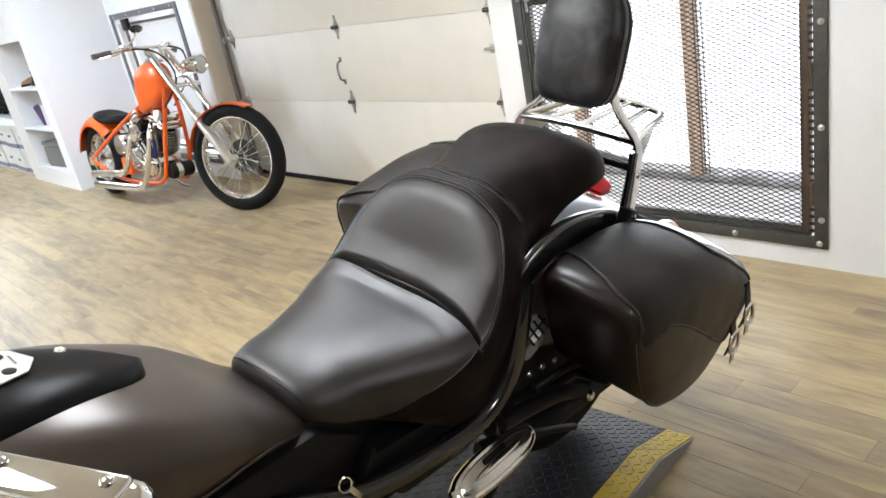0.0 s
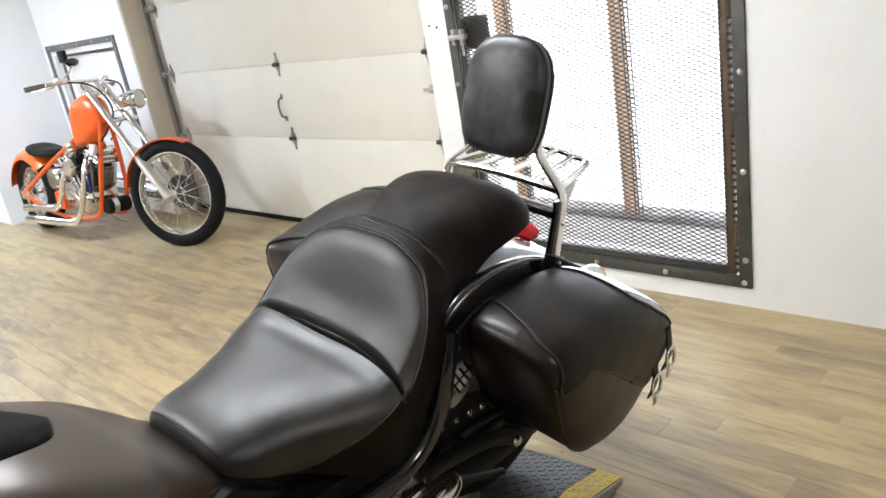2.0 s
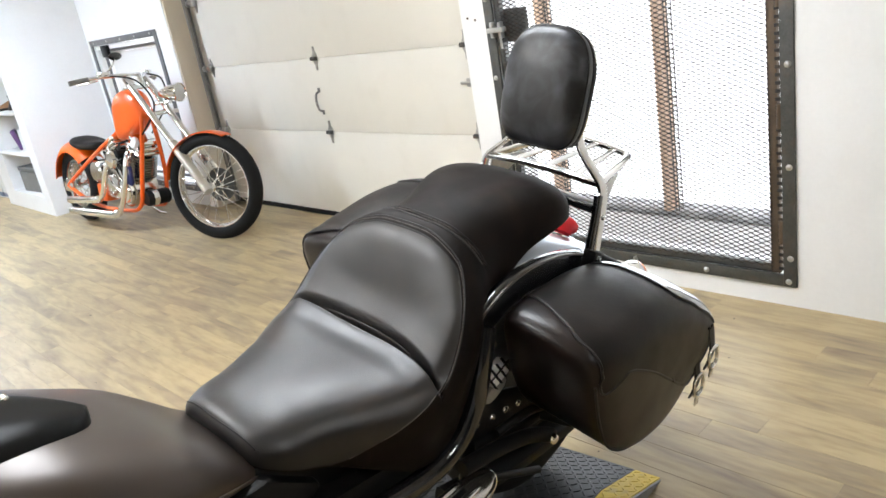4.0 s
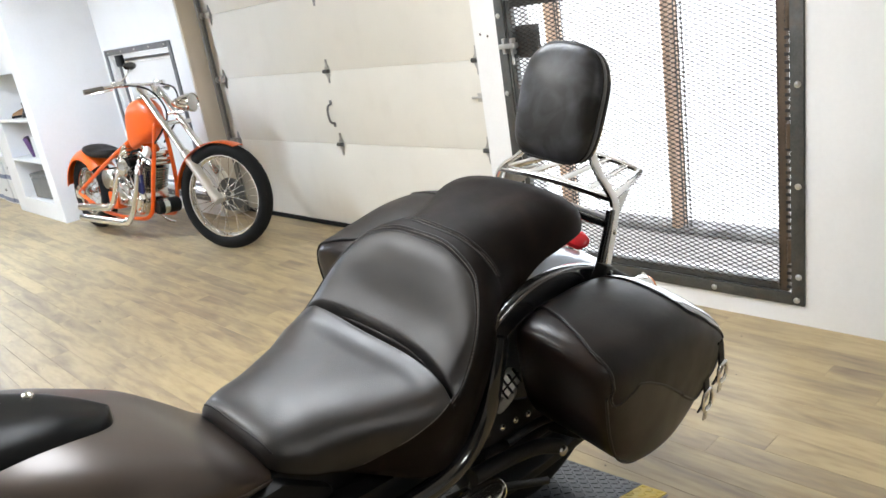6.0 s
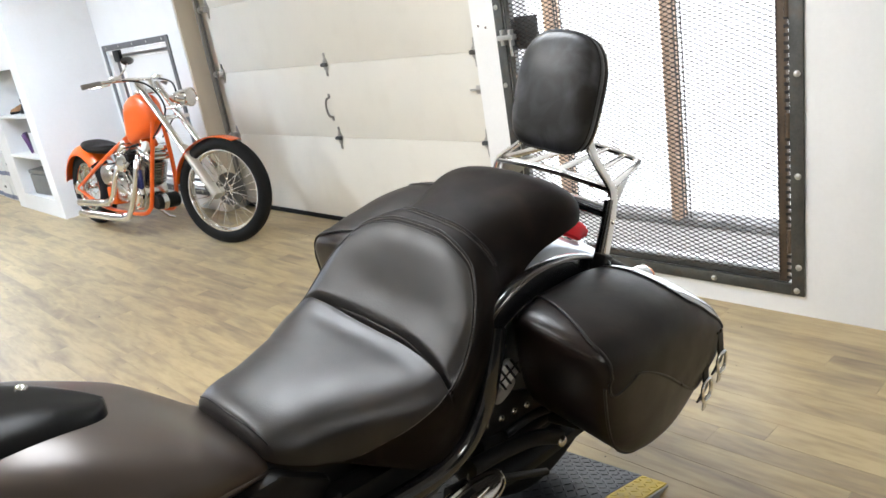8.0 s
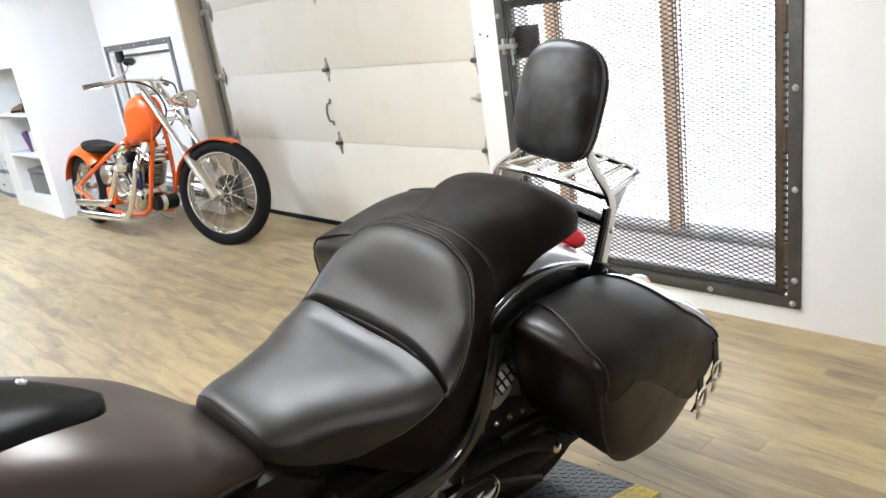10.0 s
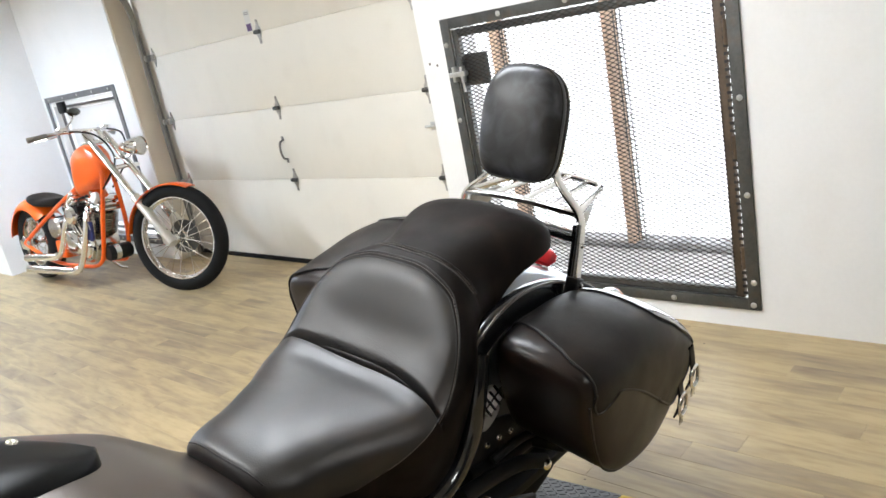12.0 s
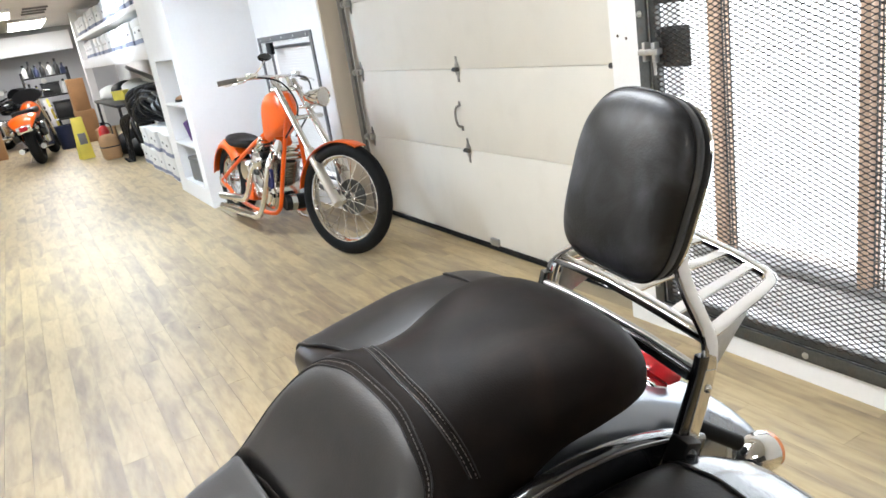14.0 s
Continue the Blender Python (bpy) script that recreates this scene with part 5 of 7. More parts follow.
tyre_wheel(1.52, 0.385, 0.325, 0.075, "rear_wheel")
tyre_wheel(-0.20, 0.385, 0.325, 0.065, "front_wheel")
for s in (1, -1):
    part("fork_leg", rod((-0.20, 0.11 * s, 0.385), (0.03, 0.11 * s, 0.98), 0.027, 16), CHROME, bike, "chrome fork leg")
bars = smooth_path([(0.24, -0.44, 1.03), (0.18, -0.38, 1.06), (0.08, -0.24, 1.10), (0.03, -0.10, 1.085), (0.02, 0.0, 1.075), (0.03, 0.10, 1.085), (0.08, 0.24, 1.10), (0.18, 0.38, 1.06), (0.24, 0.44, 1.03)], 6)
part("handlebar", tube(bars, 0.0127, 12), CHROME, bike, "chrome handlebar")
for s in (1, -1):
    part("grip", rod((0.17, 0.372 * s, 1.063), (0.26, 0.46 * s, 1.018), 0.018, 16), RUBBER, bike, "black rubber grip")
headlamp = lathe([(0.02, -0.10), (0.07, -0.07), (0.09, 0.0), (0.088, 0.03)], 28, None, Matrix.Translation((-0.06, 0, 0.93)) @ Matrix.Rotation(radians(-90), 4, "Y"))
part("headlamp", headlamp, CHROME, bike, "chrome headlamp shell")

# keys hanging below the seat
part("key_ring", moved(torus(0.012, 0.0016, 24, 6), Matrix.Translation((0.66, -0.185, 0.655)) @ Matrix.Rotation(radians(70), 4, "X")), CHROME, bike, "thin chrome key ring")
part("key", moved(box((0.0, -0.0012, -0.045), (0.010, 0.0012, 0.0), 0.0008), Matrix.Translation((0.66, -0.19, 0.645)) @ Matrix.Rotation(radians(-30), 4, "Y")), BRUSHED, bike, "flat bright key")

# side stand
part("side_stand", tube([(0.72, -0.15, 0.26), (0.78, -0.24, 0.10), (0.80, -0.30, 0.065)], 0.012, 10), BLACKMATT, bike, "black side stand")

# ---- tread-plate riser under the rear wheel ----
riser = thing("tread_plate_riser", "black diamond tread plate platform with yellow painted edges", "platform", Matrix.Translation((1.6, 1.15, 0)) @ Matrix.Rotation(radians(5), 4, "Z") @ Matrix.Translation((-1.6, -1.15, 0)))


def tread_plate(name, y0, y1, mat, lab, x0=-0.9, x1=1.755, slope_len=0.185):
    """A plate with raised lugs, bent down to the floor at its rear end."""
    top = 0.062
    bm = bmesh.new()
    prof = [(x0, 0.002), (x0, top), (x1 - slope_len, top), (x1, 0.004), (x1, 0.002)]
    rings(bm, [[(x, y0, z) for x, z in prof], [(x, y1, z) for x, z in prof]])
    ob = part(name, bm, mat, riser, lab, 20)
    lugs = bmesh.new()
    pitch = 0.0205
    ang = math.atan2(top - 0.004, slope_len)
    nx, ny = int((x1 - 0.4) / pitch), max(1, int((y1 - y0) / pitch))
    for i in range(nx):
        for j in range(ny):
            x = 0.42 + pitch * (i + 0.5)
            y = y0 + (y1 - y0) * (j + 0.5) / ny
            turn = radians(45 if (i + j) % 2 else -45)
            b = bmesh.new()
            vs = [b.verts.new((0.0105 * math.cos(a) , 0.0025 * math.sin(a), 0)) for a in (2 * math.pi * k / 6 for k in range(6))]
            ts = [b.verts.new((v.co.x * 0.7, v.co.y * 0.5, 0.0016)) for v in vs]
            for k in range(6):
                b.faces.new((vs[k], vs[(k + 1) % 6], ts[(k + 1) % 6], ts[k]))
            b.faces.new(ts)
            if x < x1 - slope_len - 0.008:
                m = Matrix.Translation((x, y, top)) @ Matrix.Rotation(turn, 4, "Z")
            else:
                d = x - (x1 - slope_len)
                if d < 0.008 or x > x1 - 0.012:
                    b.free()
                    continue
                m = Matrix.Translation((x, y, top - d * math.tan(ang))) @ Matrix.Rotation(ang, 4, "Y") @ Matrix.Rotation(turn, 4, "Z")
            for v in b.verts:
                v.co = m @ v.co
            off = {v: lugs.verts.new(v.co) for v in b.verts}
            for f in b.faces:
                lugs.faces.new([off[v] for v in f.verts])
            b.free()
    pattern = part("tread_pattern", lugs, mat, ob, "raised tread lugs")
    pattern["kind"] = "stuff"
    return ob


tread_plate("deck", 1.194, 1.70, PLATE, "black tread plate deck")
tread_plate("edge_strip", 1.118, 1.192, YELLOW, "yellow painted tread edge")
tread_plate("edge_strip", 1.702, 1.776, YELLOW, "yellow painted tread edge")
side = prism([(-0.9, 0.002), (-0.9, 0.060), (1.565, 0.060), (1.75, 0.002)], "y", 1.110, 1.1175, 0.001)
part("side_plate", side, GREYTRACK, riser, "bare tread plate side")


# ---- the orange chopper by the window ----
CHOPPER = Matrix(((0.0970, 0.9953, 0, 2.262), (-0.9953, 0.0970, 0, 6.86), (0, 0, 1, 0.0), (0, 0, 0, 1))) @ Matrix.Rotation(radians(-7), 4, "X")
chopper = thing("chopper_motorcycle", "bright orange chopper motorcycle with chrome engine and spoked wheels", "motorcycle", CHOPPER)


def spoked_wheel(name, at, r, fat, rim_w, spokes=28):
    """Tyre, bright rim, hub and crossed spokes, turning about local y."""
    flat = at @ Matrix.Rotation(radians(90), 4, "X")
    w = part(name, moved(torus(r - fat * 0.92, fat, 64, 14, 0.9), flat), RUBBER, chopper, "black tyre")
    rr = r - 1.75 * fat
    part("rim", moved(rings(bmesh.new(), [[Vector((q * math.cos(a), q * math.sin(a), z)) for a in (2 * math.pi * k / 64 for k in range(64))]
         for q, z in ((rr, -rim_w), (rr + 0.012, -rim_w), (rr + 0.006, -rim_w * 0.6), (rr - 0.006, 0), (rr + 0.006, rim_w * 0.6), (rr + 0.012, rim_w), (rr, rim_w), (rr - 0.008, rim_w * 0.5), (rr - 0.014, 0), (rr - 0.008, -rim_w * 0.5))], closed=True), flat), CHROME, w, "polished rim")
    part("hub", moved(lathe([(0.012, -0.075), (0.03, -0.07), (0.034, -0.045), (0.022, -0.03), (0.022, 0.03), (0.034, 0.045), (0.03, 0.07), (0.012, 0.075)], 24), flat), CHROME, w, "chrome hub")
    for k in range(spokes):
        a = 2 * math.pi * k / spokes
        side = 1 if k % 2 else -1
        b = a + (0.42 if (k // 2) % 2 else -0.42)
        p = flat @ Vector((0.032 * math.cos(b), 0.032 * math.sin(b), 0.042 * side))
        q = flat @ Vector(((rr - 0.004) * math.cos(a), (rr - 0.004) * math.sin(a), 0.004 * side))
        part("spoke", rod(p, q, 0.0024, 5), CHROME, w)
    return w


REAR = Matrix.Translation((0.02, 0, 0.315))
FRONT = Matrix.Translation((2.005, 0, 0.362)) @ Matrix.Rotation(radians(20), 4, "Z")
spoked_wheel("rear_wheel", REAR, 0.315, 0.072, 0.05)
front_wheel = spoked_wheel("front_wheel", FRONT, 0.362, 0.050, 0.03)
disc = FRONT @ Matrix.Translation((0, 0.055, 0)) @ Matrix.Rotation(radians(90), 4, "X")
part("brake_disc", moved(lathe([(0.055, -0.002), (0.115, -0.002), (0.115, 0.002), (0.055, 0.002)], 40), disc), STEEL, front_wheel, "steel brake disc")


def fender_arc(center, r, half, a0, a1, thick=0.006, drop=0.45):
    """A crowned mudguard over a wheel, between two angles."""
    loops = []
    for i in range(29):
        a = radians(a0 + (a1 - a0) * i / 28)
        loop = []
        for k in range(13):
            s = -1 + 2 * k / 12
            rad = r - drop * half * abs(s) ** 3.0
            loop.append(center @ Vector((rad * math.cos(a), half * s, rad * math.sin(a))))
        for k in range(13):
            s = 1 - 2 * k / 12
            rad = r - thick - drop * half * abs(s) ** 3.0
            loop.append(center @ Vector((rad * math.cos(a), (half - 0.003) * s, rad * math.sin(a))))
        loops.append(loop)
    return rings(bmesh.new(), loops)


part("front_fender", fender_arc(FRONT, 0.374, 0.054, 66, 172, drop=0.10), ORANGE, chopper, "orange front fender", 60)
part("rear_fender", fender_arc(REAR, 0.355, 0.11, 40, 172, drop=0.7), ORANGE, chopper, "orange rear fender", 60)

# frame
for s in (1, -1):
    part("frame_tube", tube(smooth_path([(0.03, 0.13 * s, 0.325), (0.20, 0.12 * s, 0.41), (0.42, 0.105 * s, 0.52), (0.66, 0.085 * s, 0.635), (0.80, 0.05 * s, 0.71), (0.88, 0.03 * s, 0.76)], 6), 0.0155, 12), ORANGE, chopper, "orange frame tube")
    part("frame_tube", tube(smooth_path([(1.25, 0.025 * s, 0.90), (1.245, 0.055 * s, 0.72), (1.215, 0.09 * s, 0.46), (1.17, 0.10 * s, 0.27), (1.12, 0.105 * s, 0.19), (1.00, 0.115 * s, 0.155), (0.6, 0.12 * s, 0.16), (0.30, 0.125 * s, 0.21), (0.02, 0.13 * s, 0.315)], 7), 0.0155, 12), ORANGE, chopper, "orange frame tube")
    part("axle_plate", prism([(-0.04, 0.27), (0.08, 0.26), (0.12, 0.33), (0.02, 0.38), (-0.05, 0.34)], "y", 0.13 * s - 0.008, 0.13 * s + 0.008, 0.004), CHROME, chopper, "chrome axle plate")
part("backbone", tube([(0.80, 0, 0.71), (1.0, 0, 0.86), (1.25, 0, 0.93)], 0.02, 12), ORANGE, chopper, "orange backbone tube")
part("steering_neck", rod((1.20, 0, 1.01), (1.315, 0, 0.865), 0.030, 18), ORANGE, chopper, "orange steering neck")

# tank
loops = []
for i in range(31):
    t = i / 30
    x = 0.87 + 0.41 * t
    w, zt, zb = interp(0.79 + 0.45 * t, [(0.79, 0.03, 0.85, 0.72), (0.802, 0.070, 0.92, 0.685), (0.83, 0.094, 0.975, 0.67), (0.89, 0.106, 1.018, 0.68), (0.97, 0.110, 1.04, 0.70), (1.05, 0.106, 1.043, 0.725), (1.12, 0.094, 1.026, 0.76), (1.18, 0.074, 0.99, 0.80), (1.22, 0.048, 0.945, 0.83), (1.24, 0.015, 0.90, 0.86)])
    mid = (zt + zb) / 2
    w *= 0.86
    loops.append([Vector((x, w * math.copysign(abs(math.cos(a)) ** 0.58, math.cos(a)), mid + (zt - zb) / 2 * math.copysign(abs(math.sin(a)) ** 0.58, math.sin(a)))) for a in (2 * math.pi * k / 36 for k in range(36))])
ctank = part("fuel_tank", rings(bmesh.new(), loops), ORANGE, chopper, "glossy orange fuel tank", 60)
part("fuel_cap", moved(lathe([(0.03, 0), (0.032, 0.012), (0.02, 0.02), (0.004, 0.022)], 24), Matrix.Translation((1.03, 0, 1.033))), CHROME, ctank, "chrome fuel cap")

# seat
loops = []
for i in range(17):
    x = 0.10 + 0.36 * i / 16
    w, zt = interp(x, [(0.10, 0.03, 0.695), (0.14, 0.10, 0.705), (0.22, 0.135, 0.69), (0.32, 0.13, 0.665), (0.42, 0.08, 0.66), (0.46, 0.03, 0.655)])
    loops.append([Vector((x, w * math.cos(a), zt - 0.03 + 0.035 * math.copysign(abs(math.sin(a)) ** 0.7, math.sin(a)))) for a in (2 * math.pi * k / 20 for k in range(20))])
part("seat", rings(bmesh.new(), loops), LEATHER, chopper, "small black solo seat", 60)

# engine
E0 = 0.10
block = bmesh.new()
lathe([(0.12, -0.10), (0.135, -0.09), (0.135, 0.09), (0.12, 0.10)], 28, block, Matrix.Translation((0.84 + E0, 0, 0.31)) @ Matrix.Rotation(radians(90), 4, "X"))
box((0.46 + E0, -0.09, 0.22), (0.74 + E0, 0.09, 0.42), 0.03, block)
motor = part("engine_case", block, BRUSHED, chopper, "polished engine case")
for x, lean in ((0.755 + E0, -22), (0.935 + E0, 22)):
    at = Matrix.Translation((x, 0, 0.40)) @ Matrix.Rotation(radians(lean), 4, "Y")
    cyl = part("cylinder", moved(lathe([(0.065, 0), (0.065, 0.22)], 20), at), BLACKMATT, motor, "finned cylinder")
    for k in range(9):
        part("fin", moved(lathe([(0.068, 0.012 + 0.0205 * k), (0.104, 0.012 + 0.0205 * k), (0.104, 0.019 + 0.0205 * k), (0.068, 0.019 + 0.0205 * k)], 24), at), BRUSHED, cyl)
    part("cylinder_head", moved(box((-0.10, -0.095, 0.200), (0.10, 0.095, 0.236), 0.02), at), BRUSHED, motor, "finned bright cylinder head")
    part("rocker_box", moved(box((-0.098, -0.092, 0.234), (0.098, 0.092, 0.268), 0.014), at), CHROME, motor, "chrome rocker box")
    part("rocker_cover", moved(box((-0.084, -0.078, 0.267), (0.084, 0.078, 0.318), 0.024), at), CHROME, motor, "polished rocker cover")
    for dy in (-0.06, 0.06):
        for dx in (-0.07, 0.07):
            part("bolt", moved(bolt((dx * 1.25, dy * 1.38, 0.268), (0, 0, 1), 0.008, 0.008), at), BLACKMATT, motor, "dark head bolt")
    for dx in (-0.028, 0.028):
        part("pushrod_tube", rod((0.845 + E0 + dx * 0.9, -0.108, 0.36), at @ Vector((dx, -0.108, 0.235)), 0.0085, 10), CHROME, motor, "chrome pushrod tube")
for k in range(4):
    part("tappet_block", box((0.795 + E0 + 0.026 * k, -0.125, 0.335), (0.813 + E0 + 0.026 * k, -0.09, 0.372), 0.004), CHROME, motor, "chrome tappet block")
part("air_cleaner", moved(lathe([(0.02, 0.0), (0.060, 0.0), (0.068, 0.015), (0.060, 0.04), (0.03, 0.05), (0.006, 0.052)], 30), Matrix.Translation((0.80 + E0, -0.13, 0.545)) @ Matrix.Rotation(radians(90), 4, "X")), CHROME, motor, "round chrome air cleaner")
part("timing_cover", moved(lathe([(0.105, 0), (0.105, 0.016), (0.085, 0.02), (0.08, 0.032), (0.04, 0.034), (0.036, 0.042), (0.005, 0.044)], 28), Matrix.Translation((0.86 + E0, -0.10, 0.30)) @ Matrix.Rotation(radians(90), 4, "X")), CHROME, motor, "round chrome cover")
for k in range(6):
    a = k * math.pi / 3
    part("bolt", bolt((0.86 + E0 + 0.094 * math.cos(a), -0.116, 0.30 + 0.094 * math.sin(a)), (0, -1, 0), 0.007, 0.006), BLACKMATT, motor, "dark cover bolt")
for k, (p, q) in enumerate((((0.70, -0.11, 0.42), (0.98, -0.12, 0.24)), ((0.74, -0.12, 0.60), (0.90, -0.11, 0.44)), ((1.08, -0.11, 0.60), (1.14, -0.12, 0.30)), ((0.98, -0.12, 0.62), (1.12, -0.10, 0.68)))):
    mid = ((p[0] + q[0]) / 2 + 0.03, -0.15, (p[2] + q[2]) / 2 + 0.02)
    part("oil_line", tube(smooth_path([p, mid, q], 6), 0.0075, 8), BLACKMATT if k % 2 else BRUSHED, motor, "braided oil line")
part("intake", moved(lathe([(0.03, -0.05), (0.034, 0.0), (0.03, 0.05)], 18), Matrix.Translation((0.845 + E0, -0.08, 0.58)) @ Matrix.Rotation(radians(90), 4, "X")), BLACKMATT, motor, "dark intake body")
part("horn", moved(lathe([(0.012, -0.02), (0.04, -0.012), (0.044, 0.0), (0.04, 0.012), (0.01, 0.018)], 22), Matrix.Translation((1.20, -0.10, 0.665)) @ Matrix.Rotation(radians(70), 4, "X")), IVORY, chopper, "pale round horn")
part("oil_tank", moved(lathe([(0.075, -0.11), (0.088, -0.095), (0.088, 0.095), (0.075, 0.11)], 26), Matrix.Translation((0.50, 0, 0.44)) @ Matrix.Rotation(radians(90), 4, "X")), CHROME, chopper, "round chrome oil tank")
part("battery_box", box((0.46, -0.10, 0.20), (0.60, 0.10, 0.34), 0.012), ORANGE, chopper, "orange battery box")
part("generator", moved(lathe([(0.05, -0.09), (0.058, -0.08), (0.058, 0.08), (0.05, 0.09)], 20), Matrix.Translation((1.20, 0.0, 0.25)) @ Matrix.Rotation(radians(90), 4, "X")), BLACKMATT, chopper, "black front motor cover")
part("clamp_band", moved(lathe([(0.059, -0.02), (0.061, -0.02), (0.061, 0.02), (0.059, 0.02)], 24), Matrix.Translation((1.20, -0.03, 0.25)) @ Matrix.Rotation(radians(90), 4, "X")), BRUSHED, chopper, "bright clamp band")
part("cloth_rag", moved(prism([(-0.04, -0.07), (0.02, -0.075), (0.045, -0.05), (0.02, 0.07), (0.0, 0.075), (-0.02, 0.03)], "y", -0.010, 0.010, 0.006), Matrix.Translation((1.13, -0.145, 0.43)) @ Matrix.Rotation(radians(14), 4, "Y")), NAVYCLOTH, chopper, "navy blue cloth")
# exhaust pipes
for path in ([(0.80, -0.10, 0.56), (0.83, -0.15, 0.52), (0.79, -0.172, 0.42), (0.71, -0.175, 0.29), (0.62, -0.175, 0.236), (0.50, -0.175, 0.225), (0.10, -0.175, 0.208)],
             [(1.06, -0.10, 0.58), (1.12, -0.15, 0.53), (1.09, -0.17, 0.38), (1.00, -0.178, 0.22), (0.90, -0.18, 0.142), (0.76, -0.18, 0.126), (0.11, -0.18, 0.122)]):
    pts = smooth_path(path, 8)
    part("exhaust_pipe", tube(pts, [0.021 if i < len(pts) * 0.62 else 0.031 for i in range(len(pts))], 16), CHROME, chopper, "chrome exhaust pipe")
part("side_stand", tube([(0.70, 0.13, 0.18), (0.78, 0.22, 0.06), (0.80, 0.26, 0.045)], 0.011, 10), CHROME, chopper, "chrome side stand")

# fork, bars and lamp turn with the front wheel
STEER = Matrix.Translation((1.27, 0, 0.93)) @ Matrix.Rotation(radians(20), 4, "Z") @ Matrix.Translation((-1.27, 0, -0.93))
for s in (1, -1):
    top, low = STEER @ Vector((1.22, 0.098 * s, 1.115)), FRONT @ Vector((0, 0.098 * s, 0))
    mid = top.lerp(low, 0.60)
    leg = part("fork_leg", rod(top, mid, 0.022, 16), CHROME, chopper, "chrome fork tube")
    part("fork_slider", rod(mid, low + (low - top).normalized() * 0.03, 0.033, 18), CREAMFORK, leg, "pale polished fork slider")
for z, x in ((1.055, 1.245), (0.865, 1.42)):
    part("triple_clamp", moved(box((x - 0.035, -0.13, z - 0.016), (x + 0.035, 0.13, z + 0.016), 0.012), STEER), CHROME, chopper, "chrome triple clamp")
def at_steer(pts):
    return [STEER @ Vector(p) for p in pts]


for s in (1, -1):
    part("riser", tube(at_steer([(1.235, 0.05 * s, 1.07), (1.21, 0.05 * s, 1.135)]), 0.016, 12), CHROME, chopper, "chrome bar riser")
cbars = part("handlebar", tube(smooth_path(at_steer([(1.04, -0.40, 1.118), (1.10, -0.30, 1.135), (1.18, -0.15, 1.145), (1.20, 0, 1.145), (1.18, 0.15, 1.145), (1.10, 0.30, 1.135), (1.04, 0.40, 1.118)]), 6), 0.0125, 12), CHROME, chopper, "chrome drag handlebar")
for s in (1, -1):
    part("grip", rod(*at_steer([(1.095, 0.305 * s, 1.132), (1.03, 0.415 * s, 1.115)]), 0.018, 16), GREYTRACK, cbars, "grey ribbed grip")
    part("lever", tube(smooth_path(at_steer([(1.14, 0.26 * s, 1.13), (1.17, 0.33 * s, 1.115), (1.10, 0.42 * s, 1.10)]), 5), 0.006, 8), CHROME, cbars, "chrome lever")
    part("reservoir", moved(box((1.11, 0.21 * s - 0.035, 1.14), (1.17, 0.21 * s + 0.035, 1.175), 0.008), STEER), CHROME, cbars, "chrome reservoir")
stem = part("mirror_stem", tube(smooth_path(at_steer([(1.15, -0.20, 1.16), (1.19, -0.17, 1.21), (1.20, -0.14, 1.255)]), 5), 0.006, 8), CHROME, cbars, "chrome mirror stem")
glass = lathe([(0.008, -0.014), (0.03, -0.010), (0.042, 0.0), (0.040, 0.008)], 24)
bmesh.ops.scale(glass, vec=(0.7, 1.5, 1.0), verts=glass.verts)
part("mirror", moved(glass, STEER @ Matrix.Translation((1.20, -0.13, 1.275)) @ Matrix.Rotation(radians(-70), 4, "Y")), BLACKPAINT, stem, "oval black mirror back")
lamp_at = STEER @ Matrix.Translation((1.56, 0, 0.995)) @ Matrix.Rotation(radians(90), 4, "Y")
hl = part("headlamp", moved(lathe([(0.012, -0.15), (0.034, -0.12), (0.054, -0.06), (0.063, 0.0), (0.068, 0.03), (0.063, 0.036), (0.058, 0.030)], 32), lamp_at), CHROME, chopper, "chrome bullet headlamp")
part("lens", moved(lathe([(0.0575, 0.0305), (0.045, 0.036), (0.025, 0.040), (0.004, 0.042)], 32), lamp_at), CLEARLENS, hl, "clear headlamp lens")
part("lamp_bracket", tube(at_steer([(1.36, 0, 0.93), (1.50, 0, 0.935)]), 0.012, 10), CHROME, hl)
for s in (1, -1):
    part("cable", tube(smooth_path(at_steer([(1.13, 0.20 * s, 1.15), (1.34, 0.13 * s, 1.10), (1.40, 0.06 * s, 0.92), (1.24, 0.05 * s, 0.72)]), 7), 0.006, 8), BLACKMATT, cbars, "black control cable")


# ---- niche contents ----
def shoe(name, label, at, mat, length=0.28):
    """A shoe: sole and shaped upper with an opening."""
    t = thing(name, label, "shoe", at)
    k = length / 0.28
    sole = [Vector(((0.14 * math.cos(a) + 0.01 * math.cos(2 * a)) * k, (0.045 + 0.008 * math.cos(a)) * math.sin(a) * k, 0)) for a in (2 * math.pi * i / 28 for i in range(28))]
    part("sole", rings(bmesh.new(), [[p for p in sole], [p + Vector((0, 0, 0.022)) for p in sole]]), RUBBER, t, "black sole")
    loops = [[Vector((p.x * g + dx, p.y * g, z)) for p in sole] for z, g, dx in ((0.023, 0.97, 0), (0.045, 0.92, -0.004), (0.065, 0.74, -0.03), (0.085, 0.55, -0.055), (0.10, 0.50, -0.06))]
    part("upper", rings(bmesh.new(), loops), mat, t, "", 60)
    return t


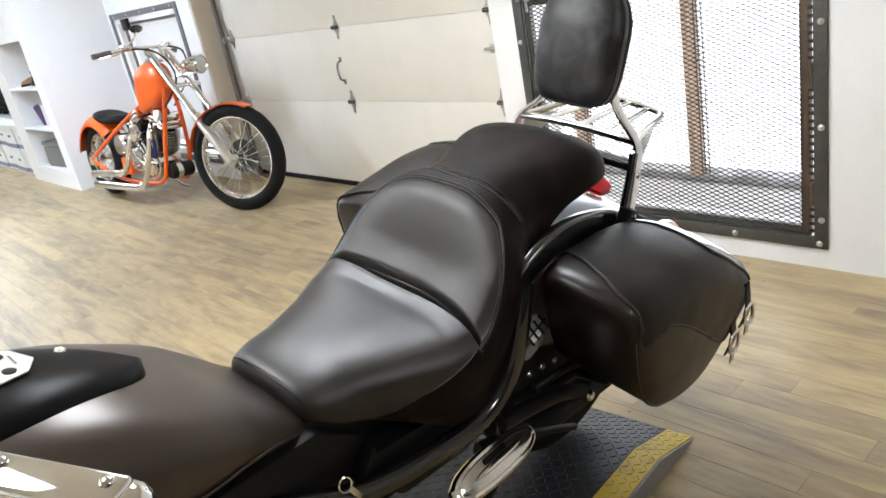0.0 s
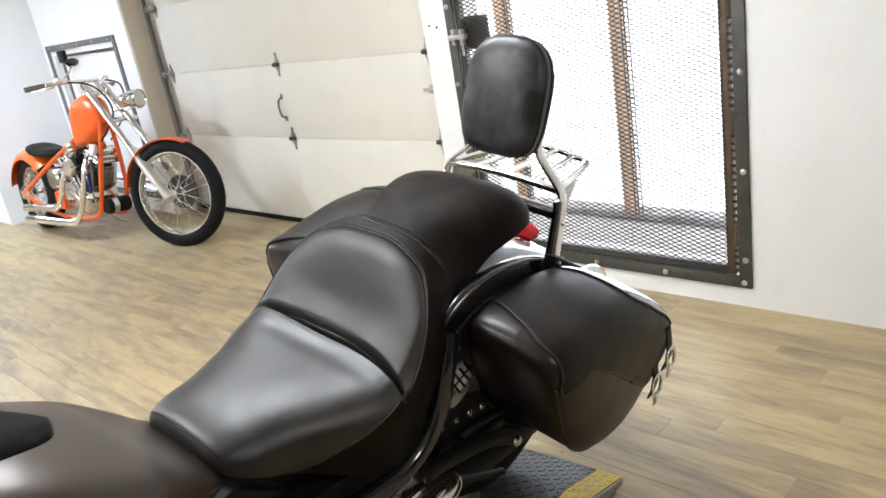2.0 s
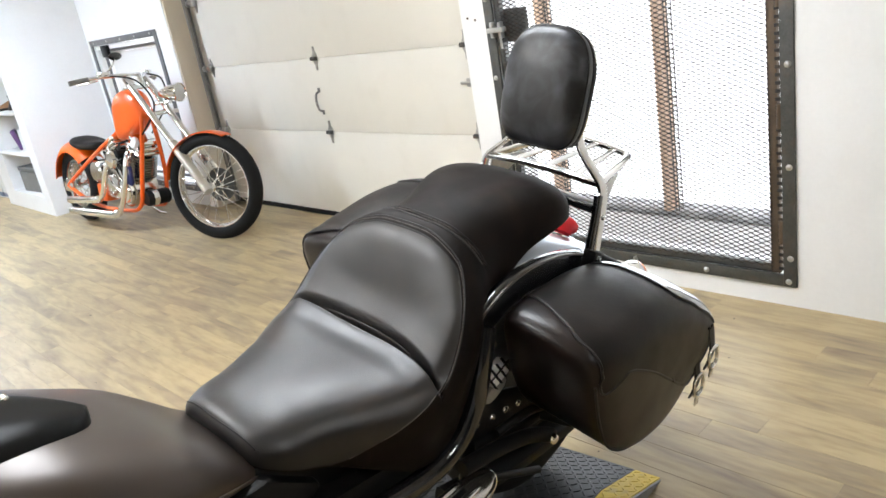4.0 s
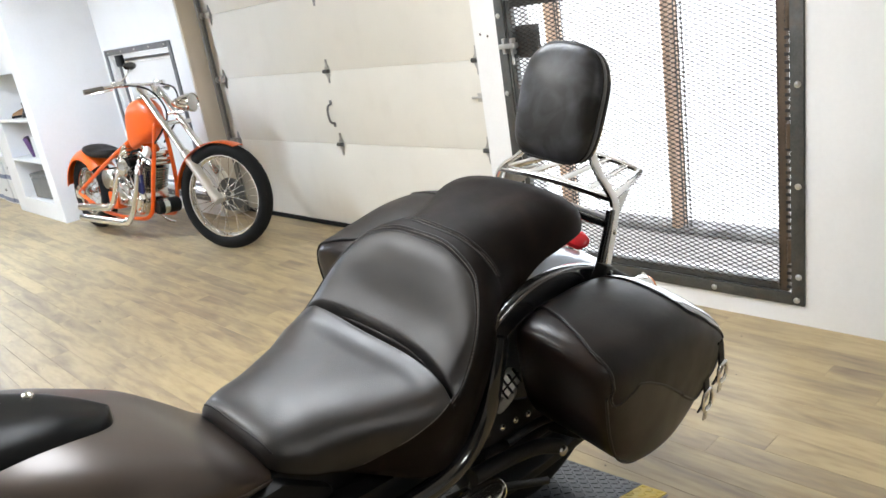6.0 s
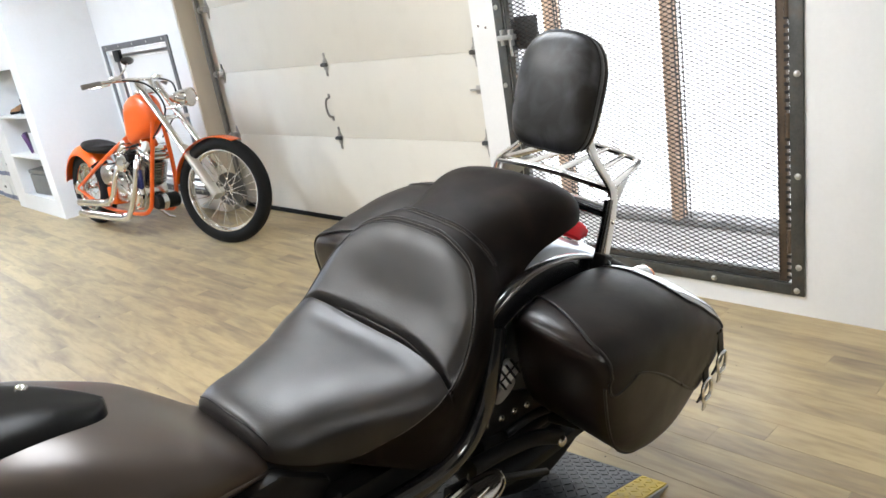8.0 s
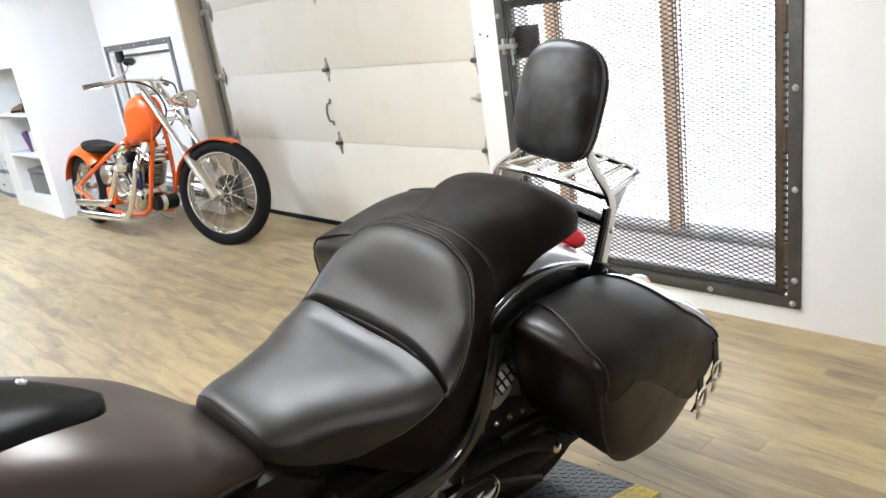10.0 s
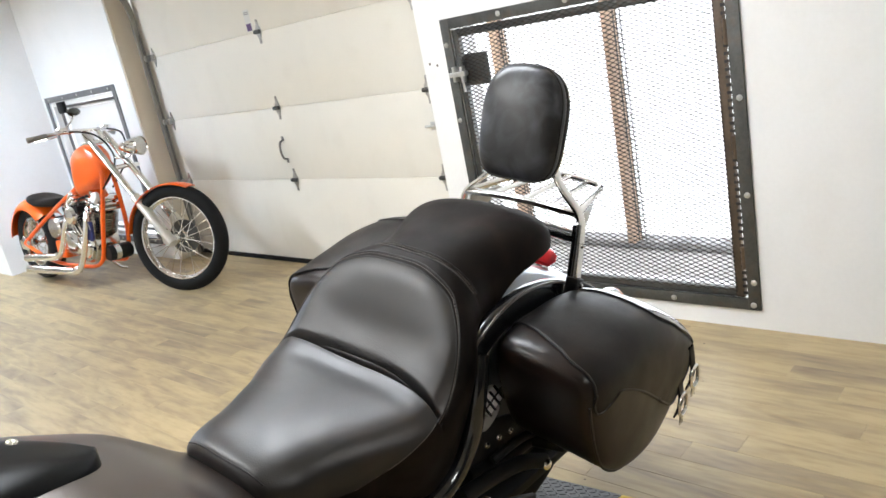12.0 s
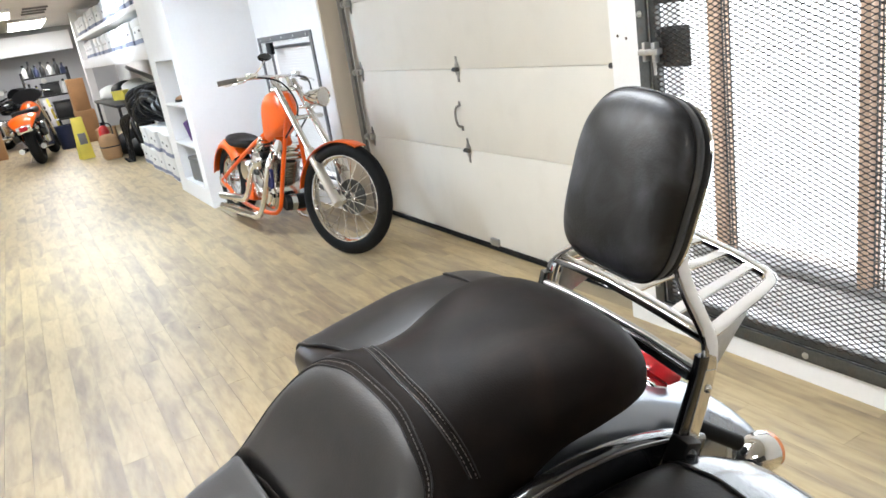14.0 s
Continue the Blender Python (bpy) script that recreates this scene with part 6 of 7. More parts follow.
shoe("shoe", "brown leather shoe standing on the niche shelf", pose(2.34, 8.22, 0.946, 0, 0, 150), BROWNLEATHER)
solo("carton", box((-0.11, -0.075, 0), (0.11, 0.075, 0.19), 0.004), KRAFT, "tan cardboard box on the niche shelf", "box", pose(2.38, 7.86, 0.946, 0, 0, 8))
solo("figurine_base", lathe([(0.055, 0), (0.06, 0.02), (0.045, 0.05), (0.03, 0.09), (0.035, 0.13), (0.012, 0.16)], 20), DARKPLASTIC, "dark turned ornament on the niche shelf", "ornament", pose(2.30, 8.06, 0.946))
solo("purple_box", box((-0.02, -0.13, 0), (0.02, 0.13, 0.19), 0.003), PURPLE, "purple printed box leaning in the niche", "box", pose(2.30, 8.26, 0.567, 0, -12, -18))
solo("white_box", box((-0.09, -0.12, 0), (0.09, 0.12, 0.2), 0.004), CARTON, "plain white carton in the niche", "box", pose(2.34, 7.93, 0.566, 0, 0, 6))
case = thing("tool_case", "dark grey metal tool case in the niche", "case", pose(2.33, 8.0, 0.166, 0, 0, 4))
part("case_body", box((-0.12, -0.28, 0), (0.12, 0.28, 0.20), 0.012), GREYBOX, case)
part("case_lid", box((-0.124, -0.284, 0.203), (0.124, 0.284, 0.245), 0.012), GREYBOX, case)
part("case_handle", tube(smooth_path([(0, -0.09, 0.245), (0, -0.07, 0.275), (0, 0.07, 0.275), (0, 0.09, 0.245)], 5), 0.008, 8), DARKPLASTIC, case, "black handle")

# ---- storage bay ----
def archive_box(at, size=(0.34, 0.40, 0.27)):
    """A white archive carton with a lid, blue print bands and a hand hole."""
    t = thing("archive_box", "white archive carton with faded blue print", "box", at, "archive boxes")
    w, d, h = size
    part("carton_body", box((-w / 2, -d / 2, 0), (w / 2, d / 2, h - 0.075), 0.003), CARTON, t)
    part("carton_lid", box((-w / 2 - 0.006, -d / 2 - 0.006, h - 0.074), (w / 2 + 0.006, d / 2 + 0.006, h), 0.003), CARTON, t)
    part("print_band", box((-w / 2 - 0.0022, -d / 2 - 0.0022, 0.015), (w / 2 + 0.0022, d / 2 + 0.0022, 0.06)), BLUESTRIPE, t, "faded blue printed band")
    part("hand_hole", box((-w / 2 - 0.004, -0.04, 0.13), (-w / 2 + 0.01, 0.04, 0.155), 0.004), DARKPLASTIC, t, "dark hand hole")
    return t


first = archive_box(pose(2.40, 9.12, 0.0))
rng = random.Random(4)
for k in range(7):
    for level in range(2):
        if (k, level) != (0, 0) and not (k == 6 and level == 1):
            copy_thing(first, pose(2.40 + rng.uniform(-0.02, 0.02), 9.12 + 0.425 * k, 0.272 * level, 0, 0, rng.uniform(-2, 2)))
for z in (1.546, 1.946):
    y = 9.05 + rng.uniform(0, 0.1)
    while y < 16.0:
        copy_thing(first, pose(2.375 + rng.uniform(-0.03, 0.02), y, z, 0, 0, rng.uniform(-3, 3)))
        y += 0.43 + (rng.random() > 0.8) * 0.25


def folding_chair(at):
    """A stacked black padded chair: steel loop frame, seat and back."""
    t = thing("stacking_chair", "black stacking chair stored in the bay", "chair", at, "stored chairs")
    for s in (1, -1):
        part("chair_frame", tube(smooth_path([(0.22, 0.2 * s, 0), (0.2, 0.2 * s, 0.42), (-0.16, 0.2 * s, 0.44), (-0.26, 0.2 * s, 0.85)], 5), 0.012, 8), BLACKMATT, t, "black steel frame")
        part("leg", rod((-0.24, 0.2 * s, 0), (-0.14, 0.2 * s, 0.44), 0.012, 8), BLACKMATT, t)
    part("seat", box((-0.2, -0.2, 0.43), (0.22, 0.2, 0.48), 0.02), DARKPLASTIC, t, "black padded seat")
    part("backrest", moved(box((-0.02, -0.2, 0), (0.02, 0.2, 0.34), 0.018), pose(-0.2, 0, 0.56, 0, -13, 0)), DARKPLASTIC, t, "black padded back")
    return t


chair = folding_chair(pose(2.78, 9.6, 0.0, 0, 0, 95))
for k in range(1, 5):
    copy_thing(chair, pose(2.76, 9.6 + 0.42 * k, 0.0, 0, 0, 95 + 9 * math.sin(k * 2.0)))


def tied_bag(at, r, mat, label):
    loops = [[Vector((r * g * math.cos(a) * (1 + 0.08 * math.sin(3 * a + z * 20)), r * g * math.sin(a) * (1 + 0.06 * math.cos(5 * a)), z * r)) for a in (2 * math.pi * k / 24 for k in range(24))]
             for z, g in ((0.0, 0.82), (0.15, 0.97), (0.4, 1.0), (0.65, 0.9), (0.85, 0.66), (0.97, 0.36), (1.03, 0.1))]
    return solo("storage_bag", rings(bmesh.new(), loops), mat, label, "bag", at)


tied_bag(pose(2.55, 11.9, 0.56), 0.30, DARKPLASTIC, "black bag of gear piled in the storage bay")
tied_bag(pose(2.75, 12.5, 0.0), 0.42, DARKPLASTIC, "large black bag of gear on the bay floor")
tied_bag(pose(2.62, 13.6, 0.0), 0.38, DARKPLASTIC, "black bag of gear on the bay floor")
table = thing("work_table", "dark work table inside the storage bay", "table", pose(2.52, 14.0, 0))
part("tabletop", box((-0.42, -1.6, 0.78), (0.42, 1.6, 0.82), 0.005), DARKPLASTIC, table)
for sx in (1, -1):
    for sy in (1, -1):
        part("leg", box((0.38 * sx - 0.02, 1.55 * sy - 0.02, 0), (0.38 * sx + 0.02, 1.55 * sy + 0.02, 0.78)), DARKPLASTIC, table)


def crate(at, size, mat, label, name="crate"):
    t = thing(name, label, "crate", at)
    w, d, h = size
    part("crate_body", box((-w / 2, -d / 2, 0), (w / 2, d / 2, h * 0.86), 0.012), mat, t)
    part("crate_rim", box((-w / 2 - 0.012, -d / 2 - 0.012, h * 0.86), (w / 2 + 0.012, d / 2 + 0.012, h), 0.008), mat, t)
    return t


crate(pose(2.44, 13.95, 0.822, 0, 0, 24), (0.24, 0.34, 0.15), YELLOWPLASTIC, "yellow plastic crate on the work table")
crate(pose(2.60, 13.1, 0.822, 0, 0, -6), (0.34, 0.5, 0.16), CARTON, "white plastic crate on the work table")
crate(pose(2.78, 12.62, 0.822), (0.3, 0.36, 0.2), DARKPLASTIC, "black plastic crate on the work table")
carton = thing("cardboard_box", "brown cardboard box beside the post", "box", pose(2.10, 14.95, 0, 0, 0, -8))
part("box_body", box((-0.16, -0.2, 0), (0.16, 0.2, 0.36), 0.004), KRAFT, carton)
part("tape", box((-0.025, -0.201, 0.359), (0.025, 0.201, 0.3615)), KRAFT, carton, "strip of packing tape")
bundle = thing("gear_bundle", "rounded tan canvas bundle with a black strap on the floor", "bundle", pose(1.95, 13.26, 0, 0, 0, 10))
loops = []
for z, g in ((0.0, 0.86), (0.04, 0.97), (0.14, 1.0), (0.26, 0.98), (0.33, 0.88), (0.37, 0.62), (0.38, 0.2)):
    loops.append([Vector((0.135 * g * math.copysign(abs(math.cos(a)) ** 0.6, math.cos(a)), 0.17 * g * math.copysign(abs(math.sin(a)) ** 0.6, math.sin(a)), z + 0.006 * math.sin(3 * a))) for a in (2 * math.pi * k / 28 for k in range(28))])
part("canvas_body", rings(bmesh.new(), loops), KRAFT, bundle)
part("strap", rings(bmesh.new(), [[Vector((v.x * 1.02, v.y * 1.02, z)) for v in loops[2]] for z in (0.185, 0.205)]), DARKPLASTIC, bundle, "black strap round the middle")


def hose_coil(at, r, turns, label):
    """A loose coil of thick black hose that stands against the gear."""
    pts = [Vector(((r + 0.02 * math.sin(a * 2.3)) * math.cos(a), (r + 0.03 * math.cos(a * 1.7)) * math.sin(a), 0.028 * a / 2)) for a in (2 * math.pi * turns * k / 70 for k in range(71))]
    return solo("hose_coil", tube(pts, 0.022, 8), DARKPLASTIC, label, "hose", at, "coils of black hose")


for k, (y, r) in enumerate(((9.95, 0.22), (10.3, 0.25), (10.65, 0.27), (11.0, 0.28), (11.3, 0.27), (11.62, 0.25))):
    hose_coil(pose(2.42 + 0.03 * (k % 2), y, 0.57 + r * 0.62, 0, 38, 34 * k - 50), r, 3, "loose coil of thick black hose piled on archive boxes")
for k, (y, r) in enumerate(((12.05, 0.30), (12.3, 0.27))):
    hose_coil(pose(2.27 + 0.02 * k, y, r + 0.03, 0, 76, 25 * k - 18), r, 3, "loose coil of thick black hose standing on the floor")
for k in range(7):
    y = 12.0 + 0.07 * k
    droop = [(2.36, y - 0.35, 0.66 + 0.02 * (k % 3)), (2.26, y - 0.12, 0.74 - 0.01 * k), (2.17 - 0.008 * k, y + 0.12, 0.58), (2.14, y + 0.22 + 0.03 * (k % 2), 0.30), (2.13 - 0.01 * (k % 3), y + 0.24, 0.024), (2.05, y + 0.28, 0.022)]
    solo("loose_hose", tube(smooth_path(droop, 6), 0.019, 8), BLACKMATT, "black hose hanging from the pile down to the floor", "hose", group="hanging hoses")
drum = thing("round_tray", "round tan tray leaning on the hose pile", "tray", pose(2.50, 9.62, 0.545, 0, -14, -30))
part("tray_face", moved(lathe([(0.02, 0.0), (0.15, 0.0), (0.165, 0.012), (0.165, 0.02), (0.02, 0.02)], 36), Matrix.Translation((0, 0, 0.166)) @ Matrix.Rotation(radians(90), 4, "Y")), surface("tan_tray", (0.46, 0.40, 0.30), 0.6, vary=0.1), drum)
part("tray_rim", moved(torus(0.168, 0.008, 36, 8), Matrix.Translation((0.01, 0, 0.176)) @ Matrix.Rotation(radians(90), 4, "Y")), DARKPLASTIC, drum, "dark rolled rim")
tied_bag(pose(2.46, 12.9, 0.0), 0.30, BLACKMATT, "black bag of gear slumped on the floor")
tied_bag(pose(2.42, 13.65, 0.0), 0.36, BLACKMATT, "glossy black bag of gear on the floor")
tied_bag(pose(2.60, 14.85, 0.822), 0.27, BLACKMATT, "black bag of gear on the work table")
tied_bag(pose(2.40, 15.3, 0.822), 0.22, CARTON, "white sack at the end of the work table")
tied_bag(pose(2.75, 14.6, 0.822), 0.28, CARTON, "white sack resting on the work table")
tied_bag(pose(2.70, 13.9, 0.822), 0.24, CARTON, "crumpled white sack on the work table")
stair = thing("stair_stringer", "white painted sloping stair side with a grey edge", "stairs", Matrix())
slope_at = [(2.86, 15.9, 1.15), (2.86, 12.2, 0.86)]
part("stringer", tube(slope_at, 0.1, 4, flat=(0.05, 0.26)), SHELFPAINT, stair, "white painted board")
part("edge_strip", tube([(x - 0.03, y, z + 0.15) for x, y, z in slope_at], 0.05, 4, flat=(0.05, 0.085)), GREYBOX, stair, "dark grey edge strip")

ext = thing("fire_extinguisher", "red fire extinguisher standing on the floor", "extinguisher", pose(1.96, 13.78, 0))
part("cylinder", lathe([(0.075, 0), (0.085, 0.02), (0.085, 0.40), (0.062, 0.465), (0.025, 0.49)], 24), REDPAINT, ext)
part("valve", box((-0.03, -0.015, 0.49), (0.05, 0.015, 0.54), 0.005), DARKPLASTIC, ext, "black valve")
part("hose", tube(smooth_path([(0.05, 0, 0.52), (0.12, 0, 0.46), (0.11, 0, 0.22)], 6), 0.01, 8), DARKPLASTIC, ext, "black hose")
sign = thing("folding_floor_sign", "yellow folding floor sign standing open", "floor sign", pose(1.63, 14.05, 0, 0, 0, 10))
for s in (1, -1):
    part("panel", moved(prism([(-0.105, 0.0), (-0.085, 0.68), (0.085, 0.68), (0.105, 0.0)], "y", -0.008, 0.008, 0.004), pose(0, 0.09 * s, 0.0, 7.4 * s, 0, 0)), YELLOWPLASTIC, sign)
part("print_bar", moved(box((-0.06, -0.011, 0.24), (0.06, 0.011, 0.42), 0.001), pose(0, -0.09, 0.0, -7.4, 0, 0)), GREYBOX, sign, "dark printed bars")

# ---- far end ----
def distant_bike(name, label, at, paint):
    t = thing(name, label, "motorcycle", at)
    flat = Matrix.Rotation(radians(90), 4, "X")
    for x, r, n in ((0.0, 0.32, "rear_wheel"), (1.62, 0.32, "front_wheel")):
        w = part(n, moved(torus(r - 0.085, 0.085, 36, 12), Matrix.Translation((x, 0, r)) @ flat), RUBBER, t, "black tyre")
        part("rim", moved(lathe([(0.16, -0.05), (0.19, -0.05), (0.19, 0.05), (0.16, 0.05)], 28), Matrix.Translation((x, 0, r)) @ flat), CHROME, w, "bright rim")
    loops = []
    for i in range(17):
        x = -0.36 + 0.75 * i / 16
        h, z = interp(x, [(-0.36, 0.13, 0.70), (-0.3, 0.20, 0.79), (-0.1, 0.225, 0.84), (0.2, 0.20, 0.84), (0.39, 0.12, 0.80)])
        loops.append([Vector((x, h * math.cos(a), z - 0.06 + 0.065 * math.sin(a))) for a in (2 * math.pi * k / 20 for k in range(20))])
    part("tail_body", rings(bmesh.new(), loops), paint, t, "painted tail", 60)
    part("rear_fender", moved(box((-0.30, -0.11, -0.10), (0.30, 0.11, 0.06), 0.05), Matrix.Translation((-0.06, 0, 0.68))), BLACKPAINT, t, "black rear fender")
    lamp = part("tail_lamp", moved(box((-0.02, -0.065, -0.035), (0.02, 0.065, 0.035), 0.014), Matrix.Translation((-0.40, 0, 0.63))), REDLENS, t, "red tail lamp")
    part("lamp_housing", moved(box((0.0, -0.12, -0.065), (0.05, 0.12, 0.055), 0.02), Matrix.Translation((-0.382, 0, 0.63))), CHROME, lamp, "chrome lamp housing")
    part("seat", moved(box((-0.32, -0.18, -0.04), (0.32, 0.18, 0.06), 0.045), Matrix.Translation((0.40, 0, 0.85))), BLACKMATT, t, "black seat")
    part("fuel_tank", moved(lathe([(0.02, -0.26), (0.13, -0.18), (0.16, 0.0), (0.14, 0.16), (0.03, 0.24)], 24), Matrix.Translation((0.92, 0, 0.86)) @ Matrix.Rotation(radians(90), 4, "Y")), paint, t, "painted fuel tank")
    part("fairing", moved(lathe([(0.23, -0.14), (0.235, 0.0), (0.18, 0.12), (0.06, 0.17)], 28), Matrix.Translation((1.26, 0, 1.10)) @ Matrix.Rotation(radians(90), 4, "Y") @ Matrix.Diagonal((0.55, 1.05, 1.0, 1.0))), BLACKMATT, t, "black rounded fairing", 60)
    part("engine", box((0.45, -0.16, 0.22), (1.05, 0.16, 0.62), 0.05), BRUSHED, t, "polished engine")
    for s in (1, -1):
        part("saddlebag", moved(box((-0.20, -0.055, -0.12), (0.20, 0.055, 0.12), 0.04), Matrix.Translation((0.10, 0.22 * s, 0.55))), BLACKPAINT, t, "black saddlebag")
        part("turn_signal", moved(lathe([(0.006, -0.05), (0.028, -0.03), (0.032, 0.0), (0.02, 0.018)], 18), Matrix.Translation((-0.36, 0.19 * s, 0.60)) @ Matrix.Rotation(radians(-90), 4, "Y")), CHROME, t, "chrome turn signal")
        part("shock", rod((0.05, 0.155 * s, 0.34), (0.16, 0.15 * s, 0.66), 0.026, 12), CHROME, t, "chrome shock absorber")
        part("exhaust_pipe", rod((-0.35, 0.17 * s, 0.30), (0.6, 0.15 * s, 0.25), 0.045, 14), CHROME, t, "chrome exhaust pipe")
        part("fork_leg", rod((1.62, 0.11 * s, 0.32), (1.32, 0.11 * s, 1.0), 0.025, 12), CHROME, t, "chrome fork leg")
        part("grip", rod((1.14, 0.32 * s, 1.10), (1.04, 0.44 * s, 1.06), 0.02, 10), RUBBER, t, "black grip")
        part("mirror", moved(lathe([(0.01, -0.02), (0.045, -0.01), (0.045, 0.008)], 20), Matrix.Translation((1.2, 0.36 * s, 1.26)) @ Matrix.Rotation(radians(-90), 4, "Y")), CHROME, t, "chrome mirror")
    part("handlebar", tube(smooth_path([(1.06, -0.42, 1.07), (1.18, -0.28, 1.12), (1.25, 0, 1.10), (1.18, 0.28, 1.12), (1.06, 0.42, 1.07)], 6), 0.014, 10), CHROME, t, "chrome handlebar")
    part("side_stand", tube([(0.6, 0.14, 0.25), (0.55, 0.3, 0.01)], 0.012, 8), CHROME, t, "side stand")
    return t


distant_bike("parked_motorcycle", "orange touring motorcycle with black seat parked at the far end", pose(1.0, 14.68, 0, 0, 0, 80) @ pose(0, 0, 0, -7, 0, 0), ORANGE)
distant_bike("parked_motorcycle", "black motorcycle parked beside the far wall", pose(0.05, 18.25, 0, 0, 0, 34) @ pose(0, 0, 0, -8, 0, 0), BLACKPAINT)
distant_bike("parked_motorcycle", "black motorcycle parked behind the wooden crate", pose(-0.75, 18.05, 0, 0, 0, 40) @ pose(0, 0, 0, -8, 0, 0), BLACKPAINT)
for at, size, lab in ((pose(0.12, 17.1, 0), (0.7, 0.6, 0.66), "brown timber crate near the end wall"), (pose(1.98, 17.2, 0.62), (0.30, 0.5, 0.62), "orange-brown cardboard carton stacked by the post"), (pose(2.0, 17.2, 0), (0.36, 0.55, 0.618), "brown cardboard carton by the post")):
    w, d, h = size
    t = thing("large_carton", lab, "box", at)
    part("carton_body", box((-w / 2, -d / 2, 0), (w / 2, d / 2, h), 0.006), surface("carton_brown", (0.33, 0.17, 0.07), 0.75, vary=0.15, scale=5), t)
    part("carton_flap", box((-w / 2, -d / 2, h), (-0.003, d / 2, h + 0.006), 0.001), KRAFT, t)
rack_t = thing("tool_rack", "dark steel rack with bottles and tools", "shelf rack", pose(1.55, 18.4, 0))
for z in (0.45, 0.95, 1.35):
    part("rack_shelf", box((-0.45, -0.25, z), (0.45, 0.25, z + 0.03), 0.004), DARKPLASTIC, rack_t)
for sx in (1, -1):
    for sy in (1, -1):
        part("upright", box((0.43 * sx - 0.02, 0.23 * sy - 0.02, 0), (0.43 * sx + 0.02, 0.23 * sy + 0.02, 1.5)), DARKPLASTIC, rack_t)
BOTTLES = ((-0.36, 1.381, CARTON, 1.0), (-0.25, 1.381, DARKPLASTIC, 1.25), (-0.14, 1.381, BLUEPLASTIC, 0.9), (-0.02, 1.381, DARKPLASTIC, 1.1), (0.12, 1.381, IVORY, 1.0), (0.25, 1.381, DARKPLASTIC, 1.2), (0.36, 1.381, BLUEPLASTIC, 0.8),
           (-0.34, 0.981, DARKPLASTIC, 1.1), (-0.22, 0.981, YELLOWPLASTIC, 0.9), (0.30, 0.981, CARTON, 1.1), (0.38, 0.981, DARKPLASTIC, 0.9))
for x, z, mat, tall in BOTTLES:
    bt = thing("spray_bottle", "small bottle standing on the steel rack", "bottle", pose(1.55 + x, 18.32, z), "bottles on the rack")
    part("bottle_body", lathe([(0.045, 0), (0.05, 0.02), (0.05, 0.14 * tall), (0.02, 0.18 * tall), (0.02, 0.22 * tall)], 16), mat, bt)
    part("bottle_cap", lathe([(0.024, 0.22 * tall + 0.001), (0.024, 0.26 * tall), (0.01, 0.265 * tall)], 14), DARKPLASTIC, bt)
for x, z, w, h in ((0.04, 0.981, 0.34, 0.26), (-0.22, 0.481, 0.36, 0.30), (0.2, 0.481, 0.40, 0.36)):
    crate(pose(1.55 + x, 18.36, z), (w, 0.34, h), DARKPLASTIC, "black tool crate on the steel rack", "tool_crate")
tied_bag(pose(1.30, 17.75, 0.0), 0.26, BLACKMATT, "black bag of gear by the steel rack")
bin_t = thing("waste_bin", "navy blue round plastic bin on the floor", "bin", pose(1.58, 16.55, 0))
part("bin_body", lathe([(0.17, 0), (0.18, 0.01), (0.22, 0.42), (0.225, 0.44), (0.205, 0.44), (0.17, 0.03)], 28), BLUEPLASTIC, bin_t)
ladder = thing("step_stool", "white and yellow step stool leaning near the rack", "step stool", pose(1.52, 17.4, 0, 0, 0, 80))
for s in (1, -1):
    part("stile", moved(box((0.16 * s - 0.02, -0.03, 0), (0.16 * s + 0.02, 0.03, 0.95), 0.005), pose(0, 0, 0, -8, 0, 0)), YELLOWPLASTIC if s > 0 else CARTON, ladder)
for z in (0.25, 0.5, 0.75):
    part("tread", moved(box((-0.16, -0.06, z), (0.16, 0.06, z + 0.03), 0.005), pose(0, 0, 0, -8, 0, 0)), CARTON, ladder)

# ---- ceiling lights: all but the far one added, out of view ----
def ceiling_fill_fixture(x, y, w, l):
    t = thing("ceiling_light", "lit white fluorescent ceiling light, real at the far end, added elsewhere", "ceiling light", pose(x, y, CEILING), "ceiling lights")
    part("housing", box((-w / 2 - 0.02, -l / 2 - 0.02, -0.055), (w / 2 + 0.02, l / 2 + 0.02, -0.001), 0.006), SHELFPAINT, t)
    part("diffuser", box((-w / 2, -l / 2, -0.072), (w / 2, l / 2, -0.0555), 0.006), TUBEGLOW, t, "glowing diffuser")


for fx, fy, fw, fl, _ in FILL_FIXTURES:
    ceiling_fill_fixture(fx, fy, fw, fl)
for k in range(3):
    solo("ceiling_slat", box((-0.18, -0.012, -0.03), (0.18, 0.012, -0.001), 0.003), GREYBOX, "short grey strip fixed to the ceiling", "ceiling strip", pose(1.52, 13.9 + 0.55 * k, CEILING), "ceiling strips")


# ---- floor planks ----
PW, PL = 0.098, 0.92
rng = random.Random(11)


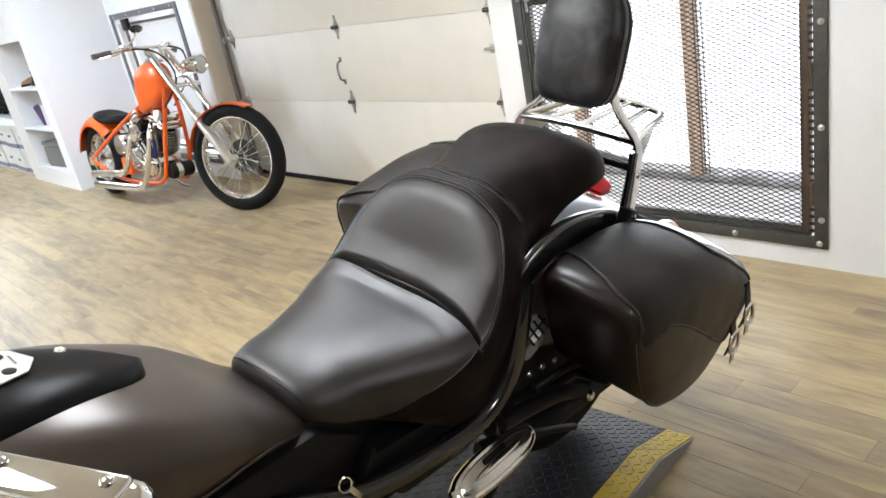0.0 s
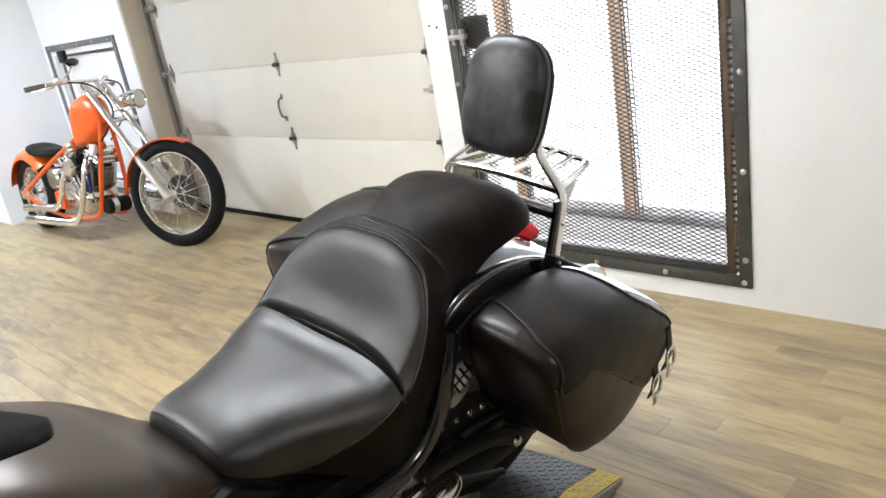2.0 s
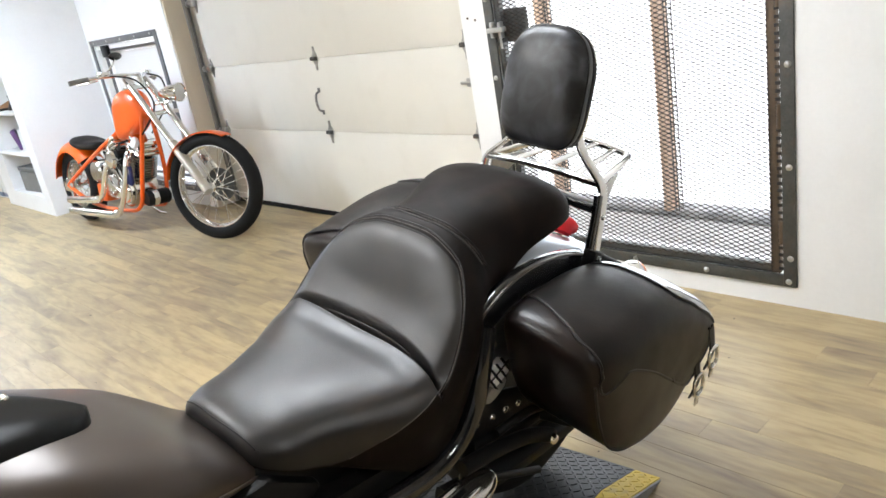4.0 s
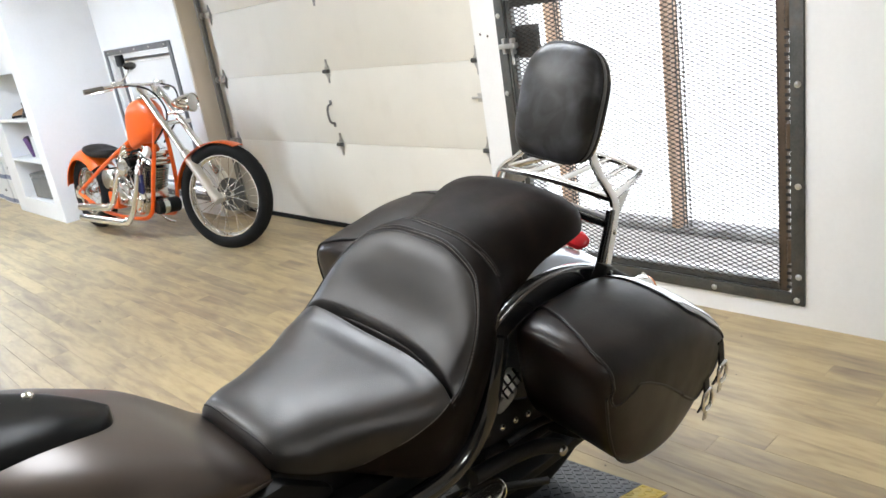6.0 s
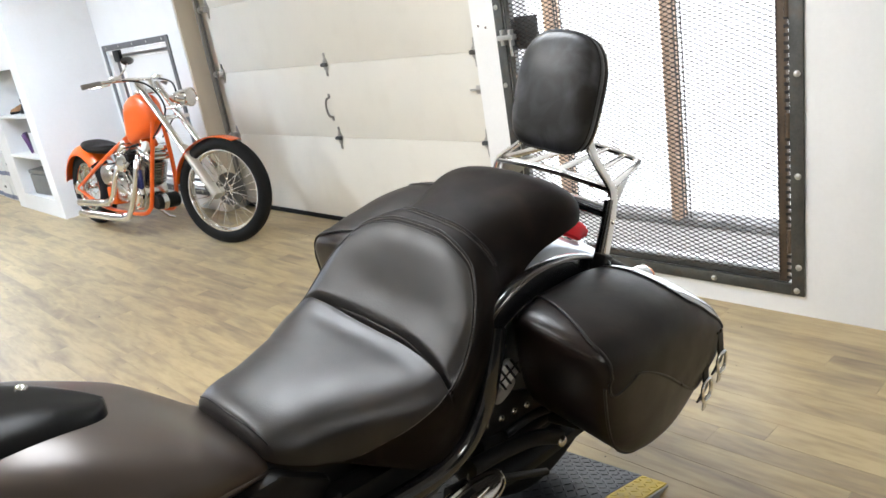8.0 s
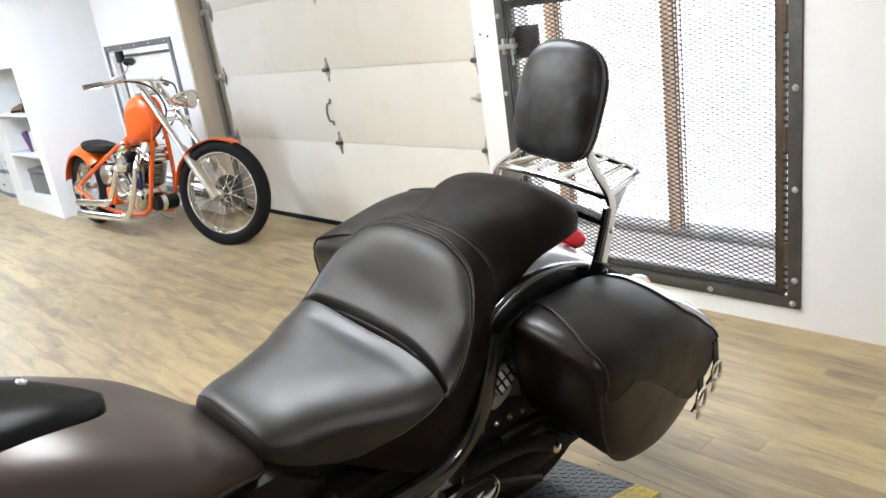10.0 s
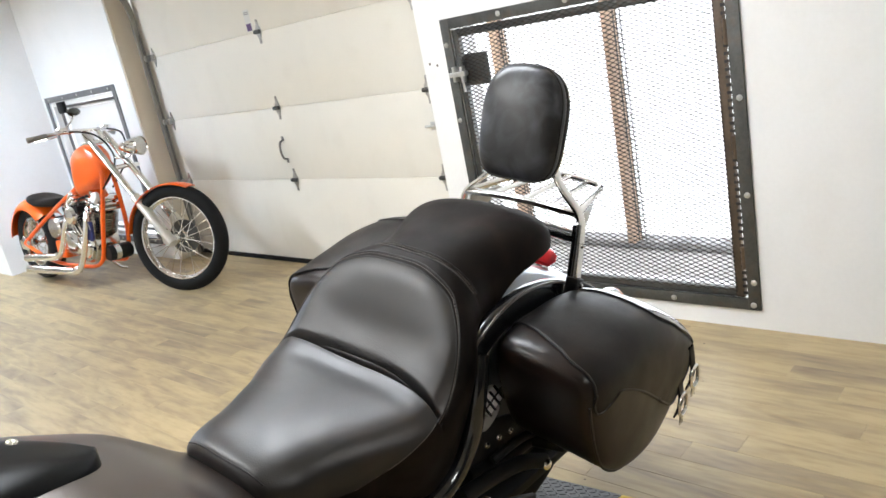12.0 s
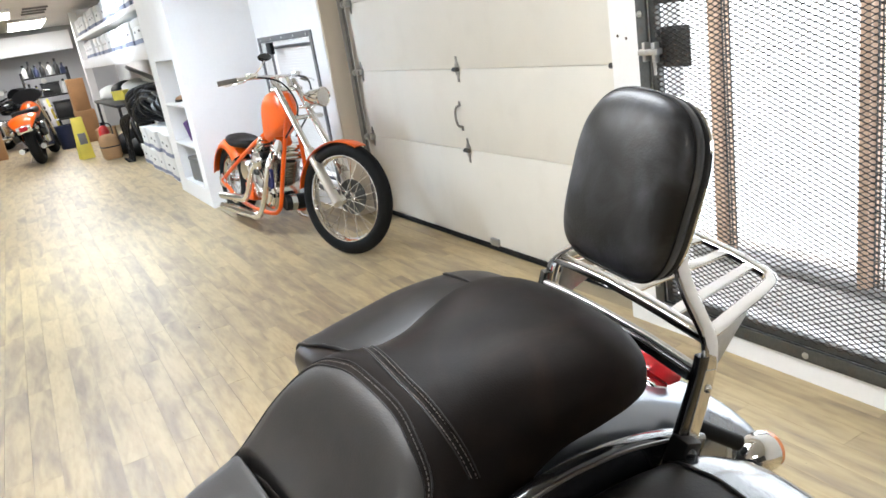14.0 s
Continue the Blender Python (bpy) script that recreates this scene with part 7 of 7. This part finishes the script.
def plank_mesh(length):
    g, c, t = 0.0003, 0.0005, 0.0042
    b = bmesh.new()
    lo = [(-PW / 2 + g, g), (PW / 2 - g, g), (PW / 2 - g, length - g), (-PW / 2 + g, length - g)]
    hi = [(-PW / 2 + g + c, g + c), (PW / 2 - g - c, g + c), (PW / 2 - g - c, length - g - c), (-PW / 2 + g + c, length - g - c)]
    rows = [[b.verts.new((x, y, z)) for x, y in ring] for ring, z in ((lo, -t), (lo, -0.0005), (hi, 0.0))]
    for a, d in zip(rows, rows[1:]):
        for i in range(4):
            b.faces.new((a[i], a[(i + 1) % 4], d[(i + 1) % 4], d[i]))
    b.faces.new(rows[-1])
    return mesh_of(b, "plank", PLANK, 20)


full = plank_mesh(PL)
rest = bmesh.new()
count = 0
col = 0
x = XW + PW / 2
while x < 3.1:
    start = YS - rng.uniform(0, PL)
    y = start
    while y < YN:
        if x > 2.92 and not (2.75 < y and y + PL < 5.75):
            y += PL
            continue
        inside = 1.0 < x < 2.92 and 0.2 < y < 6.6 and count < 300
        if inside:
            ob = new("plank", full)
            ob.parent = part_floor
            ob.location = (x, y, 0)
            count += 1
        else:
            a, c = max(y, YS), min(y + PL, YN)
            if c - a > 0.02:
                g = 0.0005
                vs = [rest.verts.new(p) for p in ((x - PW / 2 + g, a + g, 0), (x + PW / 2 - g, a + g, 0), (x + PW / 2 - g, c - g, 0), (x - PW / 2 + g, c - g, 0))]
                lows = [rest.verts.new((v.co.x, v.co.y, -0.0042)) for v in vs]
                rest.faces.new(vs)
                for i in range(4):
                    rest.faces.new((lows[i], lows[(i + 1) % 4], vs[(i + 1) % 4], vs[i]))
        y += PL
    x += PW
far = part("far_planks", rest, PLANK, part_floor, "oak-look vinyl planks farther off")
far["kind"] = "stuff"

# crumbs and grit lying about
grit = bmesh.new()
spots = [(1.356, 4.389, 0.006)] + [(rng.uniform(0.9, 2.85), rng.uniform(0.2, 6.2), rng.uniform(0.0012, 0.0035)) for _ in range(70)]
for gx, gy, r in spots:
    ring = [grit.verts.new((gx + r * rng.uniform(0.6, 1.2) * math.cos(a), gy + r * rng.uniform(0.6, 1.2) * math.sin(a), 0.0003)) for a in (1.05 * k for k in range(6))]
    peak = grit.verts.new((gx, gy, 0.0003 + r * 0.5))
    for k in range(6):
        grit.faces.new((ring[k], ring[(k + 1) % 6], peak))
tagged(part("floor_grit", grit, DARKPLASTIC), "scattered dark crumbs and grit lying on the planks", "grit", kind="stuff")
